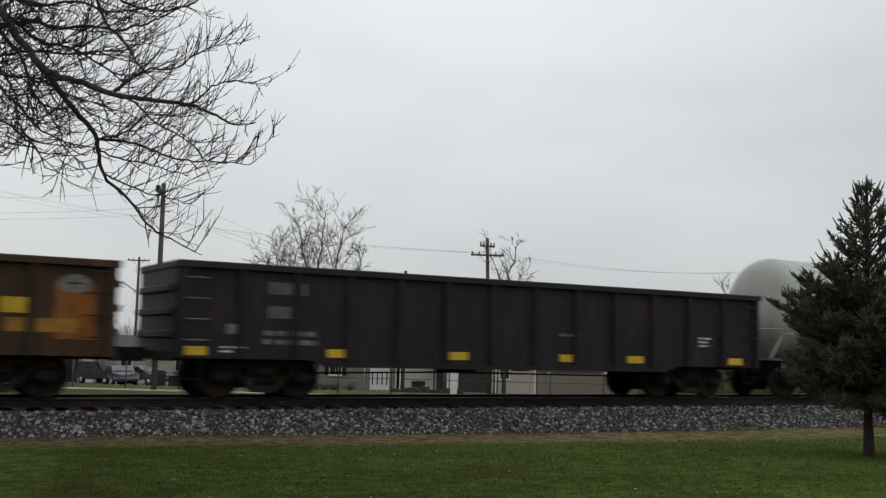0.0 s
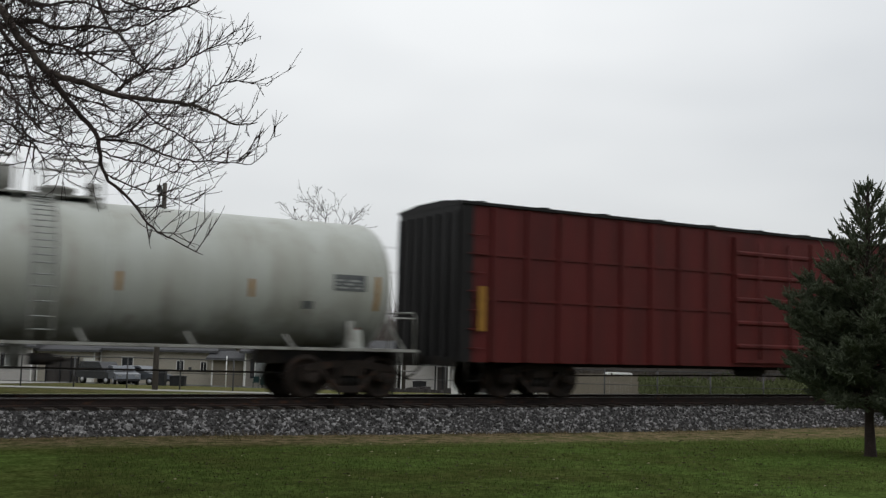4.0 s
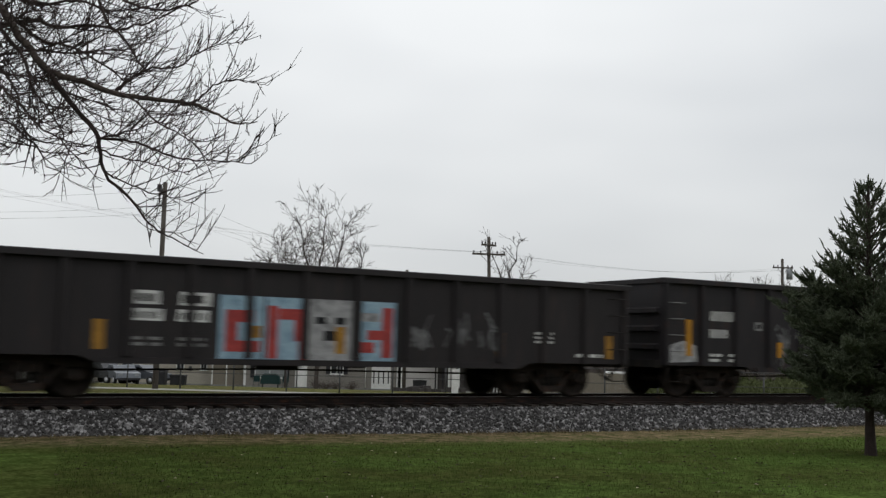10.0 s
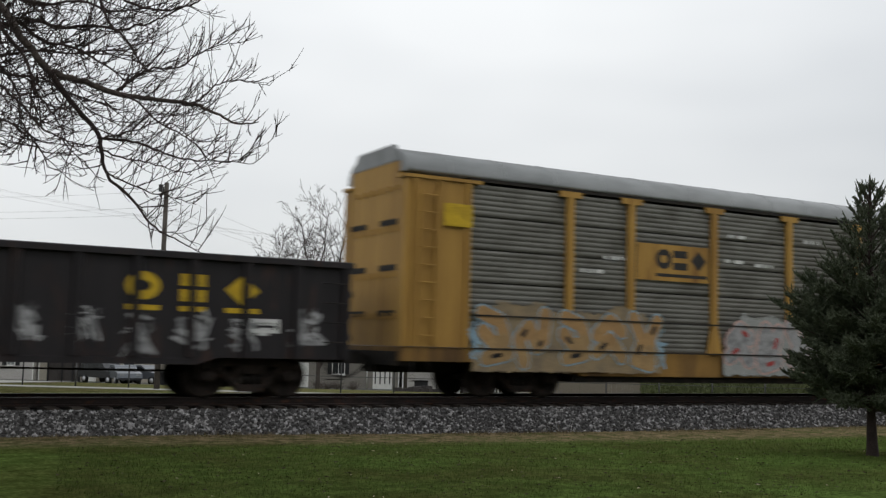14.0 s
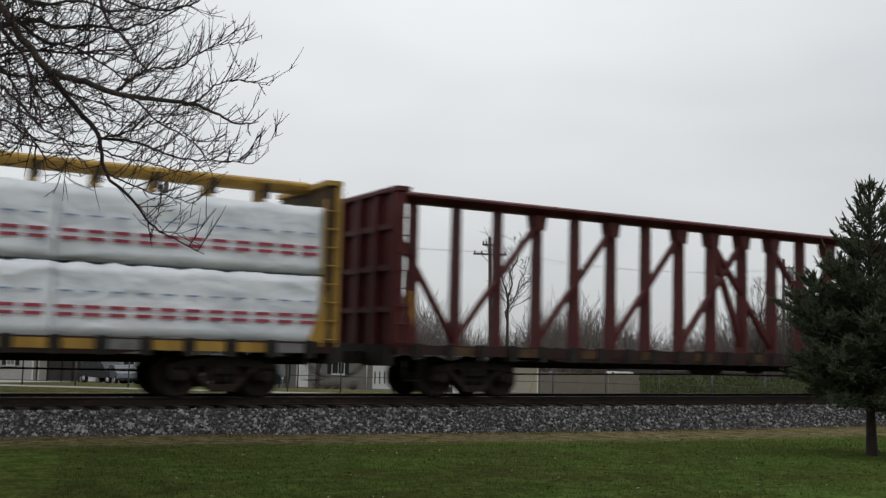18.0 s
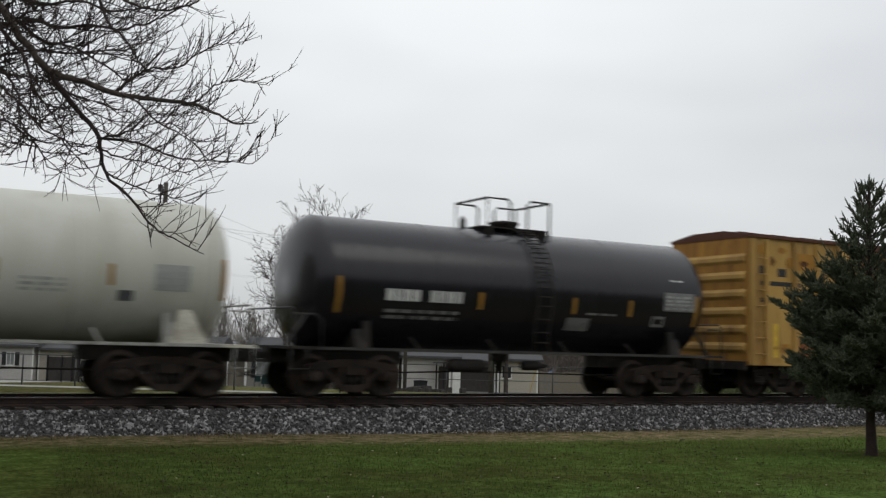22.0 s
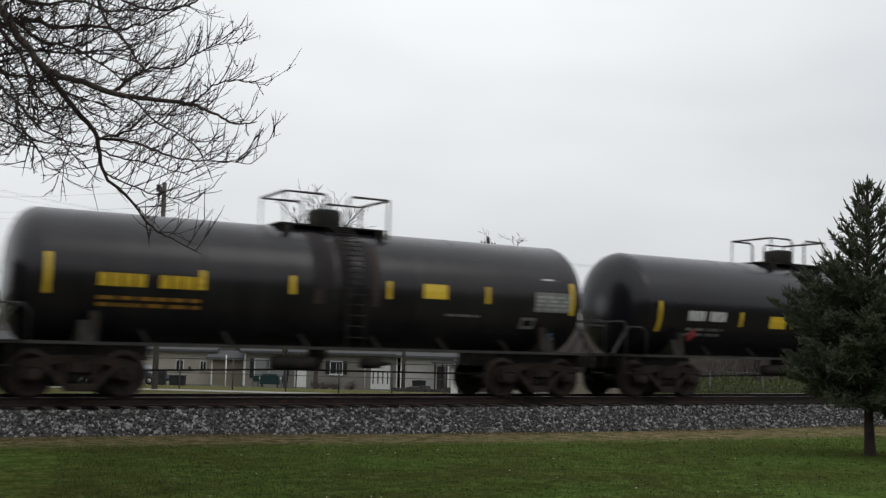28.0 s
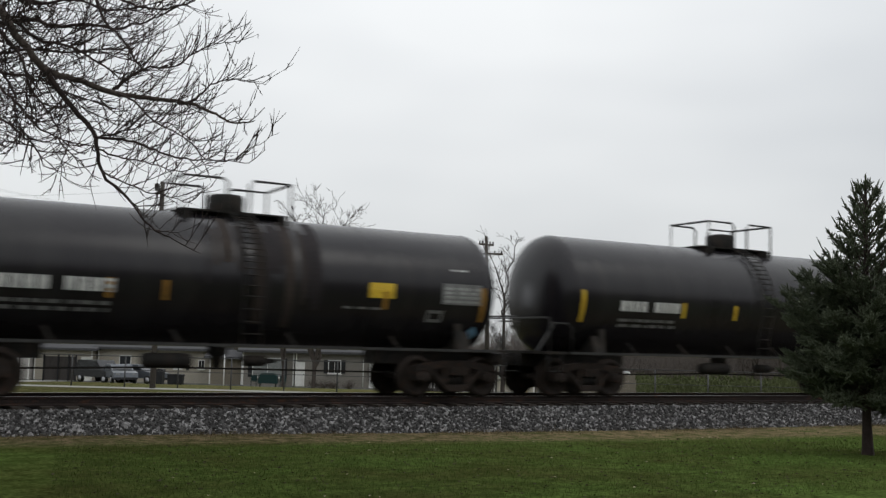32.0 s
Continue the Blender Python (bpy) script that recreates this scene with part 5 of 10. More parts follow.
        xs = xs or (-half + 1.0, -half + 4.3, -0.9, 1.5, 3.7, half - 0.95)
        stripes(sd, zc, rad, xs, strip, low, 0.38, 0.11, (0, len(xs) - 1))
        if panel:
            sd.mark("data_panel", half - 2.15, zc - 0.32, 1.05, 0.46, FADED_LETTER)
            sd.lines(half - 2.1, zc - 0.28, 0.92, 0.38, PALE_LETTER, 4, int(mid) + 1)
            sd.frames(half - 2.5, zc - 0.72, 0.42, 0.26, FADED_LETTER, 1, 0.0, "data_frame")
            sd.lines(half - 4.6, zc - 0.5, 0.9, 0.09, FADED_LETTER, 1, int(mid) + 2)
            sd.lines(half - 1.9, zc + 0.42, 0.45, 0.07, WHITE_LETTER, 1, int(mid) + 3)
        for kind, x, z in placards:
            if kind == "yellow":
                sd.mark("yellow_plate", x, zc + z, 0.62, 0.32, PLACARD_YELLOW)
            elif kind == "white":
                sd.mark("white_smudge", x, zc + z, 0.7, 0.3, FADED_LETTER)
            elif kind == "disc":
                g = Geo()
                sd.polygon(g, [(x + 0.26 * math.cos(a * 0.3927), zc + z + 0.26 * math.sin(a * 0.3927)) for a in range(16)], 0.008)
                part("yellow_disc", g, surface("deep_yellow_paint", (0.58, 0.29, 0.02), 0.5), car)
            else:
                diamond(sd, x, zc + z, 0.17, BLUE_PLACARD if kind == "blue" else RED_PLACARD)
        return car, sd, zc, rad

    black(199.0, 6.88, 5.24, 3.80, TANK_BLACK, "glossy black tank car with a yellow disc on the side", "both", (-1.1, 1.75), 2.0, placards=(("disc", -0.34, 0.10),), low=-0.08, z_words=-0.62, panel=False, xs=(-5.75, -3.75, -1.37, 1.42, 3.6, 5.5))
    side = Side(CARS[-1][0], lambda z: -math.sqrt(max(1.412 ** 2 - (z - 2.39) ** 2, 0.0)))
    side.mark("white_line", 1.46, 2.0, 2.24, 0.08, WHITE_LETTER)
    side.mark("data_panel", 4.35, 2.08, 1.1, 0.46, FADED_LETTER)
    side.lines(4.4, 2.12, 0.9, 0.36, WHITE_LETTER, 4, 3)
    side.lines(3.9, 1.85, 0.6, 0.14, WHITE_LETTER, 1, 4)
    black(426.95, 5.86, 4.20, 3.58, TANK_BLACK, "short black tank car with bold white lettering blocks", "box", (-1.35, 1.15), 2.0, AMBER_REFLECT, big=True, placards=(("yellow", 2.5, -0.16),), xs=(-4.6, -1.95, -1.5, 1.55, 2.0, 4.75), short=0.5, low=-0.15)
    black(439.99, 6.06, 4.05, 3.60, TANK_BLACK, "short black tank car with white lettering blocks and a yellow plate", "box", (-1.35, 1.15), 2.0, AMBER_REFLECT, big=True, placards=(("yellow", 2.45, -0.16),), xs=(-4.48, -1.88, -1.5, 1.28, 1.68, 4.6), short=0.82, low=-0.15)
    car, sd, zc, rad = tank_car(452.98, 6.24, 4.55, 3.91, TANK_OLDWHITE, "old white tank car with grey lettering and amber strips", RAIL_GREY, "white", "low", (-0.9, 1.0), FRAME_WHITE)
    half = 6.35
    sd.bars(-half + 2.42, zc - 0.43, 1.95, 0.22, DARK_LETTER, 8, 0.3, gaps=(4,))
    sd.lines(-half + 2.4, zc - 0.78, 2.1, 0.26, PALE_LETTER, 2, 6)
    stripes(sd, zc, rad, (-half + 1.3, -0.9 - 0.6, 1.1, 3.2, half - 0.9), AMBER_REFLECT, -0.14, 0.4, tall=(0, 4))
    sd.lines(-0.7, zc - 0.75, 0.7, 0.4, DARK_LETTER, 4, 7)
    sd.lines(1.6, zc - 0.5, 0.8, 0.3, PALE_LETTER, 3, 8)
    sd.mark("data_panel", 3.4, zc - 0.62, 0.3, 0.2, DARK_LETTER)
    sd.mark("faded_panel", 4.1, zc - 0.4, 0.7, 0.5, PALE_LETTER)
    part("skid_plate", Geo().prism([(half - 1.9, 1.0), (half - 1.1, 1.0), (half - 1.5, 1.7), (half - 1.75, 1.7)], "y", -1.46, -1.38), FRAME_WHITE, car)
    black(466.27, 6.2, 4.52, 3.93, TANK_BLACK, "black tank car with a pale smudge and white bars", "low", (-0.95, 0.95), 2.0, AMBER_REFLECT, placards=(("white", 1.05, -0.88),), xs=(-5.15, -1.55, 1.15, 2.9, 5.1))
    black(497.27, 7.05, 5.19, 3.66, TANK_BLACK, "black tank car with bright yellow reflector strips", "low", (-1.0, 1.7), 1.95, YELLOW_REFLECT, low=-0.1, xs=(-5.55, -2.75, -0.9, 1.5, 3.75, 5.95))
    black(584.4, 7.2, 5.4, 3.62, TANK_BLACK_DIRTY, "dusty black tank car with yellow lettering blocks", "box", (-1.25, 1.35), 2.15, YELLOW_REFLECT, YELLOW_LETTER, placards=(("yellow", 1.98, -0.14), ("blue", 5.7, -0.95)), x_words=2.0, z_words=-0.2, low=0.0, xs=(-6.2, -3.2, -1.25, 1.05, 3.65, 6.1))
    spill(CARS[-1][0], -0.8, 0.7, 7)
    black(599.28, 7.05, 5.23, 3.66, TANK_BLACK, "black tank car with a yellow plate and blue placard", "box", (-1.1, 1.15), 1.35, YELLOW_REFLECT, placards=(("yellow", -1.75, -0.5), ("blue", 4.25, -0.05), ("red", -4.5, -0.75), ("red", 5.8, -1.0)), x_words=2.3, xs=(-5.8, -2.9, -0.9, 1.5, 3.8, 5.7))
    black(615.47, 8.1, 6.43, 3.88, TANK_BLACK_DIRTY, "black tank car with a dusty brown spill down its middle", "box", (-1.3, 1.5), 2.1, AMBER_REFLECT, placards=(("white", 3.2, -0.3),), x_words=1.35, low=-0.15, xs=(-7.15, -4.4, -1.6, 1.5, 4.0, 7.05))
    spill(CARS[-1][0], -1.5, 1.0, 3)
    black(631.6, 7.1, 5.35, 3.70, TANK_BLACK, "black tank car with yellow strips and a blue placard", "box", (-1.0, 1.2), 1.9, YELLOW_REFLECT, placards=(("yellow", -1.9, -0.12), ("blue", 4.6, 0.0), ("red", 6.1, -0.9)))
    black(664.1, 6.95, 5.4, 3.73, TANK_BLACK_DIRTY, "dusty black tank car with a bright yellow plate", "box", (-1.15, 1.3), 2.2, AMBER_REFLECT, placards=(("yellow", 2.95, -0.25), ("blue", 5.8, -0.95)), xs=(-5.9, -2.7, -1.6, 1.0, 3.3, 5.85))
    spill(CARS[-1][0], -0.9, 1.6, 5)
    black(679.0, 7.05, 5.47, 3.93, TANK_BLACK_DIRTY, "black tank car with grey dust round the platform", "box", (-1.15, 1.3), 2.0, YELLOW_REFLECT)
    # long white pressure car with a full-length rail on top
    half = 8.2
    car, sd, zc, rad = tank_car(647.93, half, 6.8, 3.84, TANK_OLDWHITE, "long off-white tank car with a railing along its top", RAIL_GREY, "white", "low", (-0.9, 1.75), FRAME_WHITE, bottom=0.72, steps=False, short=0.30)
    part("valve_housing", Geo().lathe([(0.0, 0.0), (0.0, 0.40), (0.26, 0.40), (0.28, 0.46), (0.36, 0.46), (0.42, 0.3), (0.44, 0.0)], (0.25, 0, 3.86), "z", 20), FRAME_WHITE, car)
    for y in (-0.5, 0.5):
        part("top_railing", Geo().tube([(-half + 0.7, y, 3.6), (-half + 0.7, y, 4.42), (-half + 0.85, y, 4.46), (half - 1.75, y, 4.42), (half - 1.62, y, 4.34), (half - 1.62, y, 3.6)], 0.018, 6), RAIL_GREY, car)
        for x in np.linspace(-half + 2.2, half - 2.8, 8):
            part("railing_post", Geo().tube([(float(x), y, 3.70), (float(x), y, 4.44)], 0.016, 5), RAIL_GREY, car)
    sd.bars(-half + 1.75, zc - 0.36, 1.75, 0.2, PALE_LETTER, 8, 0.3, gaps=(4,))
    sd.lines(-half + 1.75, zc - 0.66, 1.5, 0.2, PALE_LETTER, 2, 6)
    stripes(sd, zc, rad, (-half + 0.85, -half + 4.1, -1.55, 2.5, 4.15, half - 1.0), AMBER_REFLECT, -0.2, 0.36, tall=(0, 2))
    sd.mark("faded_panel", 5.3, zc - 0.35, 0.8, 0.34, WHITE_LETTER)
    sd.mark("rust_stain", 1.5, zc - 0.5, 0.75, 0.34, surface("ochre_stain", (0.38, 0.27, 0.08), 0.7, (0.5, 0.46, 0.36), 0.8), 0.005)
    diamond(sd, half - 1.55, zc - 0.2, 0.17, BLUE_PLACARD)
    diamond(sd, half - 1.75, zc - 0.85, 0.15, RED_PLACARD)
    for x in (-half + 2.3, half - 1.7):
        part("skid_plate", Geo().prism([(x - 0.3, 1.0), (x + 0.3, 1.0), (x + 0.22, 1.25), (x + 0.05, 1.45), (x - 0.12, 1.45), (x - 0.22, 1.25)], "y", -1.48, -1.38), FRAME_WHITE, car)


build_tank_cars()


# ---- covered hoppers ----
def slope_plate(edge, s, y):
    """The bent plate under a hopper's end, along the lower edge of its sides."""
    g = Geo()
    inner = [(x - 0.05, z + 0.03) for x, z in edge]
    v = [(s * x, yy, z) for yy in (-y, y) for x, z in edge + inner[::-1]]
    n = 2 * len(edge)
    m = len(edge)
    g.add(v, [(i, (i + 1) % n, n + (i + 1) % n, n + i) for i in range(n)] + [(k + i, k + i + 1, k + n - 2 - i, k + n - 1 - i) for i in range(m - 1) for k in (0, n)])
    return g


def hopper(mid, half, truck_x, eave, paint, label, bays, sill, knee, foot, ribs=0, rib_mat=None, roof_mat=None, end_mat=None, board=None, bay_mat=None, smooth=True, board_z=0.34, boxed=False, rise=0.0):
    car = new_car("covered_hopper_car", label, "hopper car", mid, half)
    y = 1.50
    s0, s1 = sill
    L = half - 0.05
    edge = [(L, knee), (foot, s0 + rise), (foot, s0 + 0.02)] if rise else [(L, knee), (foot, s0 + 0.02)]
    if smooth:
        edge = [(foot + (L - foot) * f ** 1.8, s0 + (knee - s0) * f) for f in (1.0, 0.9, 0.8, 0.68, 0.55, 0.4, 0.25, 0.1, 0.0)]
    poly = [(-L, eave)] + [(-x, z) for x, z in edge] + edge[::-1] + [(L, eave)]

    def bulge(z):
        """Half width of the rounded side at a height."""
        t = (z - s0) / (eave - s0)
        return y - 0.16 * max(0.0, (t - 0.55) / 0.45) ** 2 - 0.14 * max(0.0, (0.36 - t) / 0.36) ** 2
    for s in (-1, 1):
        if not smooth:
            part("side_sheet", Geo().prism(poly, "y", s * y, s * (y - 0.04)), paint, car)
            continue
        g = Geo()
        zs = [s0 + 0.02 + (eave - 0.052 - s0 - 0.02) * i / 16 for i in range(17)]
        v = []
        for z in zs:
            xe = L if z >= knee else foot + (L - foot) * ((z - s0) / (knee - s0)) ** 1.8
            v += [(-xe, s * bulge(z), z), (xe, s * bulge(z), z), (xe, s * (bulge(z) - 0.04), z), (-xe, s * (bulge(z) - 0.04), z)]
        f = []
        for i in range(16):
            for j in range(4):
                q = (i * 4 + j, i * 4 + (j + 1) % 4, i * 4 + 4 + (j + 1) % 4, i * 4 + 4 + j)
                f.append(q if s < 0 else q[::-1])
        f += [(3, 2, 1, 0), (64, 65, 66, 67)] if s < 0 else [(0, 1, 2, 3), (67, 66, 65, 64)]
        g.add(v, f)
        part("side_sheet", g, paint, car)
    yr = bulge(eave) if smooth else y
    em = end_mat or paint
    for s in (-1, 1):
        part("end_sheet", bx(min(s * L, s * (L - 0.05)), max(s * L, s * (L - 0.05)), -yr + 0.045, yr - 0.045, knee, eave - 0.052), em, car)
        part("slope_sheet", slope_plate(edge, s, yr - 0.045), BAY_BROWN if smooth else em, car)
        for yy in (-0.75, 0.0, 0.75):
            part("end_stiffener", bx(min(s * L, s * (L + 0.06)), max(s * L, s * (L + 0.06)), yy - 0.05, yy + 0.05, knee, eave - 0.05), em, car)
    # roof: cambered, with eave bands, hatch trough and running boards
    rm = roof_mat or paint
    c = 0.15 if smooth else 1.0
    board_z = 0.21 if smooth else board_z
    prof = [(-yr - 0.02, eave - 0.05), (-yr - 0.02, eave + 0.05 * c), (-1.1, eave + 0.17 * c), (-0.5, eave + 0.24 * c), (0.5, eave + 0.24 * c), (1.1, eave + 0.17 * c), (yr + 0.02, eave + 0.05 * c), (yr + 0.02, eave - 0.05)]
    part("roof", Geo().prism(prof, "x", -L - 0.02, L + 0.02), rm, car)
    part("hatch_trough", Geo().prism([(-0.32, eave + 0.24 * c), (-0.28, eave + (0.05 if smooth else 0.14) + 0.24 * c), (0.28, eave + (0.05 if smooth else 0.14) + 0.24 * c), (0.32, eave + 0.24 * c)], "x", -L + 1.0, L - 1.0), rm, car)
    bm_ = board or STEEL_DARK
    for yy in (-0.72, 0.72):
        part("running_board", bx(-L - 0.12, L + 0.12, yy - 0.28, yy + 0.28, eave + board_z, eave + board_z + (0.15 if boxed else 0.04 if not smooth else 0.07 if yy < 0 else 0.02)), bm_, car, "dark grating walkway on the roof")
    n = 11
    for i in range(n):
        x = -L + 0.5 + (2 * L - 1.0) * i / (n - 1)
        part("board_support", bx(x - (0.2 if smooth else 0.06), x + (0.2 if smooth else 0.06), -1.02, 1.02, eave + 0.04, eave + board_z - 0.002), bm_ if smooth else rm, car)
        if boxed:
            for yy in (-1.07, 1.03):
                part("board_bracket", bx(x - 0.07, x + 0.07, yy, yy + 0.04, eave + 0.05, eave + board_z + 0.10), rm, car)
    if smooth:
        for k in range(3):
            for s in (-1, 1):
                yb = bulge(eave - 0.18 - 0.13 * k)
                part("eave_bead", bx(-L, L, min(s * (yb - 0.01), s * (yb + 0.028)), max(s * (yb - 0.01), s * (yb + 0.028)), eave - 0.2 - 0.13 * k, eave - 0.16 - 0.13 * k), paint, car)
    if boxed:
        for s in (-1, 1):
            part("eave_band", bx(-L, L, min(s * (y + 0.002), s * (y + 0.05)), max(s * (y + 0.002), s * (y + 0.05)), eave - 0.16, eave - 0.022), rm, car)
    # side sill
    sx = foot if rise else L + 0.02
    for s in (-1, 1):
        part("side_sill", bx(-sx, sx, min(s * (y - 0.02), s * (y + 0.06)), max(s * (y - 0.02), s * (y + 0.06)), s0, s1), paint, car)
    if ribs:
        rib = Geo().prism([(-0.07, 0.0), (0.07, 0.0), (0.045, -0.10), (-0.045, -0.10)], "z", s1 + 0.01, eave - 0.06).mesh("side_post", rib_mat or paint)
        for i in range(ribs):
            x = -foot + 0.08 + (2 * foot - 0.16) * i / (ribs - 1)
            part("side_post", rib, None, car, at=pose(x, -y, 0))
            part("side_post", rib, None, car, at=pose(x, y, 0, 0, 0, 180))
    elif not smooth:
        for i in range(9):
            x = -foot + 2 * foot * (i + 0.5) / 9
            part("side_seam", bx(x - 0.012, x + 0.012, -y - 0.008, -y - 0.001, s1, eave - 0.6 if smooth else eave - 0.17), paint if smooth else SEAM_TAN, car)
    # outlet bays
    bay = bay_mat or paint
    w = 2 * (foot + 0.3) / bays
    for i in range(bays):
        c = -foot - 0.3 + (i + 0.5) * w
        g = Geo()
        a, b = w * 0.49, 0.55
        v = [(c - a, -1.35, s0), (c + a, -1.35, s0), (c + a, 1.35, s0), (c - a, 1.35, s0), (c - b, -0.75, 0.42), (c + b, -0.75, 0.42), (c + b, 0.75, 0.42), (c - b, 0.75, 0.42)]
        g.add(v, [(0, 1, 2, 3), (4, 7, 6, 5), (0, 4, 5, 1), (1, 5, 6, 2), (2, 6, 7, 3), (3, 7, 4, 0)])
        hop = part("hopper_bay", g, bay, car)
        part("outlet_gate", bx(c - 0.62, c + 0.62, -0.85, 0.85, 0.30, 0.42), STEEL_DARK, hop)
        part("gate_shaft", Geo().tube([(c + 0.3, -1.1, 0.36), (c + 0.3, 1.1, 0.36)], 0.03, 6), STEEL_DARK, hop)
    # end frames, ladders, platforms
    for s in (-1, 1):
        part("end_platform", bx(min(s * half, s * (half - 1.9)), max(s * half, s * (half - 1.9)), -1.42, 1.42, s0 - 0.02, s0 + 0.06), STEEL_DARK, car)
        for yy in (-y + 0.06, y - 0.06):
            part("corner_post", bx(s * (L - 0.1) - 0.06, s * (L - 0.1) + 0.06, yy - 0.05, yy + 0.05, s0 + 0.06, knee + 0.05), em, car)
        part("inner_post", bx(s * (L - 0.62) - 0.04, s * (L - 0.62) + 0.04, -y + 0.01, -y + 0.09, s0 + 0.06, knee - 0.25), em, car)
        rung = Geo().tube([(-0.26, 0, 0), (0.26, 0, 0)], 0.014, 5).mesh("ladder_rung", em)
        for z in np.arange(s0 + 0.3, knee - 0.1, 0.38):
            part("ladder_rung", rung, None, car, at=pose(s * (L - 0.36), -y + 0.01, float(z)))
        rung = Geo().tube([(0, -0.21, 0), (0, 0.21, 0)], 0.014, 5).mesh("ladder_rung", em)
        for z in np.arange(knee + 0.2, eave, 0.4):
            part("ladder_rung", rung, None, car, at=pose(s * (L + 0.10), -0.99, float(z)))
        g = Geo()
        g.tube([(s * (half - 0.02), -1.4, s0 + 0.06), (s * (half - 0.02), -1.4, s0 + 1.0), (s * (half - 0.02), -0.4, s0 + 1.0), (s * (half - 0.02), -0.4, s0 + 0.06)], 0.02, 5)
        part("end_rail", g, em, car)
        stirrup(car, s * (half - 0.35), -1.46, s0, em)
    part("brake_wheel", Geo().lathe([(0.0, 0.22), (-0.02, 0.28), (0.02, 0.28), (0.04, 0.22)], (L + 0.35, 0.5, s0 + 1.0), "x", 16), STEEL_DARK, car)
    part("brake_reservoir", Geo().lathe([(-0.4, 0.0), (-0.37, 0.16), (0.37, 0.16), (0.4, 0.0)], (L - 0.6, -0.9, s0 + 0.3), "x", 12), em, car)
    running_gear(car, half, truck_x, sill_z=(0.72, s0 - 0.02))
    return car, Side(car, lambda z: -bulge(z) if smooth and z > s1 + 0.02 else -y)


HOP_TAN = car_paint("tan_hopper_paint", (0.32, 0.24, 0.145), 0.6, 0.7, 0.15, (0.225, 0.165, 0.10), scale=1.1)
SEAM_TAN = surface("darker_tan_seam", (0.20, 0.15, 0.09), 0.7, (0.27, 0.205, 0.125), 0.6, scale=3.0)
HOP_GREY = car_paint("pale_grey_hopper_paint", (0.40, 0.40, 0.362), 0.5, 0.45, 0.05, (0.30, 0.295, 0.255), scale=0.9)
HOP_CREAM = car_paint("pale_putty_hopper_paint", (0.43, 0.412, 0.345), 0.5, 0.5, 0.2, (0.30, 0.275, 0.21), (0.28, 0.20, 0.11), 0.9)
HOP_DUN = car_paint("dirty_greige_hopper_paint", (0.185, 0.15, 0.112), 0.65, 0.95, 0.75, (0.085, 0.064, 0.049), (0.10, 0.062, 0.04), 1.3)
HOP_BROWN = car_paint("rusty_ochre_hopper_paint", (0.105, 0.062, 0.024), 0.7, 0.9, 0.8, (0.052, 0.034, 0.022), (0.085, 0.07, 0.06), 1.5)
OCHRE_POST = car_paint("ochre_post_paint", (0.21, 0.125, 0.022), 0.6, 0.95, 0.7, (0.075, 0.045, 0.022))
DUN_POST = car_paint("pale_greige_post_paint", (0.27, 0.23, 0.175), 0.6, 0.9, 0.4, (0.16, 0.13, 0.098))
BAY_BROWN = surface("grimy_brown_bay", (0.036, 0.030, 0.025), 0.8, (0.018, 0.015, 0.0125), 0.7)
ORANGE_SPRAY = surface("orange_tan_spray", (0.32, 0.18, 0.085), 0.6, (0.22, 0.13, 0.075), 0.6)
SKY_SPRAY = surface("sky_blue_spray", (0.36, 0.46, 0.53), 0.6, (0.13, 0.23, 0.32), 0.6)
PINK_SPRAY = surface("pink_spray_paint", (0.50, 0.33, 0.29), 0.6, (0.40, 0.25, 0.22), 0.6)
PINK_DEEP = surface("dull_pink_spray_paint", (0.36, 0.245, 0.21), 0.6, (0.22, 0.15, 0.12), 0.8, scale=2.0)
GREEN_SPRAY = surface("dark_green_spray", (0.04, 0.10, 0.05), 0.6, (0.02, 0.05, 0.03), 0.6)


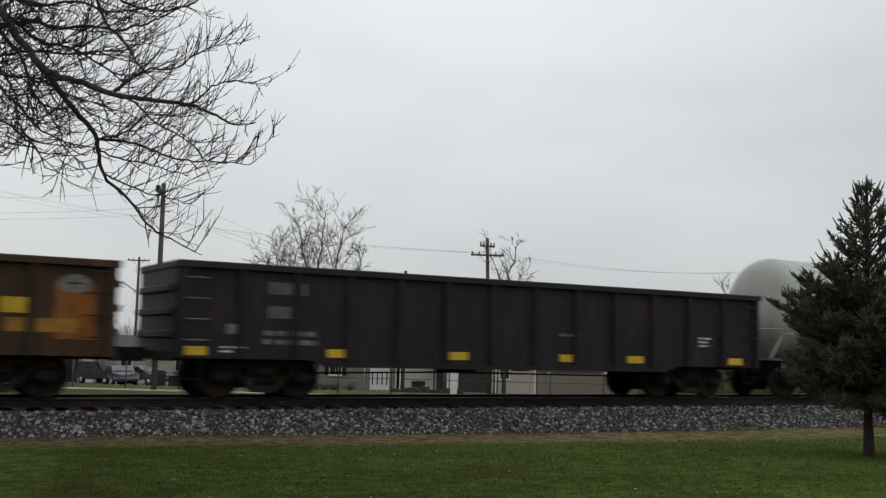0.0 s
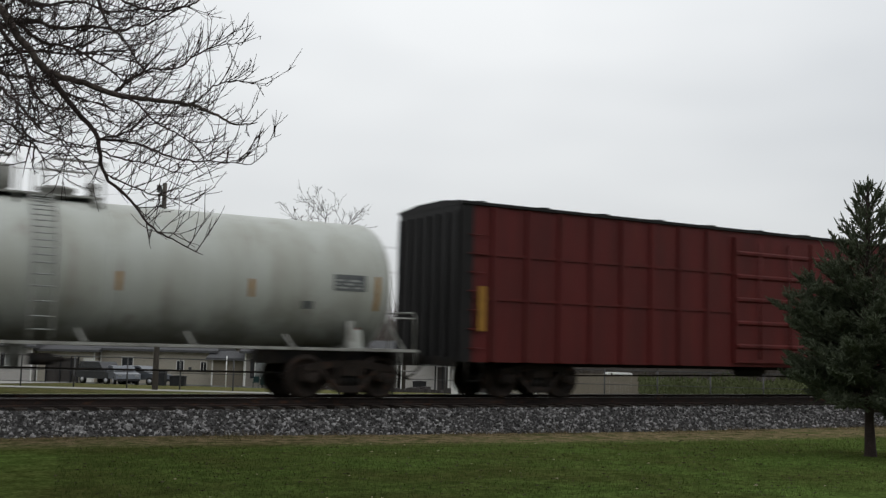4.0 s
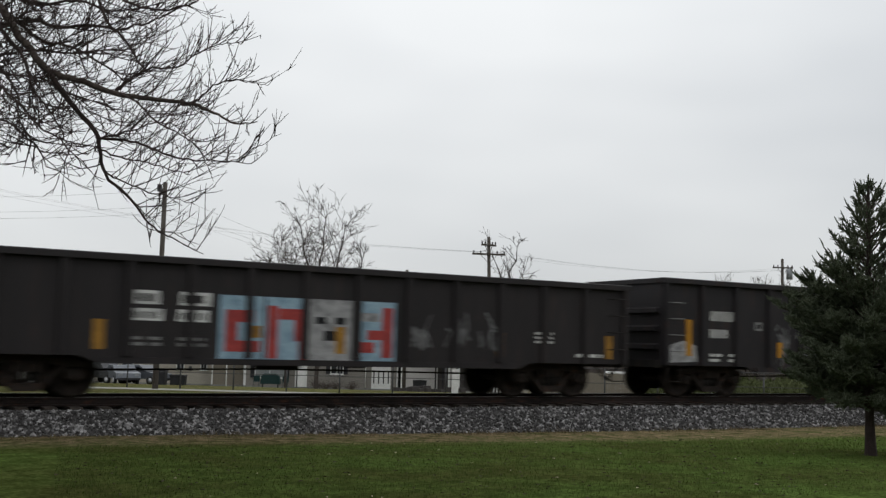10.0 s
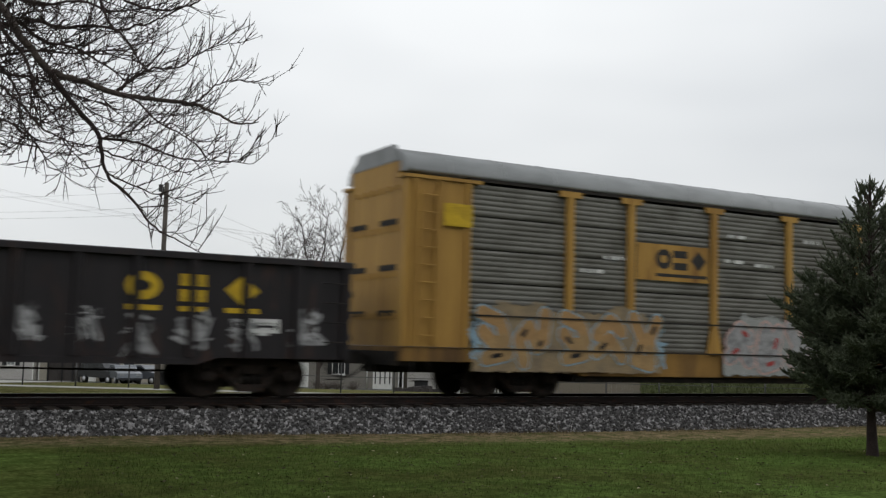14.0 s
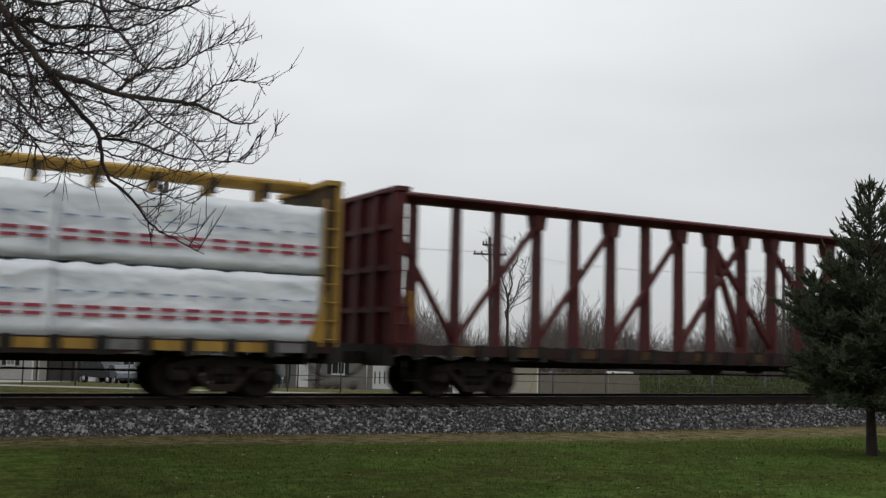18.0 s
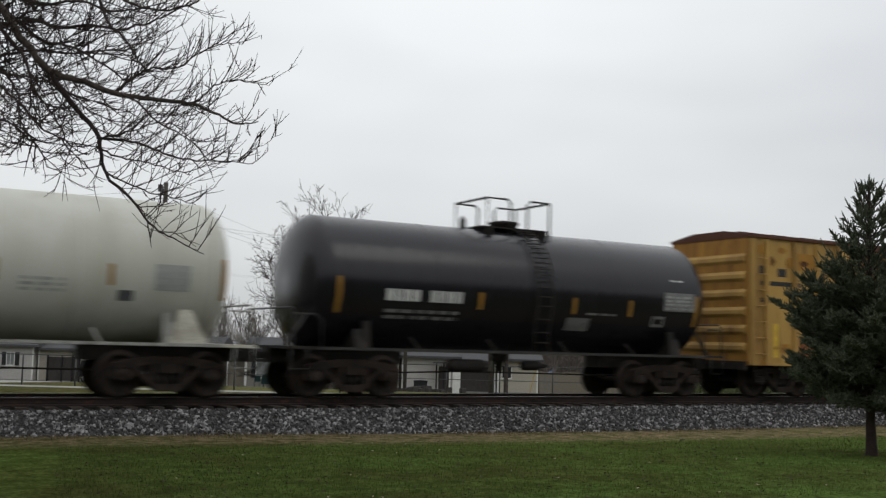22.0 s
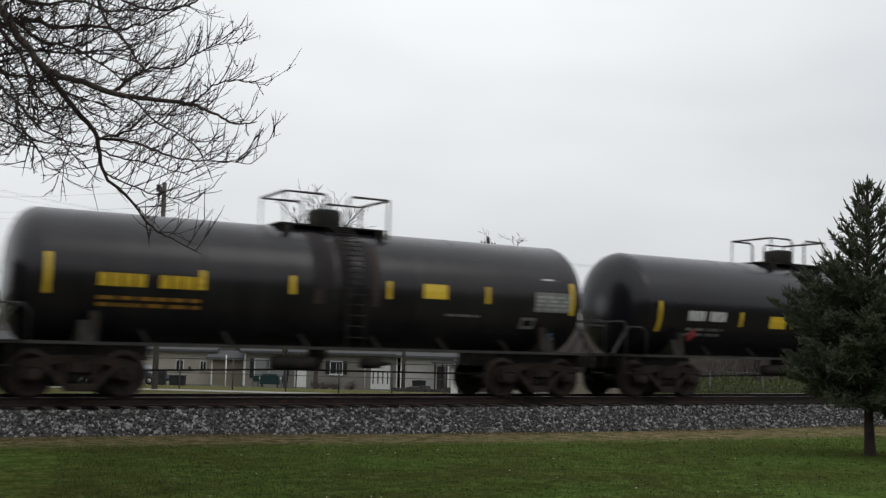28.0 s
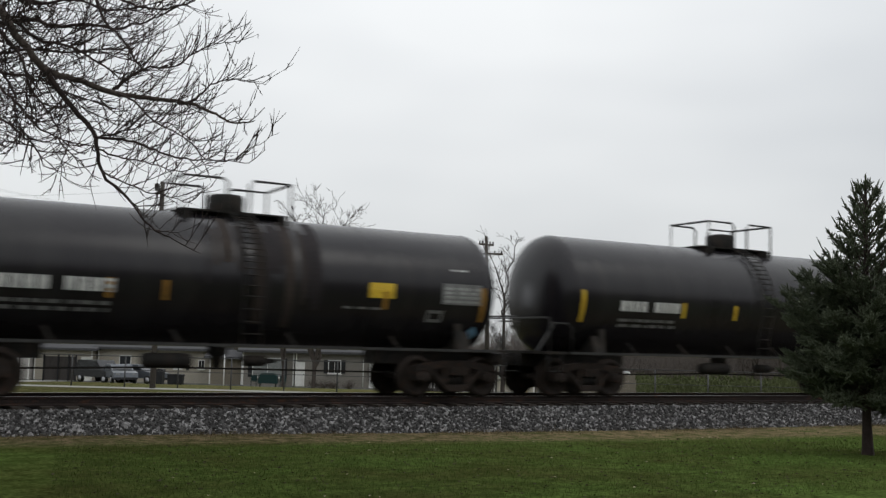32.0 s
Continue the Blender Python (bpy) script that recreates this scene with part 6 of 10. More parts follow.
def build_hoppers():
    half = 7.9
    car, sd = hopper(127.15, half, 6.55, 4.07, HOP_TAN, "tan covered hopper car with dark lettering and a bracket emblem", 3, (1.18, 1.32), 2.75, 6.15, end_mat=HOP_TAN, bay_mat=BAY_BROWN, smooth=False, board_z=0.20, boxed=True)
    for z in (2.58, 2.10):
        sd.bars(-6.2, z, 1.35, 0.32, DARK_LETTER, 4 if z > 2.5 else 6, 0.25)
    sd.lines(-6.1, 1.6, 0.9, 0.3, PALE_LETTER, 2, 4)
    brown = surface("dark_brown_emblem_paint", (0.05, 0.04, 0.035), 0.5)
    for x, d in ((2.98, 1), (6.1, -1)):
        sd.mark("emblem_bracket", x - 0.05, 2.5, 0.12, 1.18, brown)
        sd.mark("emblem_bracket", x - 0.05 if d > 0 else x - 0.19, 3.60, 0.26, 0.12, brown)
        sd.mark("emblem_bracket", x - 0.05 if d > 0 else x - 0.19, 2.46, 0.26, 0.12, brown)
    three_blocks(sd, 3.62, 2.80, 1.82, 0.55, brown)
    for x in (3.35, 3.75, 5.45, 5.85):
        sd.mark("emblem_dot", x - 0.1, 2.28, 0.2, 0.17, brown)
    sd.mark("data_panel", 4.3, 1.62, 0.34, 0.2, brown)
    for x in (-3.9, -0.2, 2.9, 6.9):
        sd.mark("reflector", x, 1.5, 0.12, 0.5, AMBER_REFLECT)
    sd.lines(0.1, 3.05, 2.9, 0.12, PALE_LETTER, 1, 8)
    half = 9.75
    car, sd = hopper(161.6, half, 8.25, 4.24, HOP_GREY, "pale grey four-bay covered hopper car", 4, (0.93, 1.21), 2.72, 8.0, bay_mat=BAY_BROWN)
    sd.bars(-7.9, 2.45, 0.95, 0.2, DARK_LETTER, 4, 0.4)
    sd.bars(-7.85, 2.02, 0.8, 0.24, DARK_LETTER, 4, 0.25)
    sd.mark("small_plate", -6.65, 2.05, 0.14, 0.14, DARK_LETTER)
    sd.lines(-7.9, 1.5, 1.2, 0.25, DARK_LETTER, 2, 4)
    sd.lines(-6.0, 2.1, 0.25, 0.3, PALE_LETTER, 2, 5)
    sd.mark("green_smudge", 4.8, 1.5, 1.6, 0.5, surface("faded_green_smear", (0.27, 0.33, 0.27), 0.6, (0.4, 0.42, 0.39), 0.9))
    sd.lines(6.3, 1.85, 1.2, 0.45, PALE_LETTER, 4, 6)
    sd.mark("data_panel", 7.0, 1.45, 0.45, 0.26, DARK_LETTER)
    for i, x in enumerate((-9.4, -5.7, -2.2, 1.0, 5.3, 8.9)):
        sd.mark("reflector", x, 1.0, 0.5, 0.14, AMBER_REFLECT, 0.066)
    for x in (-6.3, -4.9, -3.9, -0.4, 3.2, 7.4):
        sd.lines(x, 1.02, 0.6, 0.1, PALE_LETTER, 1, int(x * 7))
    half = 9.25
    car, sd = hopper(181.95, half, 7.75, 4.23, HOP_CREAM, "putty-coloured covered hopper car with blue and orange graffiti", 4, (0.90, 1.20), 2.72, 7.5, bay_mat=BAY_BROWN)
    sd.bars(-7.3, 2.4, 0.95, 0.2, PALE_LETTER, 4, 0.35)
    sd.bars(-7.3, 1.95, 1.0, 0.2, DARK_LETTER, 5, 0.4)
    over = Side(car, lambda z: sd.fun(z) - 0.005 if z > 1.22 else -1.566)
    over.scrawl(-6.1, 0.86, 6.3, 1.50, SKY_SPRAY, BLACK_SPRAY, 5, 13, ORANGE_SPRAY, shapes=(0, 1, 2, 3, 4), thick=0.24, edge=0.085, shine=HOP_CREAM)
    sd.mark("data_panel", 6.1, 1.5, 0.5, 0.24, DARK_LETTER)
    for x in (1.9, 5.0, 7.9):
        sd.mark("reflector", x, 1.3, 0.12, 0.45, AMBER_REFLECT)
    for i in range(3):
        sd.smear(0.4 + i * 0.8, 1.35, 0.6, 0.5, PALE_LETTER, i, 5)
    # ribbed pair
    half = 8.4
    car, sd = hopper(513.75, half, 6.95, 4.02, HOP_DUN, "dirty greige ribbed covered hopper car", 3, (1.32, 1.47), 3.22, 7.02, 18, DUN_POST, end_mat=HOP_DUN, bay_mat=surface("dusty_brown_bay_paint", (0.065, 0.053, 0.039), 0.8, (0.03, 0.024, 0.019), 0.8), smooth=False, board_z=0.26, rise=1.0)
    for x, z, w, h in ((-6.68, 2.01, 0.42, 0.28), (-6.68, 1.65, 0.42, 0.28), (-5.99, 2.01, 0.44, 0.27), (-5.95, 1.65, 0.36, 0.26)):
        sd.mark("white_panel", x, z, w, h, WHITE_LETTER, 0.006)
        sd.bars(x + 0.05, z + 0.06, w - 0.1, h - 0.12, FADED_LETTER, 2, 0.3, lift=0.010)
    sd.mark("white_plate", -5.30, 1.67, 0.42, 0.24, WHITE_LETTER, 0.006)
    for x in (-4.2, -3.4):
        sd.mark("faded_panel", x, 1.9, 0.4, 0.2, PALE_LETTER)
    for x in (-6.95, -5.35, -2.2, 2.2, 6.7):
        sd.mark("reflector", x, 1.55, 0.13, 0.55, AMBER_REFLECT, 0.105)
    for x in (3.8, 4.55):
        sd.mark("data_panel", x, 1.55, 0.3, 0.25, DARK_LETTER)
    half = 8.4
    car, sd = hopper(532.1, half, 6.95, 4.06, HOP_BROWN, "rusty ochre-brown ribbed covered hopper car with round emblems", 3, (1.30, 1.45), 3.25, 6.96, 18, OCHRE_POST, end_mat=STEEL_DARK, bay_mat=STEEL_DARK, smooth=False, board_z=0.26, rise=1.03)
    disc = surface("faded_cream_disc", (0.42, 0.33, 0.21), 0.6, (0.25, 0.15, 0.07), 0.6, scale=6)
    core = surface("faded_orange_disc", (0.40, 0.20, 0.05), 0.6, (0.25, 0.12, 0.04), 0.6, scale=6)
    for x in (-7.39, 7.50):
        for r, m, lift in ((0.47, disc, 0.006), (0.31, core, 0.010)):
            g = Geo()
            sd.polygon(g, [(x + r * math.cos(a * 0.2618), 3.39 + r * math.sin(a * 0.2618)) for a in range(24)], lift)
            part("round_emblem", g, m, car)
    for x, w in ((-2.2, 0.6), (2.5, 0.55)):
        sd.mark("white_plate", x, 1.7, w, 0.32 if w > 0.58 else 0.24, WHITE_LETTER, 0.11)
    for x in (-6.9, -4.75, -2.4, 1.35, 4.4, 6.85):
        sd.mark("reflector", x, 1.55, 0.16, 0.55, YELLOW_REFLECT, 0.108)
    for x in (4.2, 5.0):
        sd.lines(x, 1.6, 0.45, 0.4, WHITE_LETTER, 2, int(x * 3))
    for i, (x, c) in enumerate(((-3.6, GREY_SPRAY), (-0.9, GREY_SPRAY), (1.6, BLACK_SPRAY), (3.6, BLACK_SPRAY), (5.4, PALE_LETTER), (4.3, PALE_LETTER))):
        sd.mark("worn_patch", x, 1.5 + 0.2 * (i % 2), 0.45, 0.8 + 0.5 * (i % 3), c, 0.005)


build_hoppers()


# ---- box cars ----
def box_body(car, half, y, z0, eave, paint, roof_mat, end_mat, peak=0.22, ribbed_end=True):
    part("body_shell", Geo().prism([(-y, z0), (y, z0), (y, eave), (-y, eave)], "x", -half, half), paint, car)
    part("roof", Geo().prism([(-y - 0.06, eave), (-y - 0.06, eave + 0.07), (-0.6, eave + peak), (0.6, eave + peak), (y + 0.06, eave + 0.07), (y + 0.06, eave)], "x", -half - 0.04, half + 0.04), roof_mat, car)
    n = 13
    for i in range(n):
        x = -half + 0.6 + (2 * half - 1.2) * i / (n - 1)
        part("roof_rib", Geo().prism([(-y - 0.05, eave + 0.075), (-y - 0.05, eave + 0.10), (-0.6, eave + peak + 0.035), (0.6, eave + peak + 0.035), (y + 0.05, eave + 0.10), (y + 0.05, eave + 0.075)], "x", x - 0.05, x + 0.05), roof_mat, car)
    for s in (-1, 1):
        if ribbed_end:
            for z in np.arange(z0 + 0.45, eave - 0.2, 0.47):
                part("end_rib", Geo().prism([(s * half, z - 0.16), (s * (half + 0.09), z - 0.05), (s * (half + 0.09), z + 0.05), (s * half, z + 0.16)], "y", -y + 0.1, y - 0.1), end_mat, car)
        else:
            for yy in np.linspace(-y + 0.12, y - 0.12, 7):
                part("end_post", bx(min(s * half, s * (half + 0.09)), max(s * half, s * (half + 0.09)), float(yy) - 0.07, float(yy) + 0.07, z0, eave - 0.15), end_mat, car)
        part("end_sill", bx(min(s * half, s * (half + 0.14)), max(s * half, s * (half + 0.14)), -1.4, 1.4, 0.72, z0 + 0.1), STEEL_DARK, car)
        stirrup(car, s * (half - 0.4), -y - 0.02, z0)
        rung = Geo().tube([(-0.22, 0, 0), (0.22, 0, 0)], 0.014, 5).mesh("ladder_rung", paint)
        for z in np.arange(z0 + 0.3, eave - 0.3, 0.42):
            part("ladder_rung", rung, None, car, at=pose(s * (half - 0.42), -y - 0.07, float(z)))


BOX_YELLOW = car_paint("chrome_yellow_boxcar_paint", (0.40, 0.245, 0.070), 0.55, 0.85, 0.8, (0.235, 0.135, 0.042), (0.12, 0.055, 0.022), 1.1)
BOX_RUSTY = car_paint("rust_orange_door_paint", (0.33, 0.165, 0.03), 0.65, 0.9, 0.95, (0.19, 0.085, 0.022), (0.085, 0.035, 0.014), 1.9)
BOX_BROWN = car_paint("brown_roof_paint", (0.09, 0.035, 0.022), 0.7, 0.6, 0.3)
DOOR_BLACK = car_paint("black_door_paint", (0.022, 0.021, 0.022), 0.6, 0.6, 0.3, (0.04, 0.036, 0.034))
BOX_RED = car_paint("dark_red_boxcar_paint", (0.088, 0.014, 0.013), 0.55, 0.6, 0.15, (0.048, 0.011, 0.010), scale=1.1)
RED_DARK = car_paint("soot_black_end_paint", (0.014, 0.013, 0.013), 0.6, 0.5)


def door(car, x0, x1, z0, z1, y, mat, ribs, rib_h=0.10, locks=2):
    d = part("door", bx(x0, x1, -y - 0.10, -y + 0.01, z0, z1), mat, car)
    for k in range(ribs):
        z = z0 + (z1 - z0) * (k + 0.7) / (ribs + 0.4)
        part("door_rib", Geo().prism([(-y - 0.10, z - rib_h / 2), (-y - 0.15, z - rib_h / 5), (-y - 0.15, z + rib_h / 5), (-y - 0.10, z + rib_h / 2)], "x", x0 + 0.06, x1 - 0.06), mat, d)
    for k in range(locks):
        x = x0 + (x1 - x0) * (0.3 + 0.4 * k)
        part("lock_rod", Geo().tube([(x, -y - 0.18, z0 + 0.1), (x, -y - 0.18, z1 - 0.1)], 0.025, 6), mat, d)
    return d


def build_boxcars():
    half, y, z0, eave = 7.83, 1.46, 0.84, 4.20
    car = new_car("yellow_box_car", "weathered yellow box car with a black door and bright graffiti", "box car", 481.32, half)
    box_body(car, half, y, z0, eave, BOX_YELLOW, BOX_BROWN, BOX_YELLOW)
    for s in (-1, 1):
        part("end_shell", bx(min(s * half, s * (half + 0.02)), max(s * half, s * (half + 0.02)), -y + 0.02, y - 0.02, z0, eave - 0.002), BOX_RUSTY, car, "rusty yellow ribbed end")
    sd = Side(car, lambda z: -y)
    post = Geo().prism([(-0.08, 0.0), (0.08, 0.0), (0.05, -0.09), (-0.05, -0.09)], "z", z0 + 0.02, eave - 0.03).mesh("side_post", BOX_YELLOW)
    for x in (-7.73, -7.2, -6.1, -5.2, -4.35, -3.5, 1.75, 2.47, 3.44, 4.30, 5.19, 6.12, 7.05, 7.73):
        part("side_post", post, None, car, at=pose(x, -y, 0))
        part("side_post", post, None, car, at=pose(-x, y, 0, 0, 0, 180))
    door(car, -3.40, -1.50, z0 + 0.1, eave - 0.15, y, BOX_RUSTY, 7, 0.22)
    for k, (za, zb) in enumerate(((z0 + 0.30, 1.95), (2.15, 2.75), (2.95, eave - 0.35))):
        for xa in (-3.25, -2.4):
            part("door_panel", bx(xa, xa + 0.72, -y - 0.185, -y - 0.152, za, zb), BOX_RUSTY, car)
    part("door_edge", bx(-1.52, -1.42, -y - 0.16, -y - 0.005, z0 + 0.1, eave - 0.1), BOX_BROWN, car)
    door(car, -1.40, 1.63, z0 + 0.08, eave - 0.10, y, DOOR_BLACK, 22, 0.12, 0)
    for z in (z0 - 0.02, eave - 0.09):
        part("door_track", bx(-3.6, 5.2, -y - 0.17, -y - 0.02, z, z + 0.09), BOX_BROWN if z > 2 else BOX_RUSTY, car)
    sd.mark("rust_patch", -5.95, 3.42, 0.85, 0.45, BOX_RUSTY, 0.006)
    sd.mark("rust_patch", -5.9, 0.86, 0.8, 0.72, surface("dark_rust_red", (0.16, 0.05, 0.02), 0.8, (0.3, 0.14, 0.04), 0.7), 0.006)
    sd.mark("rust_patch", -5.24, 1.0, 0.2, 2.9, surface("dark_rust_red", (0.16, 0.05, 0.02), 0.8), 0.008)
    # hinges, latch bars and rust blotches of the plain door
    scab = surface("dark_brown_rust_scabs", (0.060, 0.026, 0.014), 0.85, (0.13, 0.055, 0.02), 0.8, (1, 1, 1), 5.0)
    for z, a, b in ((3.62, -3.1, -1.6), (3.22, -3.25, -1.55), (2.78, -3.3, -1.65), (2.62, -3.25, -1.75), (1.98, -3.2, -1.6), (1.5, -3.35, -2.7), (1.12, -3.3, -1.55)):
        part("door_bar", bx(a, b, -y - 0.215, -y - 0.188, z, z + 0.055), scab, car, "rusty latch bar on the door")
    rr = random.Random(8)
    near = Side(car, lambda z: -y - 0.19)
    for k in range(26):
        cx, cz, w, h = rr.uniform(-3.3, -1.55), rr.uniform(1.0, 3.85), rr.uniform(0.05, 0.2), rr.uniform(0.05, 0.3)
        g = Geo()
        near.polygon(g, [(cx + w * rr.uniform(0.6, 1.1) * math.cos(a * 0.785), cz + h * rr.uniform(0.6, 1.1) * math.sin(a * 0.785)) for a in range(8)], 0.004 + 0.0006 * k)
        part("rust_blotch", g, scab if k % 2 else BOX_BROWN, car)
    for k in range(16):
        cx, cz, w, h = rr.uniform(-7.6, -3.6), rr.choice((0.95, 1.0, 3.9, 3.6, 1.3)), rr.uniform(0.06, 0.25), rr.uniform(0.05, 0.22)
        g = Geo()
        sd.polygon(g, [(cx + w * rr.uniform(0.6, 1.1) * math.cos(a * 0.785), cz + h * rr.uniform(0.6, 1.1) * math.sin(a * 0.785)) for a in range(8)], 0.012 + 0.0005 * k)
        part("rust_blotch", g, BOX_RUSTY if k % 3 else scab, car)
    dark = surface("black_box_lettering", (0.03, 0.03, 0.03), 0.5)
    for x, z, w in ((-7.45, 3.25, 0.4), (-6.75, 3.2, 0.35), (-7.4, 2.95, 1.6), (-7.4, 2.5, 0.6), (-6.2, 2.7, 0.5), (-4.95, 3.2, 0.12), (-5.15, 2.75, 0.4), (-4.15, 2.75, 0.35)):
        sd.mark("lettering", x, z, w, 0.12 if w > 0.45 else 0.22, dark)
    sd.mark("white_plate", -4.2, 2.28, 0.36, 0.28, WHITE_LETTER)
    sd.mark("dark_plate", -4.3, 1.35, 0.55, 0.42, dark)
    sd.mark("yellow_stripe", -6.9, 1.05, 0.16, 0.9, YELLOW_REFLECT)
    for x in (-4.9, -4.3):
        sd.lines(x, 0.95, 0.5, 0.3, AMBER_REFLECT, 2, int(x * 5))
    blue = surface("box_cross_blue", (0.10, 0.16, 0.30), 0.5)
    pink = surface("box_cross_red", (0.50, 0.12, 0.10), 0.5)
    for m, a in ((pink, 1), (blue, -1)):
        g = Geo()
        sd.polygon(g, [(4.84 - 0.32, 3.22 - 0.25 * a), (4.84 - 0.12, 3.22 - 0.25 * a - 0.04), (4.84 + 0.32, 3.22 + 0.25 * a), (4.84 + 0.12, 3.22 + 0.25 * a + 0.04)], 0.006 if a > 0 else 0.009)
        part("cross_mark", g, m, car)
    for x in (3.7, 5.4):
        sd.lines(x, 3.1, 0.45, 0.26, AMBER_REFLECT, 3, int(x))
    sd.mark("dark_plate", 6.25, 1.55, 0.42, 0.24, dark)
    sd.mark("dark_plate", 5.55, 1.55, 0.42, 0.24, WHITE_LETTER)
    lime = surface("lime_spray_paint", (0.40, 0.48, 0.09), 0.5, (0.26, 0.36, 0.06), 0.6)
    green = surface("bright_green_spray", (0.06, 0.28, 0.11), 0.5, (0.045, 0.2, 0.09), 0.5)
    azure = surface("azure_spray_paint", (0.06, 0.15, 0.27), 0.5, (0.04, 0.11, 0.2), 0.5)
    mauve = surface("grey_mauve_spray", (0.26, 0.24, 0.28), 0.5, (0.2, 0.18, 0.24), 0.5)
    yfun = lambda z: -y - 0.092
    far = Side(car, yfun)
    def patch(name, pts, mat, lift):
        g = Geo()
        far.polygon(g, pts, lift)
        tagged(part(name, g, mat, car, "sprayed graffiti patch"), kind="stuff")

    def line(lines, thick, mat, lift):
        g = Geo()
        far.strokes(g, lines, thick, lift)
        tagged(part("graffiti_stroke", g, mat, car), kind="stuff")

    patch("graffiti_cloud", [(1.45, 0.84), (1.35, 1.5), (1.75, 2.3), (2.6, 2.42), (3.4, 2.25), (4.5, 2.45), (5.4, 2.35), (5.7, 1.85), (6.2, 1.55), (6.45, 1.1), (6.9, 1.12), (6.7, 0.84)], azure, 0.006)
    patch("graffiti_cloud", [(2.0, 0.83), (2.05, 1.75), (3.1, 1.8), (3.5, 1.35), (4.4, 1.55), (5.3, 1.35), (5.7, 0.83)], green, 0.010)
    patch("graffiti_cloud", [(2.9, 1.75), (3.4, 1.9), (4.2, 1.75), (4.7, 1.2), (4.2, 0.9), (3.6, 0.85)], mauve, 0.014)
    line([[(1.2, 2.2), (1.9, 1.95), (2.6, 1.85), (3.2, 1.95), (3.05, 2.3)], [(1.3, 2.05), (2.0, 1.7)], [(3.5, 1.95), (4.1, 2.1), (4.7, 2.25)], [(4.8, 1.72), (5.2, 1.9), (5.35, 1.7)]], 0.30, lime, 0.018)
    line([[(3.55, 2.15), (4.05, 1.55)], [(4.3, 1.55), (5.0, 1.2)]], 0.18, PALE_LETTER, 0.024)
    line([[(4.05, 1.35), (4.0, 1.0)], [(2.15, 1.6), (2.2, 1.2)]], 0.14, ORANGE_TAPE, 0.026)
    line([[(1.3, 2.35), (1.9, 2.12), (2.6, 2.02), (3.0, 2.1)], [(3.5, 2.12), (4.6, 2.4)], [(4.8, 1.88), (5.3, 2.02)]], 0.035, BLACK_SPRAY, 0.030)
    line([[(4.6, 1.3), (4.75, 1.0)], [(5.55, 1.55), (5.55, 1.85), (5.95, 1.85), (5.95, 1.55), (5.6, 1.55)]], 0.06, WHITE_LETTER, 0.028)
    line([[(2.6, 1.0), (2.2, 0.95)], [(5.9, 1.3), (6.1, 1.0)]], 0.25, azure, 0.022)
    for i in range(4):
        Side(car, lambda z: -y - 0.152).smear(-1.3 + 0.72 * i, 1.05, 0.62, 0.75, WHITE_SPRAY, 60 + i, 9)
    running_gear(car, half, 6.1)
    # long dark red car with black ends
    half, y, z0, eave = 11.45, 1.47, 0.82, 4.32
    car = new_car("red_box_car", "long dark red box car with black ends and side posts", "box car", 106.57, half)
    box_body(car, half, y, z0, eave, BOX_RED, RED_DARK, RED_DARK, 0.16, False)
    sd = Side(car, lambda z: -y)
    post = Geo().prism([(-0.07, 0.0), (0.07, 0.0), (0.05, -0.08), (-0.05, -0.08)], "z", z0 + 0.02, eave - 0.03).mesh("side_post", BOX_RED)
    for i in range(23):
        x = -half + 0.9 + (2 * half - 1.8) * i / 22
        if abs(x) < 3.0:
            continue
        part("side_post", post, None, car, at=pose(x, -y, 0))
        part("side_post", post, None, car, at=pose(x, y, 0, 0, 0, 180))
    for s in (-1, 1):
        part("end_shell", bx(min(s * half, s * (half + 0.03)), max(s * half, s * (half + 0.03)), -y, y, z0, eave - 0.001), RED_DARK, car)
        part("corner_plate", bx(min(s * (half - 0.32), s * (half + 0.02)), max(s * (half - 0.32), s * (half + 0.02)), -y - 0.03, -y - 0.004, z0, eave - 0.001), RED_DARK, car)
        sd.mark("reflector", s * (half - 0.55) - 0.1, 1.5, 0.22, 1.0, AMBER_REFLECT, 0.09)
    door(car, -2.9, -0.05, z0 + 0.1, eave - 0.15, y, BOX_RED, 5, 0.14, 2)
    door(car, 0.05, 2.9, z0 + 0.1, eave - 0.15, y, BOX_RED, 5, 0.14, 2)
    for z in (2.2, 3.2):
        part("side_belt", bx(-half + 0.35, half - 0.35, -y - 0.035, -y - 0.002, z, z + 0.06), BOX_RED, car)
    for x in (half - 3.2, half - 4.4):
        sd.lines(x, 3.55, 0.9, 0.45, FADED_LETTER, 4, int(x), "lettering")
    sd.mark("reflector", half - 3.3, 0.86, 0.9, 0.16, AMBER_REFLECT, 0.09)
    sd.mark("white_plate", half - 0.75, 2.3, 0.22, 0.16, WHITE_LETTER, 0.09)
    sd.smear(half - 2.0, 2.0, 0.6, 0.8, GREY_SPRAY, 9, 6)
    sd.smear(half - 1.9, 1.1, 0.9, 0.7, GREY_SPRAY, 10, 6)
    running_gear(car, half, 8.9)


build_boxcars()


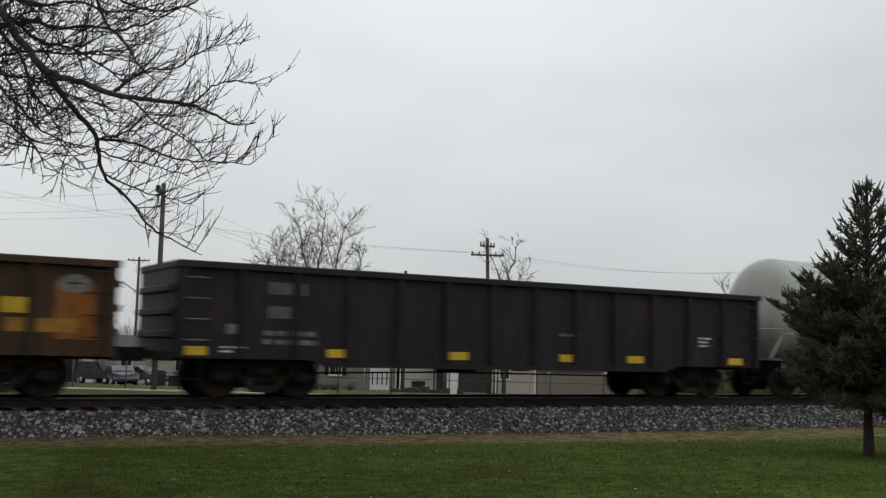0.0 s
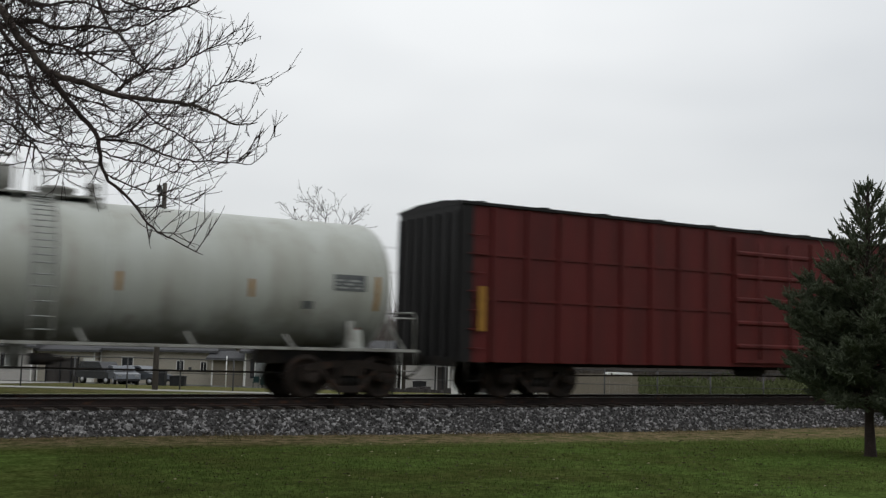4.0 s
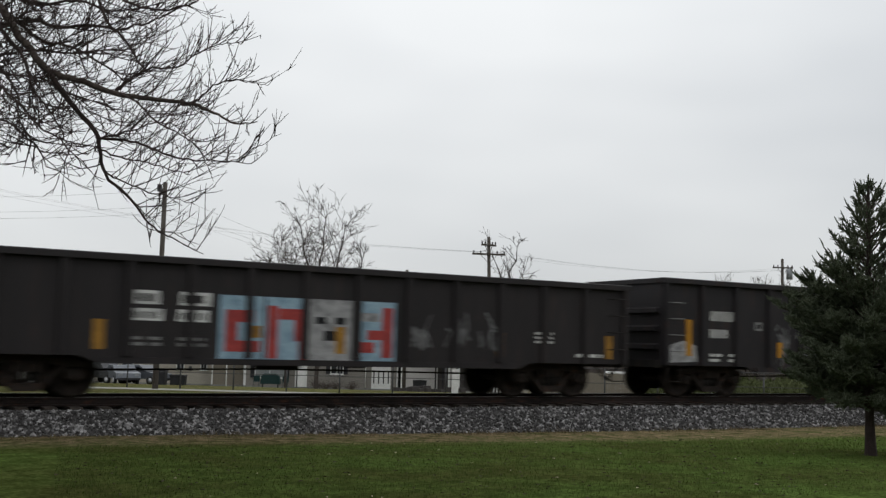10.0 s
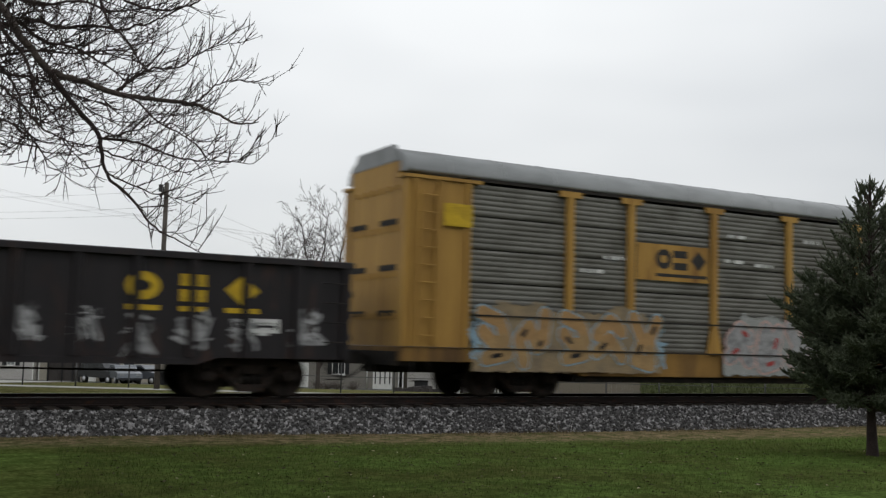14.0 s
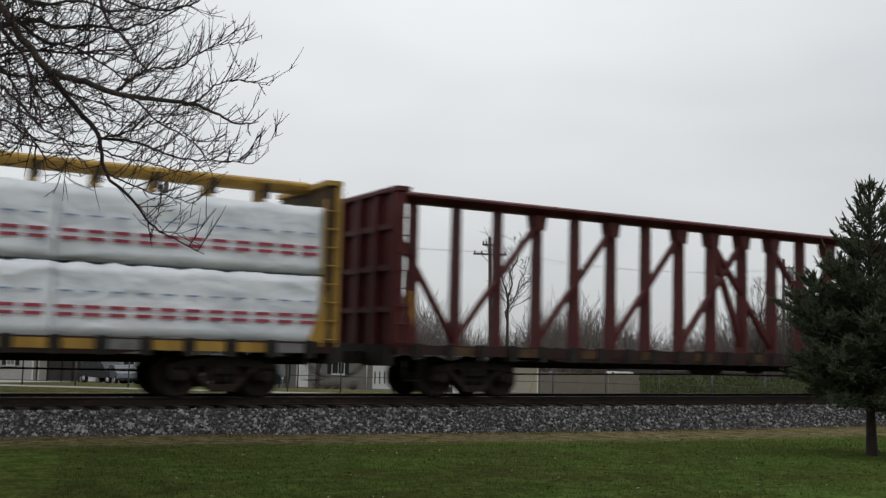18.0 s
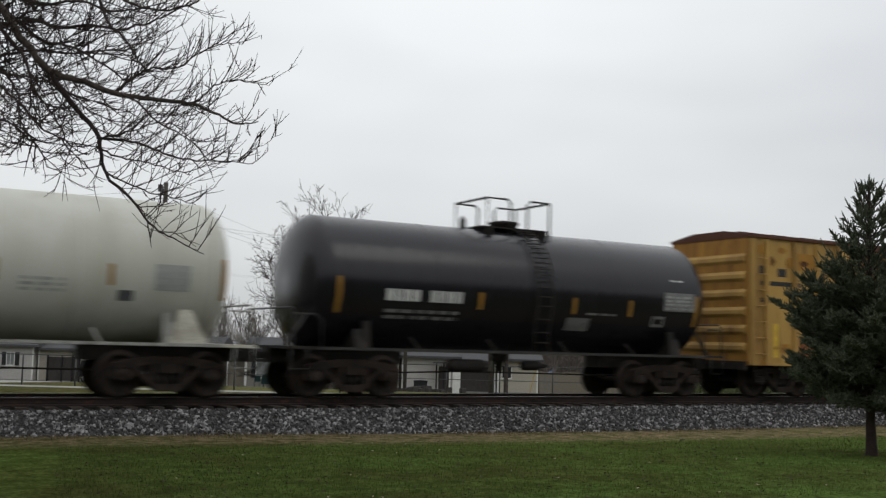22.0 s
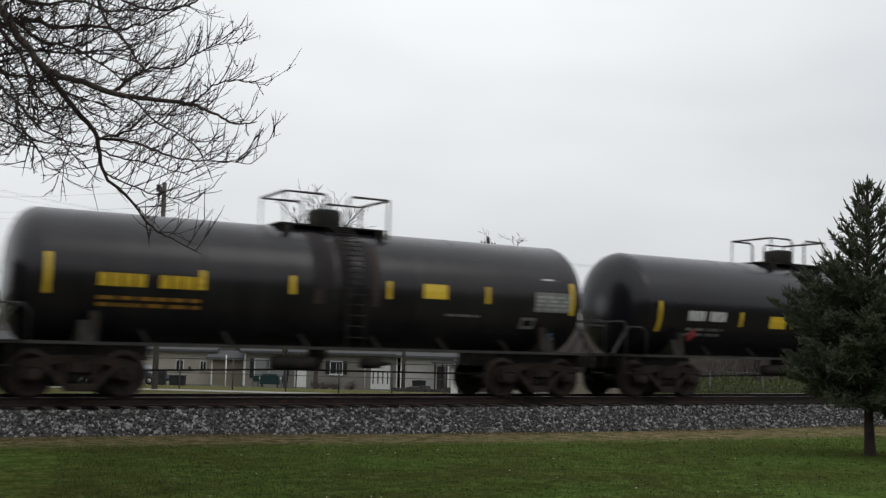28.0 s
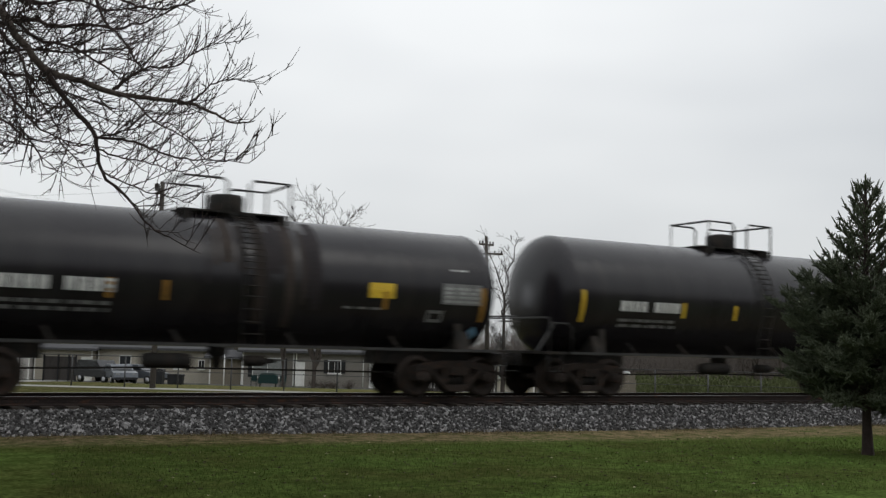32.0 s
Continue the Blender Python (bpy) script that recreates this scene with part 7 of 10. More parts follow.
# ---- auto racks ----
RACK_YELLOW = car_paint("ochre_yellow_rack_paint", (0.38, 0.222, 0.054), 0.55, 0.75, 0.65, (0.24, 0.13, 0.035), (0.14, 0.062, 0.02), 1.0)
RACK_SILL = car_paint("rusty_yellow_sill_paint", (0.24, 0.135, 0.036), 0.65, 0.9, 0.8, (0.07, 0.04, 0.02), (0.05, 0.028, 0.018), 1.3)
RACK_PANEL = surface("galvanised_rack_panel", (0.245, 0.248, 0.228), 0.5, (0.15, 0.152, 0.135), 0.7, (0.7, 0.7, 1.5), 1.4, 0.0, metal=0.25, bump=0.05, fine=0.1)
RACK_OLD = surface("dull_rack_panel", (0.140, 0.136, 0.121), 0.55, (0.082, 0.078, 0.066), 0.8, (0.7, 0.7, 1.5), 1.4, 0.0, metal=0.2, bump=0.05, fine=0.1)
RACK_ROOF = surface("galvanised_rack_roof", (0.25, 0.258, 0.258), 0.55, (0.165, 0.17, 0.17), 0.6, (0.6, 1.5, 1.5), 1.2, 0.0, metal=0.3, bump=0.05, fine=0.08)


def auto_rack(mid, posts, label, panel):
    half = 13.72
    car = new_car("auto_rack_car", label, "auto rack", mid, half)
    y, z0, eave = 1.50, 0.62, 4.80
    # flat deck
    part("deck_sill", Geo().prism([(-half, 0.80), (-half + 4.6, 0.80), (-half + 5.0, 0.52), (half - 5.0, 0.52), (half - 4.6, 0.80), (half, 0.80), (half, 1.10), (-half, 1.10)], "y", -y - 0.04, y + 0.04), RACK_SILL, car)
    part("deck_shadow_skirt", bx(-half + 5.0, half - 5.0, -1.2, 1.2, 0.36, 0.515), STEEL_DARK, car)
    # corrugated side panels, bay by bay and tier by tier
    n_w = 6
    tiers = 5
    xs = [-half + 1.75] + list(posts) + [half - 1.75]
    for s in (-1, 1):
        for a, b in zip(xs, xs[1:]):
            for k in range(tiers):
                za, zb = 1.105 + (eave - 1.105) * k / tiers, 1.105 + (eave - 1.105) * (k + 1) / tiers - 0.035
                poly = []
                for i in range(n_w + 1):
                    q = za + (zb - za) * i / n_w
                    poly.append((s * (y - 0.02), q))
                    if i < n_w:
                        poly.append((s * (y - 0.001), q + (zb - za) / n_w * 0.35))
                        poly.append((s * (y - 0.001), q + (zb - za) / n_w * 0.65))
                poly += [(s * (y - 0.05), zb), (s * (y - 0.05), za)]
                part("side_panel", Geo().prism(poly, "x", a + 0.02, b - 0.02), panel, car)
    post = Geo().prism([(-0.12, -0.02), (0.12, -0.02), (0.09, -0.11), (-0.09, -0.11)], "z", 1.11, eave + 0.02)
    post.prism([(-0.30, eave - 0.12), (0.30, eave - 0.12), (0.34, eave + 0.02), (-0.34, eave + 0.02)], "y", -0.10, -0.03)
    post.prism([(-0.26, 1.11), (0.26, 1.11), (0.12, 1.75), (-0.12, 1.75)], "y", -0.10, -0.03)
    pm = post.mesh("side_post", RACK_YELLOW)
    for x in posts:
        part("side_post", pm, None, car, at=pose(x, -y, 0))
        part("side_post", pm, None, car, at=pose(x, y, 0, 0, 0, 180))
    part("top_rail", bx(-half + 1.7, half - 1.7, -y - 0.02, y + 0.02, eave + 0.022, eave + 0.10), STEEL_DARK, car)
    # rounded roof
    prof = [(-y - 0.03, eave + 0.10), (-y - 0.03, eave + 0.16)]
    prof += [(-math.cos(a) * (y + 0.03), eave + 0.16 + math.sin(a) ** 0.85 * 0.60) for a in np.linspace(0.35, math.pi - 0.35, 12)]
    prof += [(y + 0.03, eave + 0.16), (y + 0.03, eave + 0.10)]
    part("roof", Geo().prism(prof, "x", -half + 0.04, half - 0.04, True), RACK_ROOF, car)
    n = 18
    for i in range(n):
        x = -half + 1.2 + (2 * half - 2.4) * i / (n - 1)
        part("roof_seam", Geo().prism([(a * 1.003, b + 0.008) for a, b in prof[1:-1]], "x", x - 0.02, x + 0.02), RACK_ROOF, car)
    # tall folding end doors with their corner boxes
    for s in (-1, 1):
        e0, e1 = (-half, -half + 1.74) if s < 0 else (half - 1.74, half)
        for yy in (-1, 1):
            part("corner_box", bx(e0, e1, min(yy * (y - 0.25), yy * (y + 0.07)), max(yy * (y - 0.25), yy * (y + 0.07)), 1.11, eave - 0.06), RACK_YELLOW, car)
            part("corner_cap", bx(e0 - 0.05, e1 + 0.25, min(yy * (y - 0.25), yy * (y + 0.12)), max(yy * (y - 0.25), yy * (y + 0.12)), eave - 0.055, eave + 0.02), RACK_YELLOW, car)
            for x in (e0 + 0.25, (e0 + e1) / 2, e1 - 0.1):
                part("corner_rib", bx(x - 0.05, x + 0.05, min(yy * (y + 0.072), yy * (y + 0.13)), max(yy * (y + 0.072), yy * (y + 0.13)), 1.12, eave - 0.07), RACK_YELLOW, car)
        for k in range(6):
            a = -1.22 + k * 0.41
            d = part("end_door_panel", bx(min(s * (half - 0.12), s * (half - 0.02)), max(s * (half - 0.12), s * (half - 0.02)), a, a + 0.40, 1.11, 5.15), RACK_YELLOW, car)
            for z in (1.7, 2.6, 3.6, 4.5):
                part("door_hinge", bx(min(s * (half - 0.02), s * (half + 0.03)), max(s * (half - 0.02), s * (half + 0.03)), a + 0.02, a + 0.12, z, z + 0.12), RACK_YELLOW, d)
        for a in (-1.2, 0.35):
            for z in (1.75, 2.75, 3.75):
                part("door_slot", bx(min(s * (half - 0.018), s * (half - 0.006)), max(s * (half - 0.018), s * (half - 0.006)), a, a + 0.85, z, z + 0.13), STEEL_DARK, car)
        part("end_header", Geo().prism([(-1.25, 5.16), (1.25, 5.16), (0.9, 5.55), (-0.9, 5.55)], "x", s * (half - 0.06) - 0.05, s * (half - 0.06) + 0.05), RACK_ROOF, car)
        part("end_sill", bx(min(s * (half - 0.3), s * (half + 0.1)), max(s * (half - 0.3), s * (half + 0.1)), -1.4, 1.4, 0.70, 1.0), STEEL_DARK, car)
        ladder(car, s * (half - 0.55), -y - 0.13, 1.2, 4.5, RACK_YELLOW)
        stirrup(car, s * (half - 0.5), -y - 0.04, 0.80)
    # dark strips over the graffiti paint in the shade between panel tiers
    for z in (1.10, 1.83):
        part("panel_gap", bx(-half + 1.8, half - 1.8, -1.662, -1.655, z - 0.018, z + 0.018), STEEL_DARK, car)
    part("lower_beam", bx(-half + 4.9, half - 4.9, -1.35, 1.35, 0.37, 0.516), STEEL_DARK, car)
    running_gear(car, half, 10.2, sill_z=(0.525, 0.79))
    return car, Side(car, lambda z: -y - 0.03)


def build_auto_racks():
    car, sd = auto_rack(312.37, (-9.15, -7.24, -4.42, -1.6, 1.24, 4.1, 6.92, 8.88), "grey corrugated auto rack with yellow posts and graffiti", RACK_OLD)
    sd.mark("yellow_emblem_plate", -7.05, 2.88, 2.45, 0.9, RACK_YELLOW, 0.012)
    dark = surface("dark_emblem_paint", (0.03, 0.028, 0.026), 0.5)
    three_blocks(sd, -6.42, 3.17, 1.75, 0.5, dark, 0.018, (0.19, 0.08))
    for x, z in ((-8.8, 2.95), (-8.1, 3.3), (-4.0, 3.45), (-2.9, 3.4), (-3.9, 4.1), (-1.0, 4.15)):
        sd.lines(x, z, 0.7, 0.16, WHITE_LETTER, 1, int(x * 9))
    buff = surface("buff_orange_spray", (0.33, 0.20, 0.085), 0.6, (0.21, 0.13, 0.065), 0.6)
    out = Side(car, lambda z: -1.615)
    out.scrawl(-11.9, 0.6, 5.6, 1.6, buff, BLUE_SPRAY, 5, 51, surface("brown_buff_spray", (0.26, 0.17, 0.08), 0.6, (0.38, 0.25, 0.11), 0.7), shine=BLACK_SPRAY, thick=0.30, edge=0.035, cloud=surface("tan_buff_spray", (0.24, 0.18, 0.105), 0.6, (0.14, 0.115, 0.085), 0.7, scale=2.5))
    for x, w in ((-12.2, 0.9), (-7.0, 0.9)):
        out.smear(x, 0.7, w, 1.2, BLUE_SPRAY, int(x * 5), 8)
    out.mark("yellow_plate", -12.75, 3.75, 0.75, 0.5, YELLOW_LETTER, 0.03)
    out.scrawl(-4.15, 0.58, 5.7, 1.6, WHITE_SPRAY, PINK_SPRAY, 5, 52, WHITE_SPRAY, shine=RED_SPRAY, thick=0.34, edge=0.05, cloud=PALE_LETTER)
    out.scrawl(3.1, 0.6, 6.0, 1.6, BLACK_SPRAY, WHITE_SPRAY, 5, 53, BLACK_SPRAY, shine=WHITE_SPRAY, thick=0.32, edge=0.07)
    sd.bars(-7.6, 0.84, 1.2, 0.2, WHITE_LETTER, 4, 0.25, lift=0.03)
    car, sd = auto_rack(340.85, (-9.2, -6.9, -3.9, -1.0, 1.72, 4.46, 7.24, 9.16), "grey corrugated auto rack with pink graffiti on yellow sill", RACK_PANEL)
    out = Side(car, lambda z: -1.615)
    out.scrawl(0.6, 0.58, 8.0, 1.85, PINK_SPRAY, BLACK_SPRAY, 6, 61, PINK_DEEP, thick=0.32, edge=0.07, shine=BLACK_SPRAY, cloud=PINK_DEEP)
    for i, x in enumerate((0.7, 3.6, 4.6, 6.6, 8.2, 8.7)):
        out.smear(x, 1.2 + 0.35 * (i % 3), 0.5, 0.6, GREEN_SPRAY, 90 + i, 5)
    out.scrawl(-8.5, 0.6, 6.5, 1.6, PINK_SPRAY, BLACK_SPRAY, 5, 62, PINK_DEEP, thick=0.30, edge=0.06, shine=BLACK_SPRAY, cloud=PINK_DEEP)
    for r, m, lift in ((1.0, GREEN_SPRAY, 0.004), (0.93, BLACK_SPRAY, 0.006), (0.80, surface("mauve_spray", (0.24, 0.20, 0.18), 0.6), 0.008)):
        g = Geo()
        pts = []
        for k in range(24):
            a = k * 0.2618
            pts.append((11.1 + r * 0.68 * math.sin(a) ** 3 * (1 if True else 0), 1.55 + r * 0.052 * (13 * math.cos(a) - 5 * math.cos(2 * a) - 2 * math.cos(3 * a) - math.cos(4 * a))))
        out.polygon(g, pts, lift)
        part("graffiti_heart", g, m, car)


build_auto_racks()


# ---- lumber cars with a centre beam ----
BEAM_YELLOW = car_paint("golden_yellow_frame_paint", (0.40, 0.24, 0.05), 0.55, 0.75, 0.5, (0.20, 0.115, 0.03), (0.14, 0.06, 0.02), 1.4)
BEAM_RED = car_paint("maroon_frame_paint", (0.085, 0.018, 0.018), 0.55, 0.5, 0.2, (0.05, 0.014, 0.014), scale=1.2)
WRAP = None
DECK_STEEL = surface("grimy_maroon_deck_steel", (0.035, 0.018, 0.015), 0.75, (0.018, 0.013, 0.012), 0.7, (1, 1, 1), 3.0)


def wrap_material():
    """White plastic wrap with soft creases."""
    m = surface("white_plastic_wrap", (0.74, 0.76, 0.79), 0.34, (0.54, 0.58, 0.63), 0.65, (0.6, 1, 0.9), 1.6, 0.0, bump=0.0, fine=0.05)
    n, l = m.node_tree.nodes, m.node_tree.links
    co = n.new("ShaderNodeTexCoord")
    mp = n.new("ShaderNodeMapping")
    mp.inputs["Rotation"].default_value = (0, radians(35), 0)
    mp.inputs["Scale"].default_value = (1, 1, 1.6)
    tx = n.new("ShaderNodeTexNoise")
    tx.inputs["Scale"].default_value = 1.3
    tx.inputs["Detail"].default_value = 2.5
    tx.inputs["Distortion"].default_value = 0.4
    bp = n.new("ShaderNodeBump")
    bp.inputs["Strength"].default_value = 0.65
    bp.inputs["Distance"].default_value = 0.10
    # sharp pulled creases
    m2 = n.new("ShaderNodeMapping")
    m2.inputs["Rotation"].default_value = (0, radians(-42), 0)
    m2.inputs["Scale"].default_value = (0.6, 1, 1.7)
    rd = n.new("ShaderNodeTexNoise")
    rd.noise_type = "RIDGED_MULTIFRACTAL"
    rd.inputs["Scale"].default_value = 1.15
    rd.inputs["Detail"].default_value = 2.0
    rd.inputs["Distortion"].default_value = 0.6
    b2 = n.new("ShaderNodeBump")
    b2.inputs["Strength"].default_value = 0.95
    b2.inputs["Distance"].default_value = 0.09
    l.new(co.outputs["Object"], m2.inputs[0])
    l.new(m2.outputs[0], rd.inputs[0])
    l.new(rd.outputs[0], b2.inputs["Height"])
    l.new(b2.outputs[0], bp.inputs["Normal"])
    l.new(co.outputs["Object"], mp.inputs[0])
    l.new(mp.outputs[0], tx.inputs[0])
    l.new(tx.outputs[0], bp.inputs["Height"])
    l.new(bp.outputs[0], n["Principled BSDF"].inputs["Normal"])
    return m


def centre_beam(mid, half, paint, label, posts, diag, top=4.55, panel=None):
    car = new_car("centre_beam_car", label, "lumber flat car", mid, half)
    z0, z1 = 0.76, 1.14
    part("deck", Geo().prism([(-half, 0.92), (-half + 4.0, 0.92), (-half + 4.5, 0.83), (half - 4.5, 0.83), (half - 4.0, 0.92), (half, 0.92), (half, z1), (-half, z1)], "y", -1.42, 1.42), DECK_STEEL, car)
    for i in range(26):
        x = -half + 0.5 + (2 * half - 1.0) * i / 25
        for s in (-1, 1):
            part("deck_stake", bx(x - 0.10, x + 0.10, min(s * 1.425, s * 1.49), max(s * 1.425, s * 1.49), 0.82, 1.17), STEEL_DARK, car)
    for s in (-1, 1):
        part("bulkhead", bx(min(s * (half - 0.15), s * half), max(s * (half - 0.15), s * half), -1.40, 1.40, z1, top - 0.10), panel or paint, car)
        for yy in (-1.36, -0.45, 0.45, 1.36):
            part("bulkhead_post", bx(min(s * half, s * (half + 0.14)), max(s * half, s * (half + 0.14)), yy - 0.06, yy + 0.06, z1, top - 0.12), paint if abs(yy) > 1 else panel or paint, car)
        for z in (1.9, 2.8, 3.7):
            part("bulkhead_rib", bx(min(s * (half + 0.002), s * (half + 0.10)), max(s * (half + 0.002), s * (half + 0.10)), -1.30, 1.30, z - 0.06, z + 0.06), panel or paint, car)
        part("bulkhead_cap", bx(min(s * (half - 0.25), s * (half + 0.14)), max(s * (half - 0.25), s * (half + 0.14)), -1.46, 1.46, top - 0.10, top), paint, car)
        part("end_sill", bx(min(s * half, s * (half + 0.2)), max(s * half, s * (half + 0.2)), -1.3, 1.3, 0.70, z1), STEEL_DARK, car)
        ladder(car, s * (half - 0.08) , -1.43, 1.05, top - 0.4, paint, 0.36)
        stirrup(car, s * (half - 0.4), -1.45, 0.8)
        for yy in (-1.43, 1.43):
            part("bulkhead_gusset", Geo().prism([(s * (half - 0.15), z1), (s * (half - 0.55), z1), (s * (half - 0.15), 2.2)], "y", yy - 0.02, yy + 0.02), paint, car)
    part("top_chord", Geo().prism([(-0.42, top - 0.02), (-0.42, top + 0.03), (-0.2, top + 0.10), (0.2, top + 0.10), (0.42, top + 0.03), (0.42, top - 0.02), (0.15, top - 0.14), (-0.15, top - 0.14)], "x", -half + 0.15, half - 0.15), paint, car)
    for x in posts:
        part("beam_post", Geo().prism([(x - 0.085, z1), (x + 0.085, z1), (x + 0.055, top - 0.14), (x - 0.055, top - 0.14)], "y", -0.16, 0.16), paint, car)
    for a, b, up in diag:
        za, zb = (z1 + 0.12, top - 0.35) if up else (top - 0.35, z1 + 0.12)
        xt = b if up else a
        if b - a > 1.5:
            part("gusset_plate", Geo().prism([(xt - 0.20, top - 0.142), (xt + 0.20, top - 0.142), (xt + 0.13, top - 0.52), (xt - 0.13, top - 0.52)], "y", -0.18, 0.18), paint, car)
        part("beam_diagonal", Geo().slab((a, 0, za), (b, 0, zb), 0.16, 0.12), paint, car)
    running_gear(car, half, 9.0, sill_z=(0.66, 0.82))
    return car


def build_lumber_cars():
    global WRAP
    WRAP = wrap_material()
    half = 11.25
    xs = [-half + 0.9 + i * 1.2 for i in range(18)]
    car = centre_beam(367.58, half, BEAM_YELLOW, "yellow centre-beam car loaded with white-wrapped lumber", xs, [], 4.50, car_paint("dark_rusty_bulkhead_paint", (0.07, 0.045, 0.022), 0.7, 0.7, 0.5, (0.03, 0.022, 0.016)))
    # brackets under the top chord that hold the load
    for x in xs:
        for s in (-1, 1):
            part("chord_bracket", bx(x - 0.06, x + 0.06, min(s * 0.30, s * 0.40), max(s * 0.30, s * 0.40), 4.15, 4.47), STEEL_DARK if s < 0 else BEAM_YELLOW, car)
    for i in range(26):
        x = -half + 0.5 + (2 * half - 1.0) * (i + 0.5) / 25
        if x < half - 0.4:
            part("deck_panel", bx(x - 0.30, x + 0.30, -1.44, -1.424, 0.92, 1.11), BEAM_YELLOW if i % 4 else FADED_LETTER, car)
    red, blue = surface("wrap_print_red", (0.34, 0.06, 0.085), 0.5), surface("wrap_print_blue", (0.24, 0.32, 0.48), 0.5)
    r = random.Random(77)
    step = (2 * half - 0.5) / 4
    for s in (-1, 1):
        for i in range(4):
            for k in range(2):
                x0 = -half + 0.25 + i * step
                za, zb = (1.15, 2.49) if k == 0 else (2.54, 3.92)
                # bundle with a slightly baggy skin
                n, m = 34, 7
                g = Geo()
                y_out, y_in = s * 1.40, s * 0.20
                ph = r.random() * 9
                v = []
                for a in range(n + 1):
                    for b in range(m + 1):
                        bag = 0.022 * noise.noise((a * 0.33 + b * 0.25 + ph, b * 0.45, i * 3.1 + k)) if 0 < b < m else 0.0
                        sag = 0.06 * noise.noise((a * 0.5 + ph, 7.0, k * 2.0)) if b == m else 0.0
                        v.append((x0 + 0.008 + (step - 0.016) * a / n, y_out + s * bag, za + (zb - za) * b / m + sag))
                k0 = len(v)
                v += [(x0 + 0.008 + (step - 0.016) * a / n, y_in, z) for a in range(n + 1) for z in (za, zb)]
                f = [(a * (m + 1) + b, (a + 1) * (m + 1) + b, (a + 1) * (m + 1) + b + 1, a * (m + 1) + b + 1) for a in range(n) for b in range(m)]
                f += [(a * (m + 1) + m, (a + 1) * (m + 1) + m, k0 + 2 * (a + 1) + 1, k0 + 2 * a + 1) for a in range(n)]
                f += [(a * (m + 1), (a + 1) * (m + 1), k0 + 2 * (a + 1), k0 + 2 * a) for a in range(n)]
                f += [tuple(range(m + 1)) + (k0 + 1, k0), tuple(n * (m + 1) + b for b in range(m + 1)) + (k0 + 2 * n + 1, k0 + 2 * n)]
                g.add(v, f, True)
                bundle = part("wrapped_package", g, WRAP, car, "lumber bundle in creased white plastic wrap")
                if s < 0:
                    pr, pb = Geo(), Geo()
                    sd = Side(car, lambda z: -1.452)
                    for q in range(11):
                        px = x0 + 0.06 + q * (step - 0.1) / 11
                        for dz in (0.36, 0.50):
                            sd.quad_strip(pr, px, px + 0.38, za + dz, za + dz + 0.065, 0.0)
                        sd.quad_strip(pb, px + 0.05, px + 0.30, za + 0.80, za + 0.835, 0.0)
                    tagged(part("red_print", pr, red, bundle), kind="stuff")
                    tagged(part("blue_print", pb, blue, bundle), kind="stuff")
    half = 11.26
    posts = [-10.15 + 1.207 * i for i in range(17)]
    diag = [(-10.9, -8.98, False)] + [(posts[i], posts[i + 2], True) for i in (1, 3, 5, 7)] + [(posts[i], posts[i + 2], False) for i in (8, 10, 12, 14)]
    diag += [(posts[8], posts[9], False)]
    car = centre_beam(391.9, half, BEAM_RED, "empty maroon centre-beam car with open truss", posts, diag, 4.55)
    sd = Side(car, lambda z: -1.44)
    # white stencils on the inner face of the rear bulkhead
    r = random.Random(8)
    for y0, y1, name in ((-1.25, -0.55, "small_lettering"), (0.25, 0.95, "small_lettering")):
        g = Geo()
        for z in (4.15, 4.0, 3.05, 2.9, 2.7, 2.5, 2.2, 2.0, 1.65, 1.5, 1.35):
            yy = y0
            while yy < y1:
                ln = r.uniform(0.1, 0.3)
                g.box(half - 0.156, half - 0.152, yy, min(yy + ln, y1), z, z + 0.075)
                yy += ln + 0.08
        tagged(part(name, g, FADED_LETTER, car), kind="stuff")
    part("white_emblem", Geo().prism([(-0.95, 3.25), (-0.62, 3.25), (-0.72, 3.75), (-0.86, 3.75)], "x", half - 0.157, half - 0.152), WHITE_LETTER, car)
    sd.mark("amber_stripe", -half + 0.2, 1.2, 0.22, 1.1, AMBER_REFLECT)
    for i in range(24):
        x = -half + 0.75 + i * 0.93
        part("deck_panel", bx(x - 0.28, x + 0.28, -1.44, -1.424, 0.92, 1.11), (DECK_STEEL, surface("rusty_ochre_patch", (0.085, 0.052, 0.026), 0.8, (0.04, 0.024, 0.016), 0.8))[i % 2], car)
    box = part("louvred_box", bx(7.9, 8.5, -1.515, -1.495, 0.74, 1.14), DECK_STEEL, car, "small louvred box at the deck edge")
    for z in (0.74, 0.86, 0.98, 1.10):
        part("box_slat", bx(7.9, 8.5, -1.53, -1.517, z, z + 0.045), FADED_LETTER, box)
    for x in (7.86, 8.5):
        part("box_edge", bx(x, x + 0.04, -1.53, -1.497, 0.74, 1.145), FADED_LETTER, box)


build_lumber_cars()


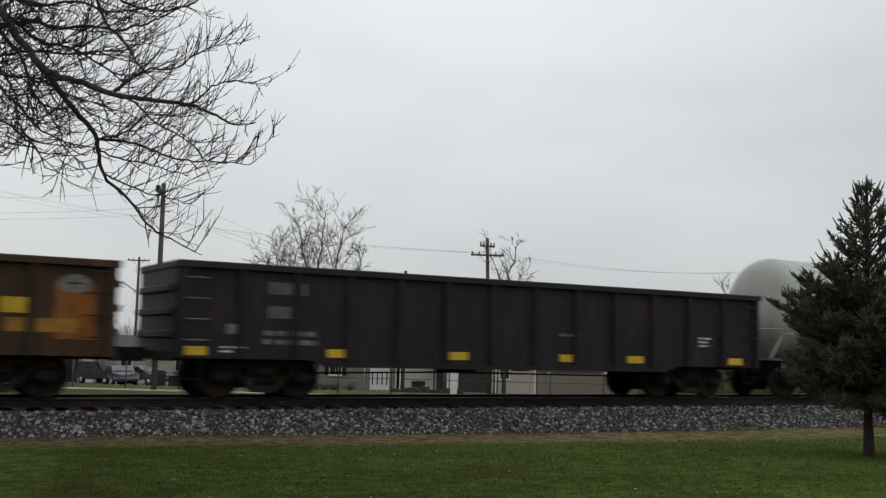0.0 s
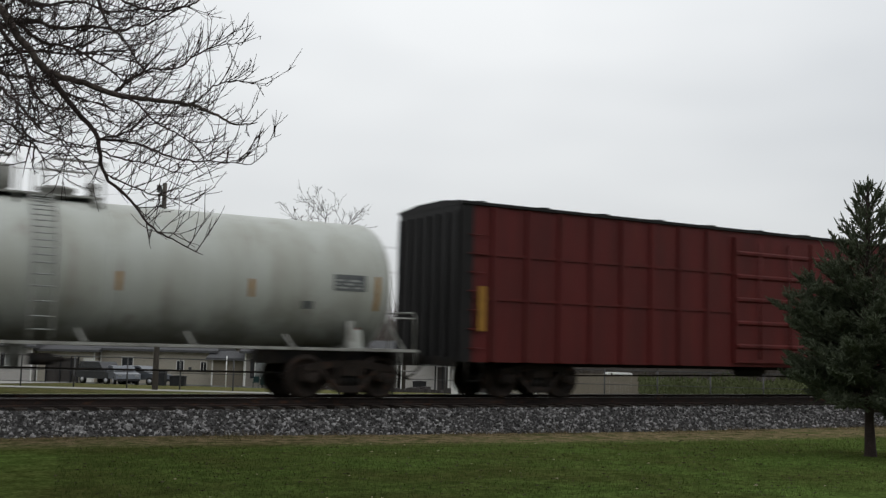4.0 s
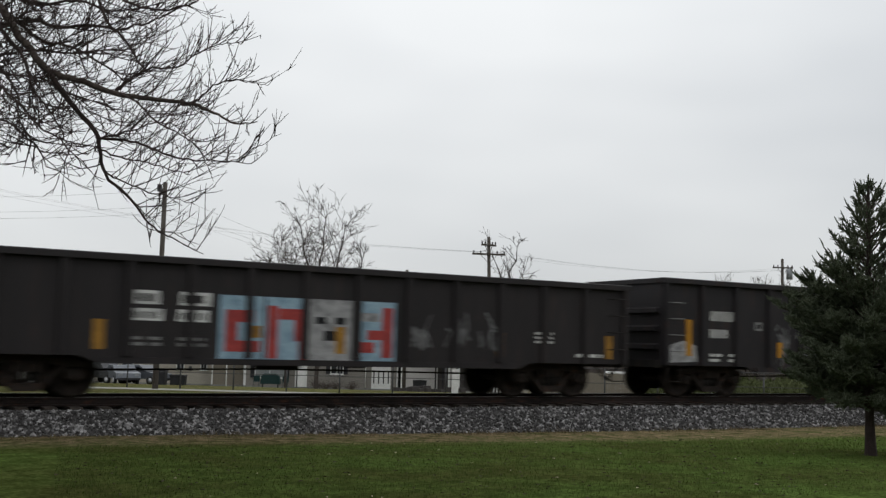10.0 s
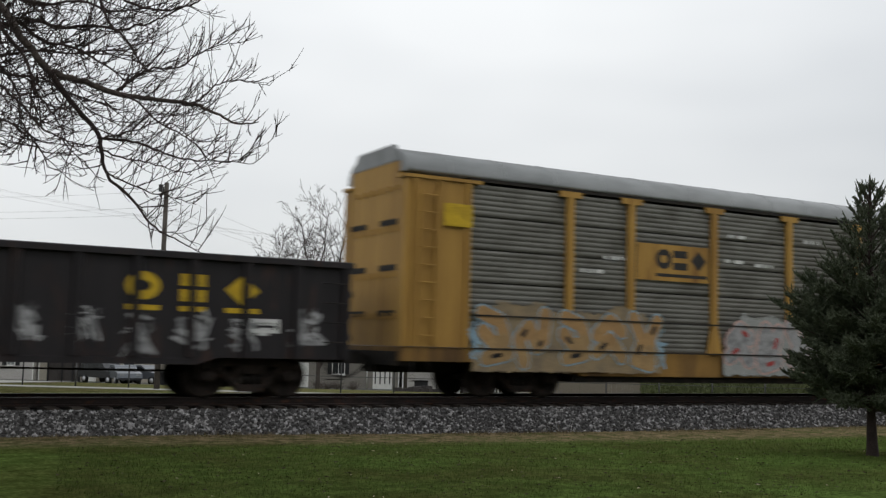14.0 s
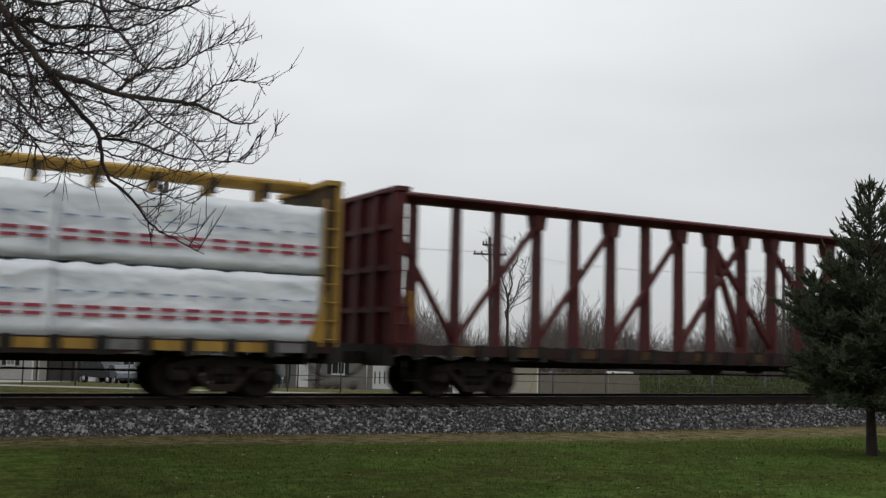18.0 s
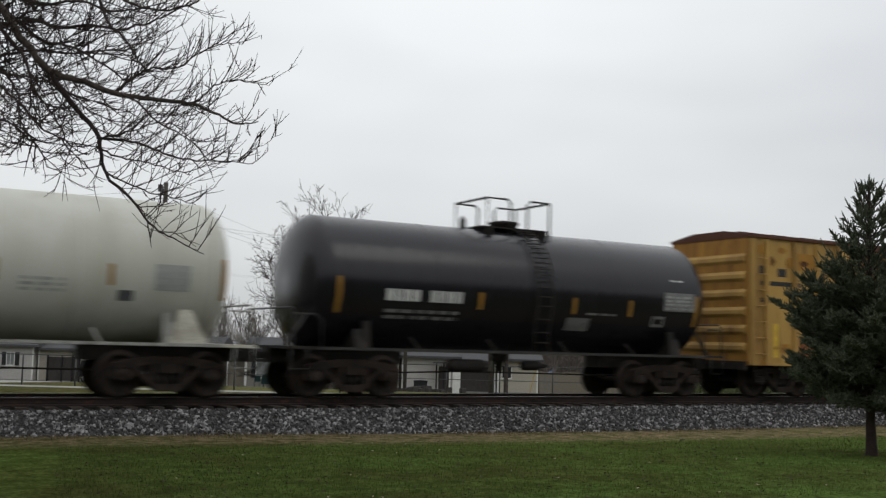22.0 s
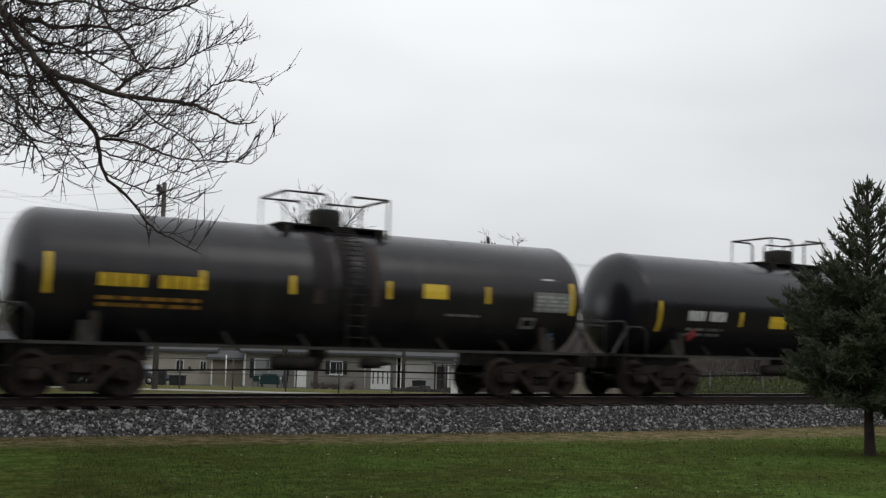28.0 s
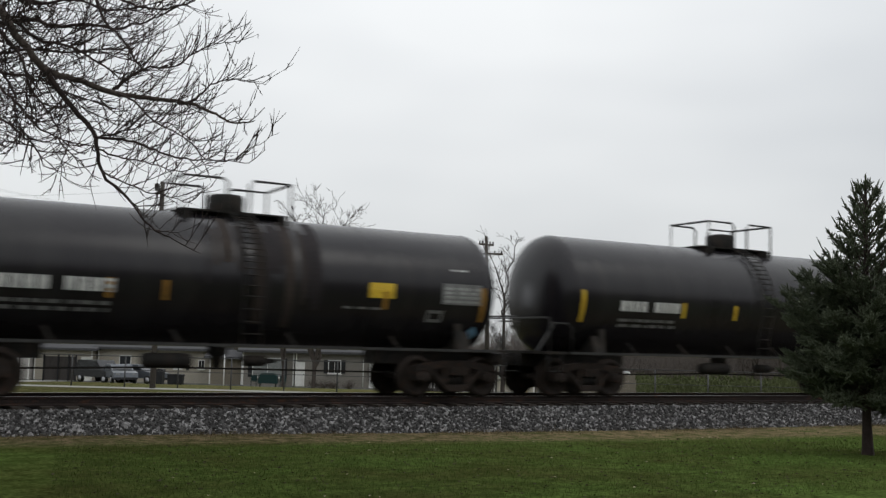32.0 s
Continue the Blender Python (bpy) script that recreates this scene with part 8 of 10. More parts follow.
# ---- coil steel car ----
def build_coil_car():
    half = 7.4
    car = new_car("coil_car", "black covered coil car with yellow hood ends", "coil car", 412.35, half)
    hood = car_paint("blue_black_hood_paint", (0.024, 0.023, 0.028), 0.45, 0.5, 0.1, (0.045, 0.042, 0.045), scale=1.0)
    yel = car_paint("bright_yellow_hood_end", (0.52, 0.35, 0.04), 0.45, 0.6, 0.25, (0.36, 0.20, 0.03))
    rust = car_paint("brown_rust_trough", (0.020, 0.014, 0.011), 0.75, 0.7, 0.35, (0.016, 0.012, 0.010), (0.11, 0.05, 0.015))
    h = 6.45
    prof = [(-1.48, 1.62), (-1.48, 2.35)] + [(-math.cos(a) * 1.48, 2.35 + math.sin(a) * 1.09) for a in np.linspace(0.15, math.pi - 0.15, 18)] + [(1.48, 2.35), (1.48, 1.62)]
    part("hood", Geo().prism(prof, "x", -h, h, True), hood, car)
    grow = [(a * 1.008, 1.62 + (b - 1.62) * 1.008) for a, b in prof]
    for a, b in ((-h - 0.02, -h + 0.62), (h - 0.80, h + 0.02)):
        part("hood_end_band", Geo().prism(grow, "x", a, b, True), yel, car)
    for s in (-1, 1):
        part("hood_end", Geo().prism([(a * 1.012, 1.61 + (b - 1.61) * 1.012) for a, b in prof], "x", s * (h + 0.022), s * (h + 0.06)), STEEL_DARK, car, "dark flat end of the hood")
    for x in (-3.6, 0.0, 3.3):
        part("hood_seam", Geo().prism([(a * 1.006, 1.62 + (b - 1.62) * 1.006) for a, b in prof], "x", x - 0.03, x + 0.03, True), hood, car)
    part("lift_beam", bx(-4.3, 3.0, -0.16, 0.16, 3.43, 3.58), STEEL_DARK, car)
    g = Geo()
    for s in (-1, 1):
        g.slab((-0.78 + s * 0.42, 0, 3.5), (-0.78 + s * 0.30, 0, 4.0), 0.16, 0.16)
        g.slab((-0.78 + s * 0.02, 0, 3.6), (-0.78 + s * 0.02, 0, 3.98), 0.06, 0.08)
    g.slab((-1.15, 0, 4.0), (-0.41, 0, 4.0), 0.2, 0.15)
    part("lifting_bail", g, STEEL_DARK, car, "black steel lifting bail on the hood")
    for x in (-3.6, 2.9):
        part("guide_bracket", Geo().slab((x - 0.25, -0.55, 3.2), (x + 0.05, -0.45, 3.82), 0.13, 0.13), STEEL_DARK, car)
        part("guide_bracket", Geo().slab((x + 0.25, -0.55, 3.2), (x + 0.05, -0.45, 3.82), 0.13, 0.13), STEEL_DARK, car)
    # trough and frame
    part("trough", Geo().prism([(-1.40, 1.60), (-1.40, 1.22), (-0.5, 0.62), (0.5, 0.62), (1.40, 1.22), (1.40, 1.60)], "x", -h + 0.3, h - 0.3), rust, car)
    for s in (-1, 1):
        part("side_sill", bx(-half, half, min(s * 1.42, s * 1.50), max(s * 1.42, s * 1.50), 1.08, 1.22), STEEL_DARK, car)
        part("end_platform", bx(min(s * half, s * (half - 1.1)), max(s * half, s * (half - 1.1)), -1.45, 1.45, 0.98, 1.07), STEEL_DARK, car)
        part("end_rail", Geo().tube([(s * (half - 0.05), -1.4, 1.07), (s * (half - 0.05), -1.4, 1.95), (s * (half - 0.05), 1.4, 1.95), (s * (half - 0.05), 1.4, 1.07)], 0.02, 6), STEEL_DARK, car)
        stirrup(car, s * (half - 0.3), -1.46, 1.0)
    for i in range(12):
        x = -h + 0.7 + i * (2 * h - 1.4) / 11
        part("trough_post", bx(x - 0.05, x + 0.05, -1.47, -1.405, 1.225, 1.60), rust, car)
    sd = Side(car, lambda z: -1.48 if z < 2.35 else -math.sqrt(max(1 - ((z - 2.35) / 1.09) ** 2, 0.02)) * 1.48)
    three_blocks(sd, -0.85, 2.66, 1.45, 0.36, YELLOW_LETTER, 0.014, (0.24, 0.10))
    pale = surface("pale_grey_overspray", (0.33, 0.35, 0.36), 0.6, (0.2, 0.22, 0.23), 0.6)
    g = Geo()
    sd.polygon(g, [(-5.7, 1.75), (-4.85, 1.78), (-4.7, 2.1), (-4.85, 2.38), (-5.3, 2.45), (-5.68, 2.35)], 0.016)
    part("overspray_patch", g, surface("pale_teal_overspray", (0.26, 0.36, 0.37), 0.6, (0.2, 0.28, 0.29), 0.5), car)
    for i, (x, z, w) in enumerate(((-5.4, 2.75, 1.0), (-3.9, 2.05, 0.8), (-2.3, 2.62, 0.8), (1.2, 2.6, 0.9), (2.1, 2.1, 0.8), (3.3, 2.5, 0.5), (4.0, 1.75, 1.2), (4.5, 2.3, 0.8))):
        sd.smear(x, z, w, 0.35, pale if i < 6 else GREY_SPRAY, 80 + i, 9)
    for x, z, w, h in ((3.95, 1.95, 0.6, 0.42), (4.4, 2.05, 0.55, 0.6), (4.85, 1.98, 0.6, 0.5), (5.25, 2.1, 0.5, 0.6), (4.6, 2.62, 0.7, 0.36), (5.2, 2.72, 0.55, 0.34)):
        sd.ring("graffiti_loop", x, z, w, h, 0.08, GREY_SPRAY, (200, 290), 0.014)
    for x in (-5.9, -2.6, 0.5, 1.9, 3.4):
        part("reflector", bx(x, x + 0.5, -1.508, -1.502, 1.09, 1.19), YELLOW_REFLECT, car)
    for x, w in ((-4.5, 0.9), (-3.2, 1.2), (-1.8, 0.5), (-0.6, 0.6), (0.9, 0.8)):
        part("yellow_plate", bx(x, x + w, -1.475, -1.471, 1.30, 1.50), surface("dull_ochre_plate", (0.17, 0.09, 0.018), 0.6, (0.07, 0.04, 0.015), 0.8, scale=4.0), car)
    running_gear(car, half, 5.3, sill_z=(0.66, 0.97))


build_coil_car()


# ---- foreground: spruce, bare tree, grass ----
BARK = surface("grey_brown_bark", (0.065, 0.052, 0.043), 0.9, (0.03, 0.024, 0.02), 0.7, (6, 6, 1.2), 5.0, 0.0, bump=0.6, bump_scale=30.0, fine=0.3)
TWIG = surface("reddish_brown_twig_bark", (0.040, 0.028, 0.025), 0.8, (0.020, 0.015, 0.014), 0.6, (1, 1, 1), 6.0, bump=0.0)
NEEDLES = surface("dark_spruce_needles", (0.085, 0.098, 0.062), 0.8, (0.042, 0.053, 0.032), 0.7, (1, 1, 1), 3.0, 0.0, bump=0.0, bump_scale=25.0, fine=0.4)


def raw_mesh(name, verts, faces, mat, smooth=False):
    me = bpy.data.meshes.new(name)
    me.from_pydata(verts, [], faces)
    if smooth:
        me.polygons.foreach_set("use_smooth", [True] * len(faces))
    me.materials.append(mat)
    return me


class Twigs:
    """Gathers many thin tapering branches into one mesh."""

    def __init__(self, seg=4):
        self.v, self.f, self.seg = [], [], seg

    def run(self, pts, r0, r1):
        seg, n, k = self.seg, len(pts), len(self.v)
        for i, q in enumerate(pts):
            d = (pts[min(i + 1, n - 1)] - pts[max(i - 1, 0)])
            d = d.normalized() if d.length > 1e-6 else Vector((0, 0, 1))
            up = Vector((0, 0, 1)) if abs(d.z) < 0.9 else Vector((1, 0, 0))
            s = d.cross(up).normalized()
            u = s.cross(d)
            r = r0 + (r1 - r0) * i / (n - 1)
            for j in range(seg):
                a = 6.28318 * j / seg
                w = q + (s * math.cos(a) + u * math.sin(a)) * r
                self.v.append((w.x, w.y, w.z))
        for i in range(n - 1):
            for j in range(seg):
                self.f.append((k + i * seg + j, k + i * seg + (j + 1) % seg, k + (i + 1) * seg + (j + 1) % seg, k + (i + 1) * seg + j))


def curve_points(p, d, length, n, rng, wob, lift):
    pts, q, d = [p.copy()], p.copy(), d.normalized()
    for i in range(n):
        d = (d + Vector((rng.gauss(0, wob), rng.gauss(0, wob), rng.gauss(0, wob) + lift))).normalized()
        q = q + d * (length / n)
        pts.append(q.copy())
    return pts, d


def fork(tw, p, d, length, r, level, rng, kids, lift=0.05, wob=0.13, spread=0.8, tip=0.0018):
    n = 5 if level > 1 else 4
    pts, _ = curve_points(p, d, length, n, rng, wob, lift)
    tw.run(pts, r, max(r * 0.35, tip))
    if level <= 0:
        return
    for k in range(kids):
        t = rng.uniform(0.2, 1.0)
        i = min(int(t * n), n - 1)
        q = pts[i].lerp(pts[i + 1], t * n - i)
        axis = (pts[i + 1] - pts[i]).normalized()
        off = Vector((rng.gauss(0, 1), rng.gauss(0, 1), rng.gauss(0, 1)))
        off = (off - axis * off.dot(axis)).normalized()
        fork(tw, q, axis + off * rng.uniform(0.5, 1.2) * spread, length * rng.uniform(0.35, 0.65), max(r * 0.5, tip), level - 1, rng, kids, lift, wob, spread, tip)


def build_bare_tree():
    """The tree whose lower limbs reach over the lawn."""
    tree = thing("bare_tree", "leafless tree with drooping reddish-brown twigs over the lawn", "tree")
    base = Vector((-1.2, 10.9, LAWN_Z))
    trunk = Twigs(14)
    trunk.run([base + Vector((0, 0, -0.1)), base + Vector((0.02, 0, 0.25)), base + Vector((0.05, 0.0, 1.5)), base + Vector((0.0, 0.02, 3.2)), base + Vector((0.1, -0.05, 4.9)), base + Vector((0.0, 0.1, 6.9))], 0.30, 0.13)
    part("trunk", raw_mesh("trunk", trunk.v, trunk.f, BARK, True), None, tree)
    rng = random.Random(11)
    twigs = Twigs(4)
    side = Vector((AWAY[1], -AWAY[0], 0.0))

    def shoot(p, d, length, r, level):
        """A thin shoot that curves upward, with a few side shoots that point forward."""
        n = 6
        pts, last = curve_points(p, d, length, n, rng, 0.055, 0.05)
        twigs.run(pts, r, 0.0017)
        for i in range(1, n):
            ax = (pts[i + 1] - pts[i]).normalized()
            if rng.random() < 0.16:
                off = Vector((rng.gauss(0, 1), rng.gauss(0, 1), rng.gauss(0.3, 1))).normalized()
                twigs.run([pts[i], pts[i] + (ax * 0.4 + off).normalized() * rng.uniform(0.010, 0.028)], 0.0030, 0.0026)
            if level > 0 and rng.random() < 0.42:
                off = Vector((rng.gauss(0, 0.7), rng.gauss(0, 0.7), rng.gauss(0.2, 0.7)))
                shoot(pts[i].lerp(pts[i + 1], rng.random()), ax + off * 0.6, length * rng.uniform(0.45, 0.8), r * 0.78, level - 1)

    def bough(points, r0, r1, dense):
        """One limb through a few points, knotty, with its shoots."""
        line = [Vector(q) for q in points]
        fine = []
        for i in range(len(line) - 1):
            a, b, c, e = line[max(i - 1, 0)], line[i], line[i + 1], line[min(i + 2, len(line) - 1)]
            for k in range(5):
                t = k / 5
                q = 0.5 * ((2 * b) + (c - a) * t + (2 * a - 5 * b + 4 * c - e) * t * t + (3 * b - a - 3 * c + e) * t ** 3)
                fine.append(q + Vector((rng.gauss(0, 0.005), rng.gauss(0, 0.005), rng.gauss(0, 0.005))))
        fine.append(line[-1])
        limb = Twigs(8)
        limb.run(fine, r0, r1)
        part("limb", raw_mesh("limb", limb.v, limb.f, BARK if r0 > 0.04 else TWIG, True), None, tree)
        run = 0.0
        for a, b in zip(fine, fine[1:]):
            run += (b - a).length * dense * (0.86 if (a - EYE).dot(side) < -0.35 * (a - EYE).length else 0.80)
            ax = (b - a).normalized()
            while run > 0.048:
                run -= 0.048
                at = a.lerp(b, rng.random())
                where = (at - EYE).dot(side) / (at - EYE).length
                reach = 1.0 if where < -0.26 else 0.80 if where < -0.22 else 0.55
                out = rng.random()
                if where < -0.31 and out < 0.55:
                    # twisted, crossing twigs of the inner crown
                    d = ax * 0.5 + side * rng.gauss(0.15, 0.7) + Vector((0, 0, rng.gauss(0.0, 0.7))) + Vector((rng.gauss(0, 0.4), rng.gauss(0, 0.4), 0))
                    low = at.z < 3.35
                    d.z = d.z * 0.7 - 0.1 if low else d.z
                    shoot(at, d, rng.uniform(0.25, 0.60) * (0.78 if low else 1.0), rng.uniform(0.0045, 0.0085), 2)
                elif out < 0.80:
                    # upright shoots that sweep outwards
                    d = ax * rng.uniform(0.3, 1.0) + side * rng.uniform(-0.1, 0.6) + Vector((rng.gauss(0, 0.25), rng.gauss(0, 0.25), rng.uniform(0.25, 1.3)))
                    shoot(at, d, rng.uniform(0.20, 0.52) * reach, rng.uniform(0.0036, 0.0056), 1)
                else:
                    d = ax * rng.uniform(0.5, 1.2) + Vector((rng.gauss(0, 0.35), rng.gauss(0, 0.35), rng.gauss(-0.45, 0.35)))
                    shoot(at, d, rng.uniform(0.12, 0.34) * reach, rng.uniform(0.0034, 0.0050), 1)

    bough([(0.72, 10.31, 4.46), (1.00, 10.08, 4.17), (1.16, 9.92, 3.88), (1.40, 9.72, 3.56), (1.66, 9.48, 3.44), (1.94, 9.23, 3.31), (2.19, 8.99, 3.26), (2.44, 8.75, 3.21), (2.57, 8.59, 3.12), (2.71, 8.41, 3.02), (2.85, 8.27, 3.03)], 0.042, 0.004, 1)
    bough([(1.39, 9.68, 3.55), (1.59, 9.57, 3.24), (1.77, 9.44, 3.01), (1.81, 9.39, 2.86), (1.86, 9.35, 2.63), (2.06, 9.21, 2.40), (2.24, 9.09, 2.17), (2.42, 8.97, 2.05), (2.61, 8.83, 1.94)], 0.026, 0.003, 0.7)
    bough([(1.79, 9.41, 2.95), (2.03, 9.19, 2.91), (2.22, 9.00, 2.82), (2.39, 8.82, 2.74), (2.62, 8.60, 2.72), (2.86, 8.38, 2.69)], 0.014, 0.003, 1.1)
    bough([(2.63, 8.62, 2.71), (2.74, 8.55, 2.72), (2.91, 8.44, 2.84), (3.09, 8.33, 2.97)], 0.005, 0.0018, 0.6)
    bough([(1.70, 9.99, 4.50), (1.81, 9.83, 4.31), (1.88, 9.70, 4.07), (2.00, 9.54, 3.90), (2.12, 9.38, 3.64), (2.16, 9.25, 3.56)], 0.016, 0.007, 1)
    bough([(1.92, 9.41, 3.38), (2.02, 9.29, 3.48), (2.14, 9.17, 3.57), (2.36, 8.99, 3.58), (2.50, 8.85, 3.70), (2.66, 8.70, 3.76), (2.80, 8.58, 3.77)], 0.013, 0.0025, 1.8)
    bough([(1.81, 9.71, 4.41), (1.99, 9.58, 4.27), (2.12, 9.48, 4.20), (2.29, 9.34, 4.17), (2.44, 9.22, 4.20), (2.54, 9.12, 4.25), (2.65, 9.01, 4.35)], 0.013, 0.006, 1.6)
    bough([(1.90, 9.08, 3.28), (2.00, 8.96, 3.21), (2.19, 8.81, 3.01), (2.30, 8.69, 2.94), (2.43, 8.56, 2.82), (2.51, 8.45, 2.73)], 0.01, 0.003, 1.2)
    bough([(2.35, 8.84, 3.22), (2.46, 8.73, 3.23), (2.57, 8.62, 3.36), (2.72, 8.49, 3.41), (2.86, 8.38, 3.38), (2.95, 8.31, 3.36)], 0.01, 0.002, 1.3)
    bough([(1.79, 9.30, 2.92), (1.92, 9.19, 2.96), (2.13, 9.04, 3.04), (2.25, 8.94, 3.06), (2.41, 8.83, 3.02)], 0.01, 0.003, 1.2)
    bough([(1.83, 9.19, 2.61), (1.95, 9.11, 2.54), (2.15, 8.97, 2.45), (2.30, 8.86, 2.41), (2.49, 8.74, 2.35)], 0.008, 0.003, 1.1)
    bough([(2.04, 9.10, 2.38), (2.13, 9.09, 2.31), (2.19, 9.11, 2.17), (2.24, 9.14, 1.99)], 0.006, 0.002, 0.8)
    bough([(1.79, 9.30, 2.84), (1.95, 9.17, 2.75), (2.11, 9.02, 2.71), (2.29, 8.87, 2.65), (2.44, 8.74, 2.60)], 0.009, 0.003, 1.2)
    bough([(0.78, 10.77, 4.16), (1.06, 10.55, 4.13), (1.33, 10.33, 4.16), (1.55, 10.15, 4.09), (1.79, 9.95, 4.10), (2.01, 9.76, 4.05), (2.27, 9.54, 4.13), (2.41, 9.39, 4.20)], 0.024, 0.006, 1.3)
    bough([(0.71, 10.11, 4.24), (1.04, 9.92, 3.88), (1.21, 9.80, 3.63), (1.29, 9.74, 3.37), (1.45, 9.63, 3.14), (1.56, 9.54, 2.89)], 0.02, 0.005, 1.4)
    bough([(0.79, 10.68, 3.87), (1.06, 10.44, 3.82), (1.32, 10.20, 3.84), (1.59, 9.97, 3.80), (1.84, 9.73, 3.82), (2.07, 9.51, 3.79)], 0.018, 0.004, 1.5)
    bough([(0.75, 9.94, 3.43), (0.99, 9.77, 3.38), (1.19, 9.63, 3.18), (1.32, 9.53, 3.01), (1.49, 9.40, 2.90), (1.66, 9.27, 2.82)], 0.016, 0.004, 1.5)
    bough([(0.80, 10.29, 3.15), (1.06, 10.10, 3.14), (1.24, 9.96, 3.02), (1.38, 9.86, 2.86), (1.44, 9.80, 2.70)], 0.014, 0.003, 1.4)
    bough([(0.75, 10.84, 4.73), (1.14, 10.58, 4.45), (1.42, 10.37, 4.34), (1.69, 10.15, 4.37), (1.96, 9.94, 4.26), (2.23, 9.71, 4.30)], 0.022, 0.006, 1.3)
    bough([(0.76, 10.46, 3.97), (1.05, 10.27, 3.65), (1.20, 10.16, 3.41), (1.23, 10.11, 3.15), (1.35, 10.00, 2.96)], 0.016, 0.004, 1.5)
    bough([(0.75, 10.54, 4.31), (1.07, 10.29, 4.17), (1.35, 10.06, 3.92), (1.61, 9.83, 3.83), (1.88, 9.61, 3.63), (2.05, 9.44, 3.47)], 0.02, 0.005, 1.5)
    bough([(0.76, 10.26, 3.66), (1.08, 10.04, 3.55), (1.34, 9.84, 3.50), (1.56, 9.67, 3.37), (1.74, 9.53, 3.19)], 0.014, 0.004, 1.4)
    # limbs on the far side of the trunk, which tie the crown together
    bough([(-1.2, 10.9, 5.6), (-2.1, 11.8, 6.3), (-3.0, 12.6, 6.6)], 0.06, 0.01, 0.4)
    bough([(-1.2, 10.9, 5.1), (-2.5, 10.4, 5.7), (-3.5, 10.1, 5.8)], 0.06, 0.01, 0.4)
    for x, y, z in ((-0.35, 10.0, 4.05), (-0.45, 10.2, 4.4), (-0.3, 9.7, 3.6), (-0.4, 9.9, 3.2)):
        link = Twigs(8)
        link.run([Vector((-1.18, 10.9, z + 0.2)), Vector((x - 0.35, y + 0.4, z + 0.15)), Vector((x + 0.2, y - 0.1, z))], 0.06, 0.03)
        part("limb", raw_mesh("limb", link.v, link.f, BARK, True), None, tree)
    tagged(part("crown", raw_mesh("crown", twigs.v, twigs.f, TWIG, True), None, tree), "dense fine leafless twigs", kind="stuff")


build_bare_tree()


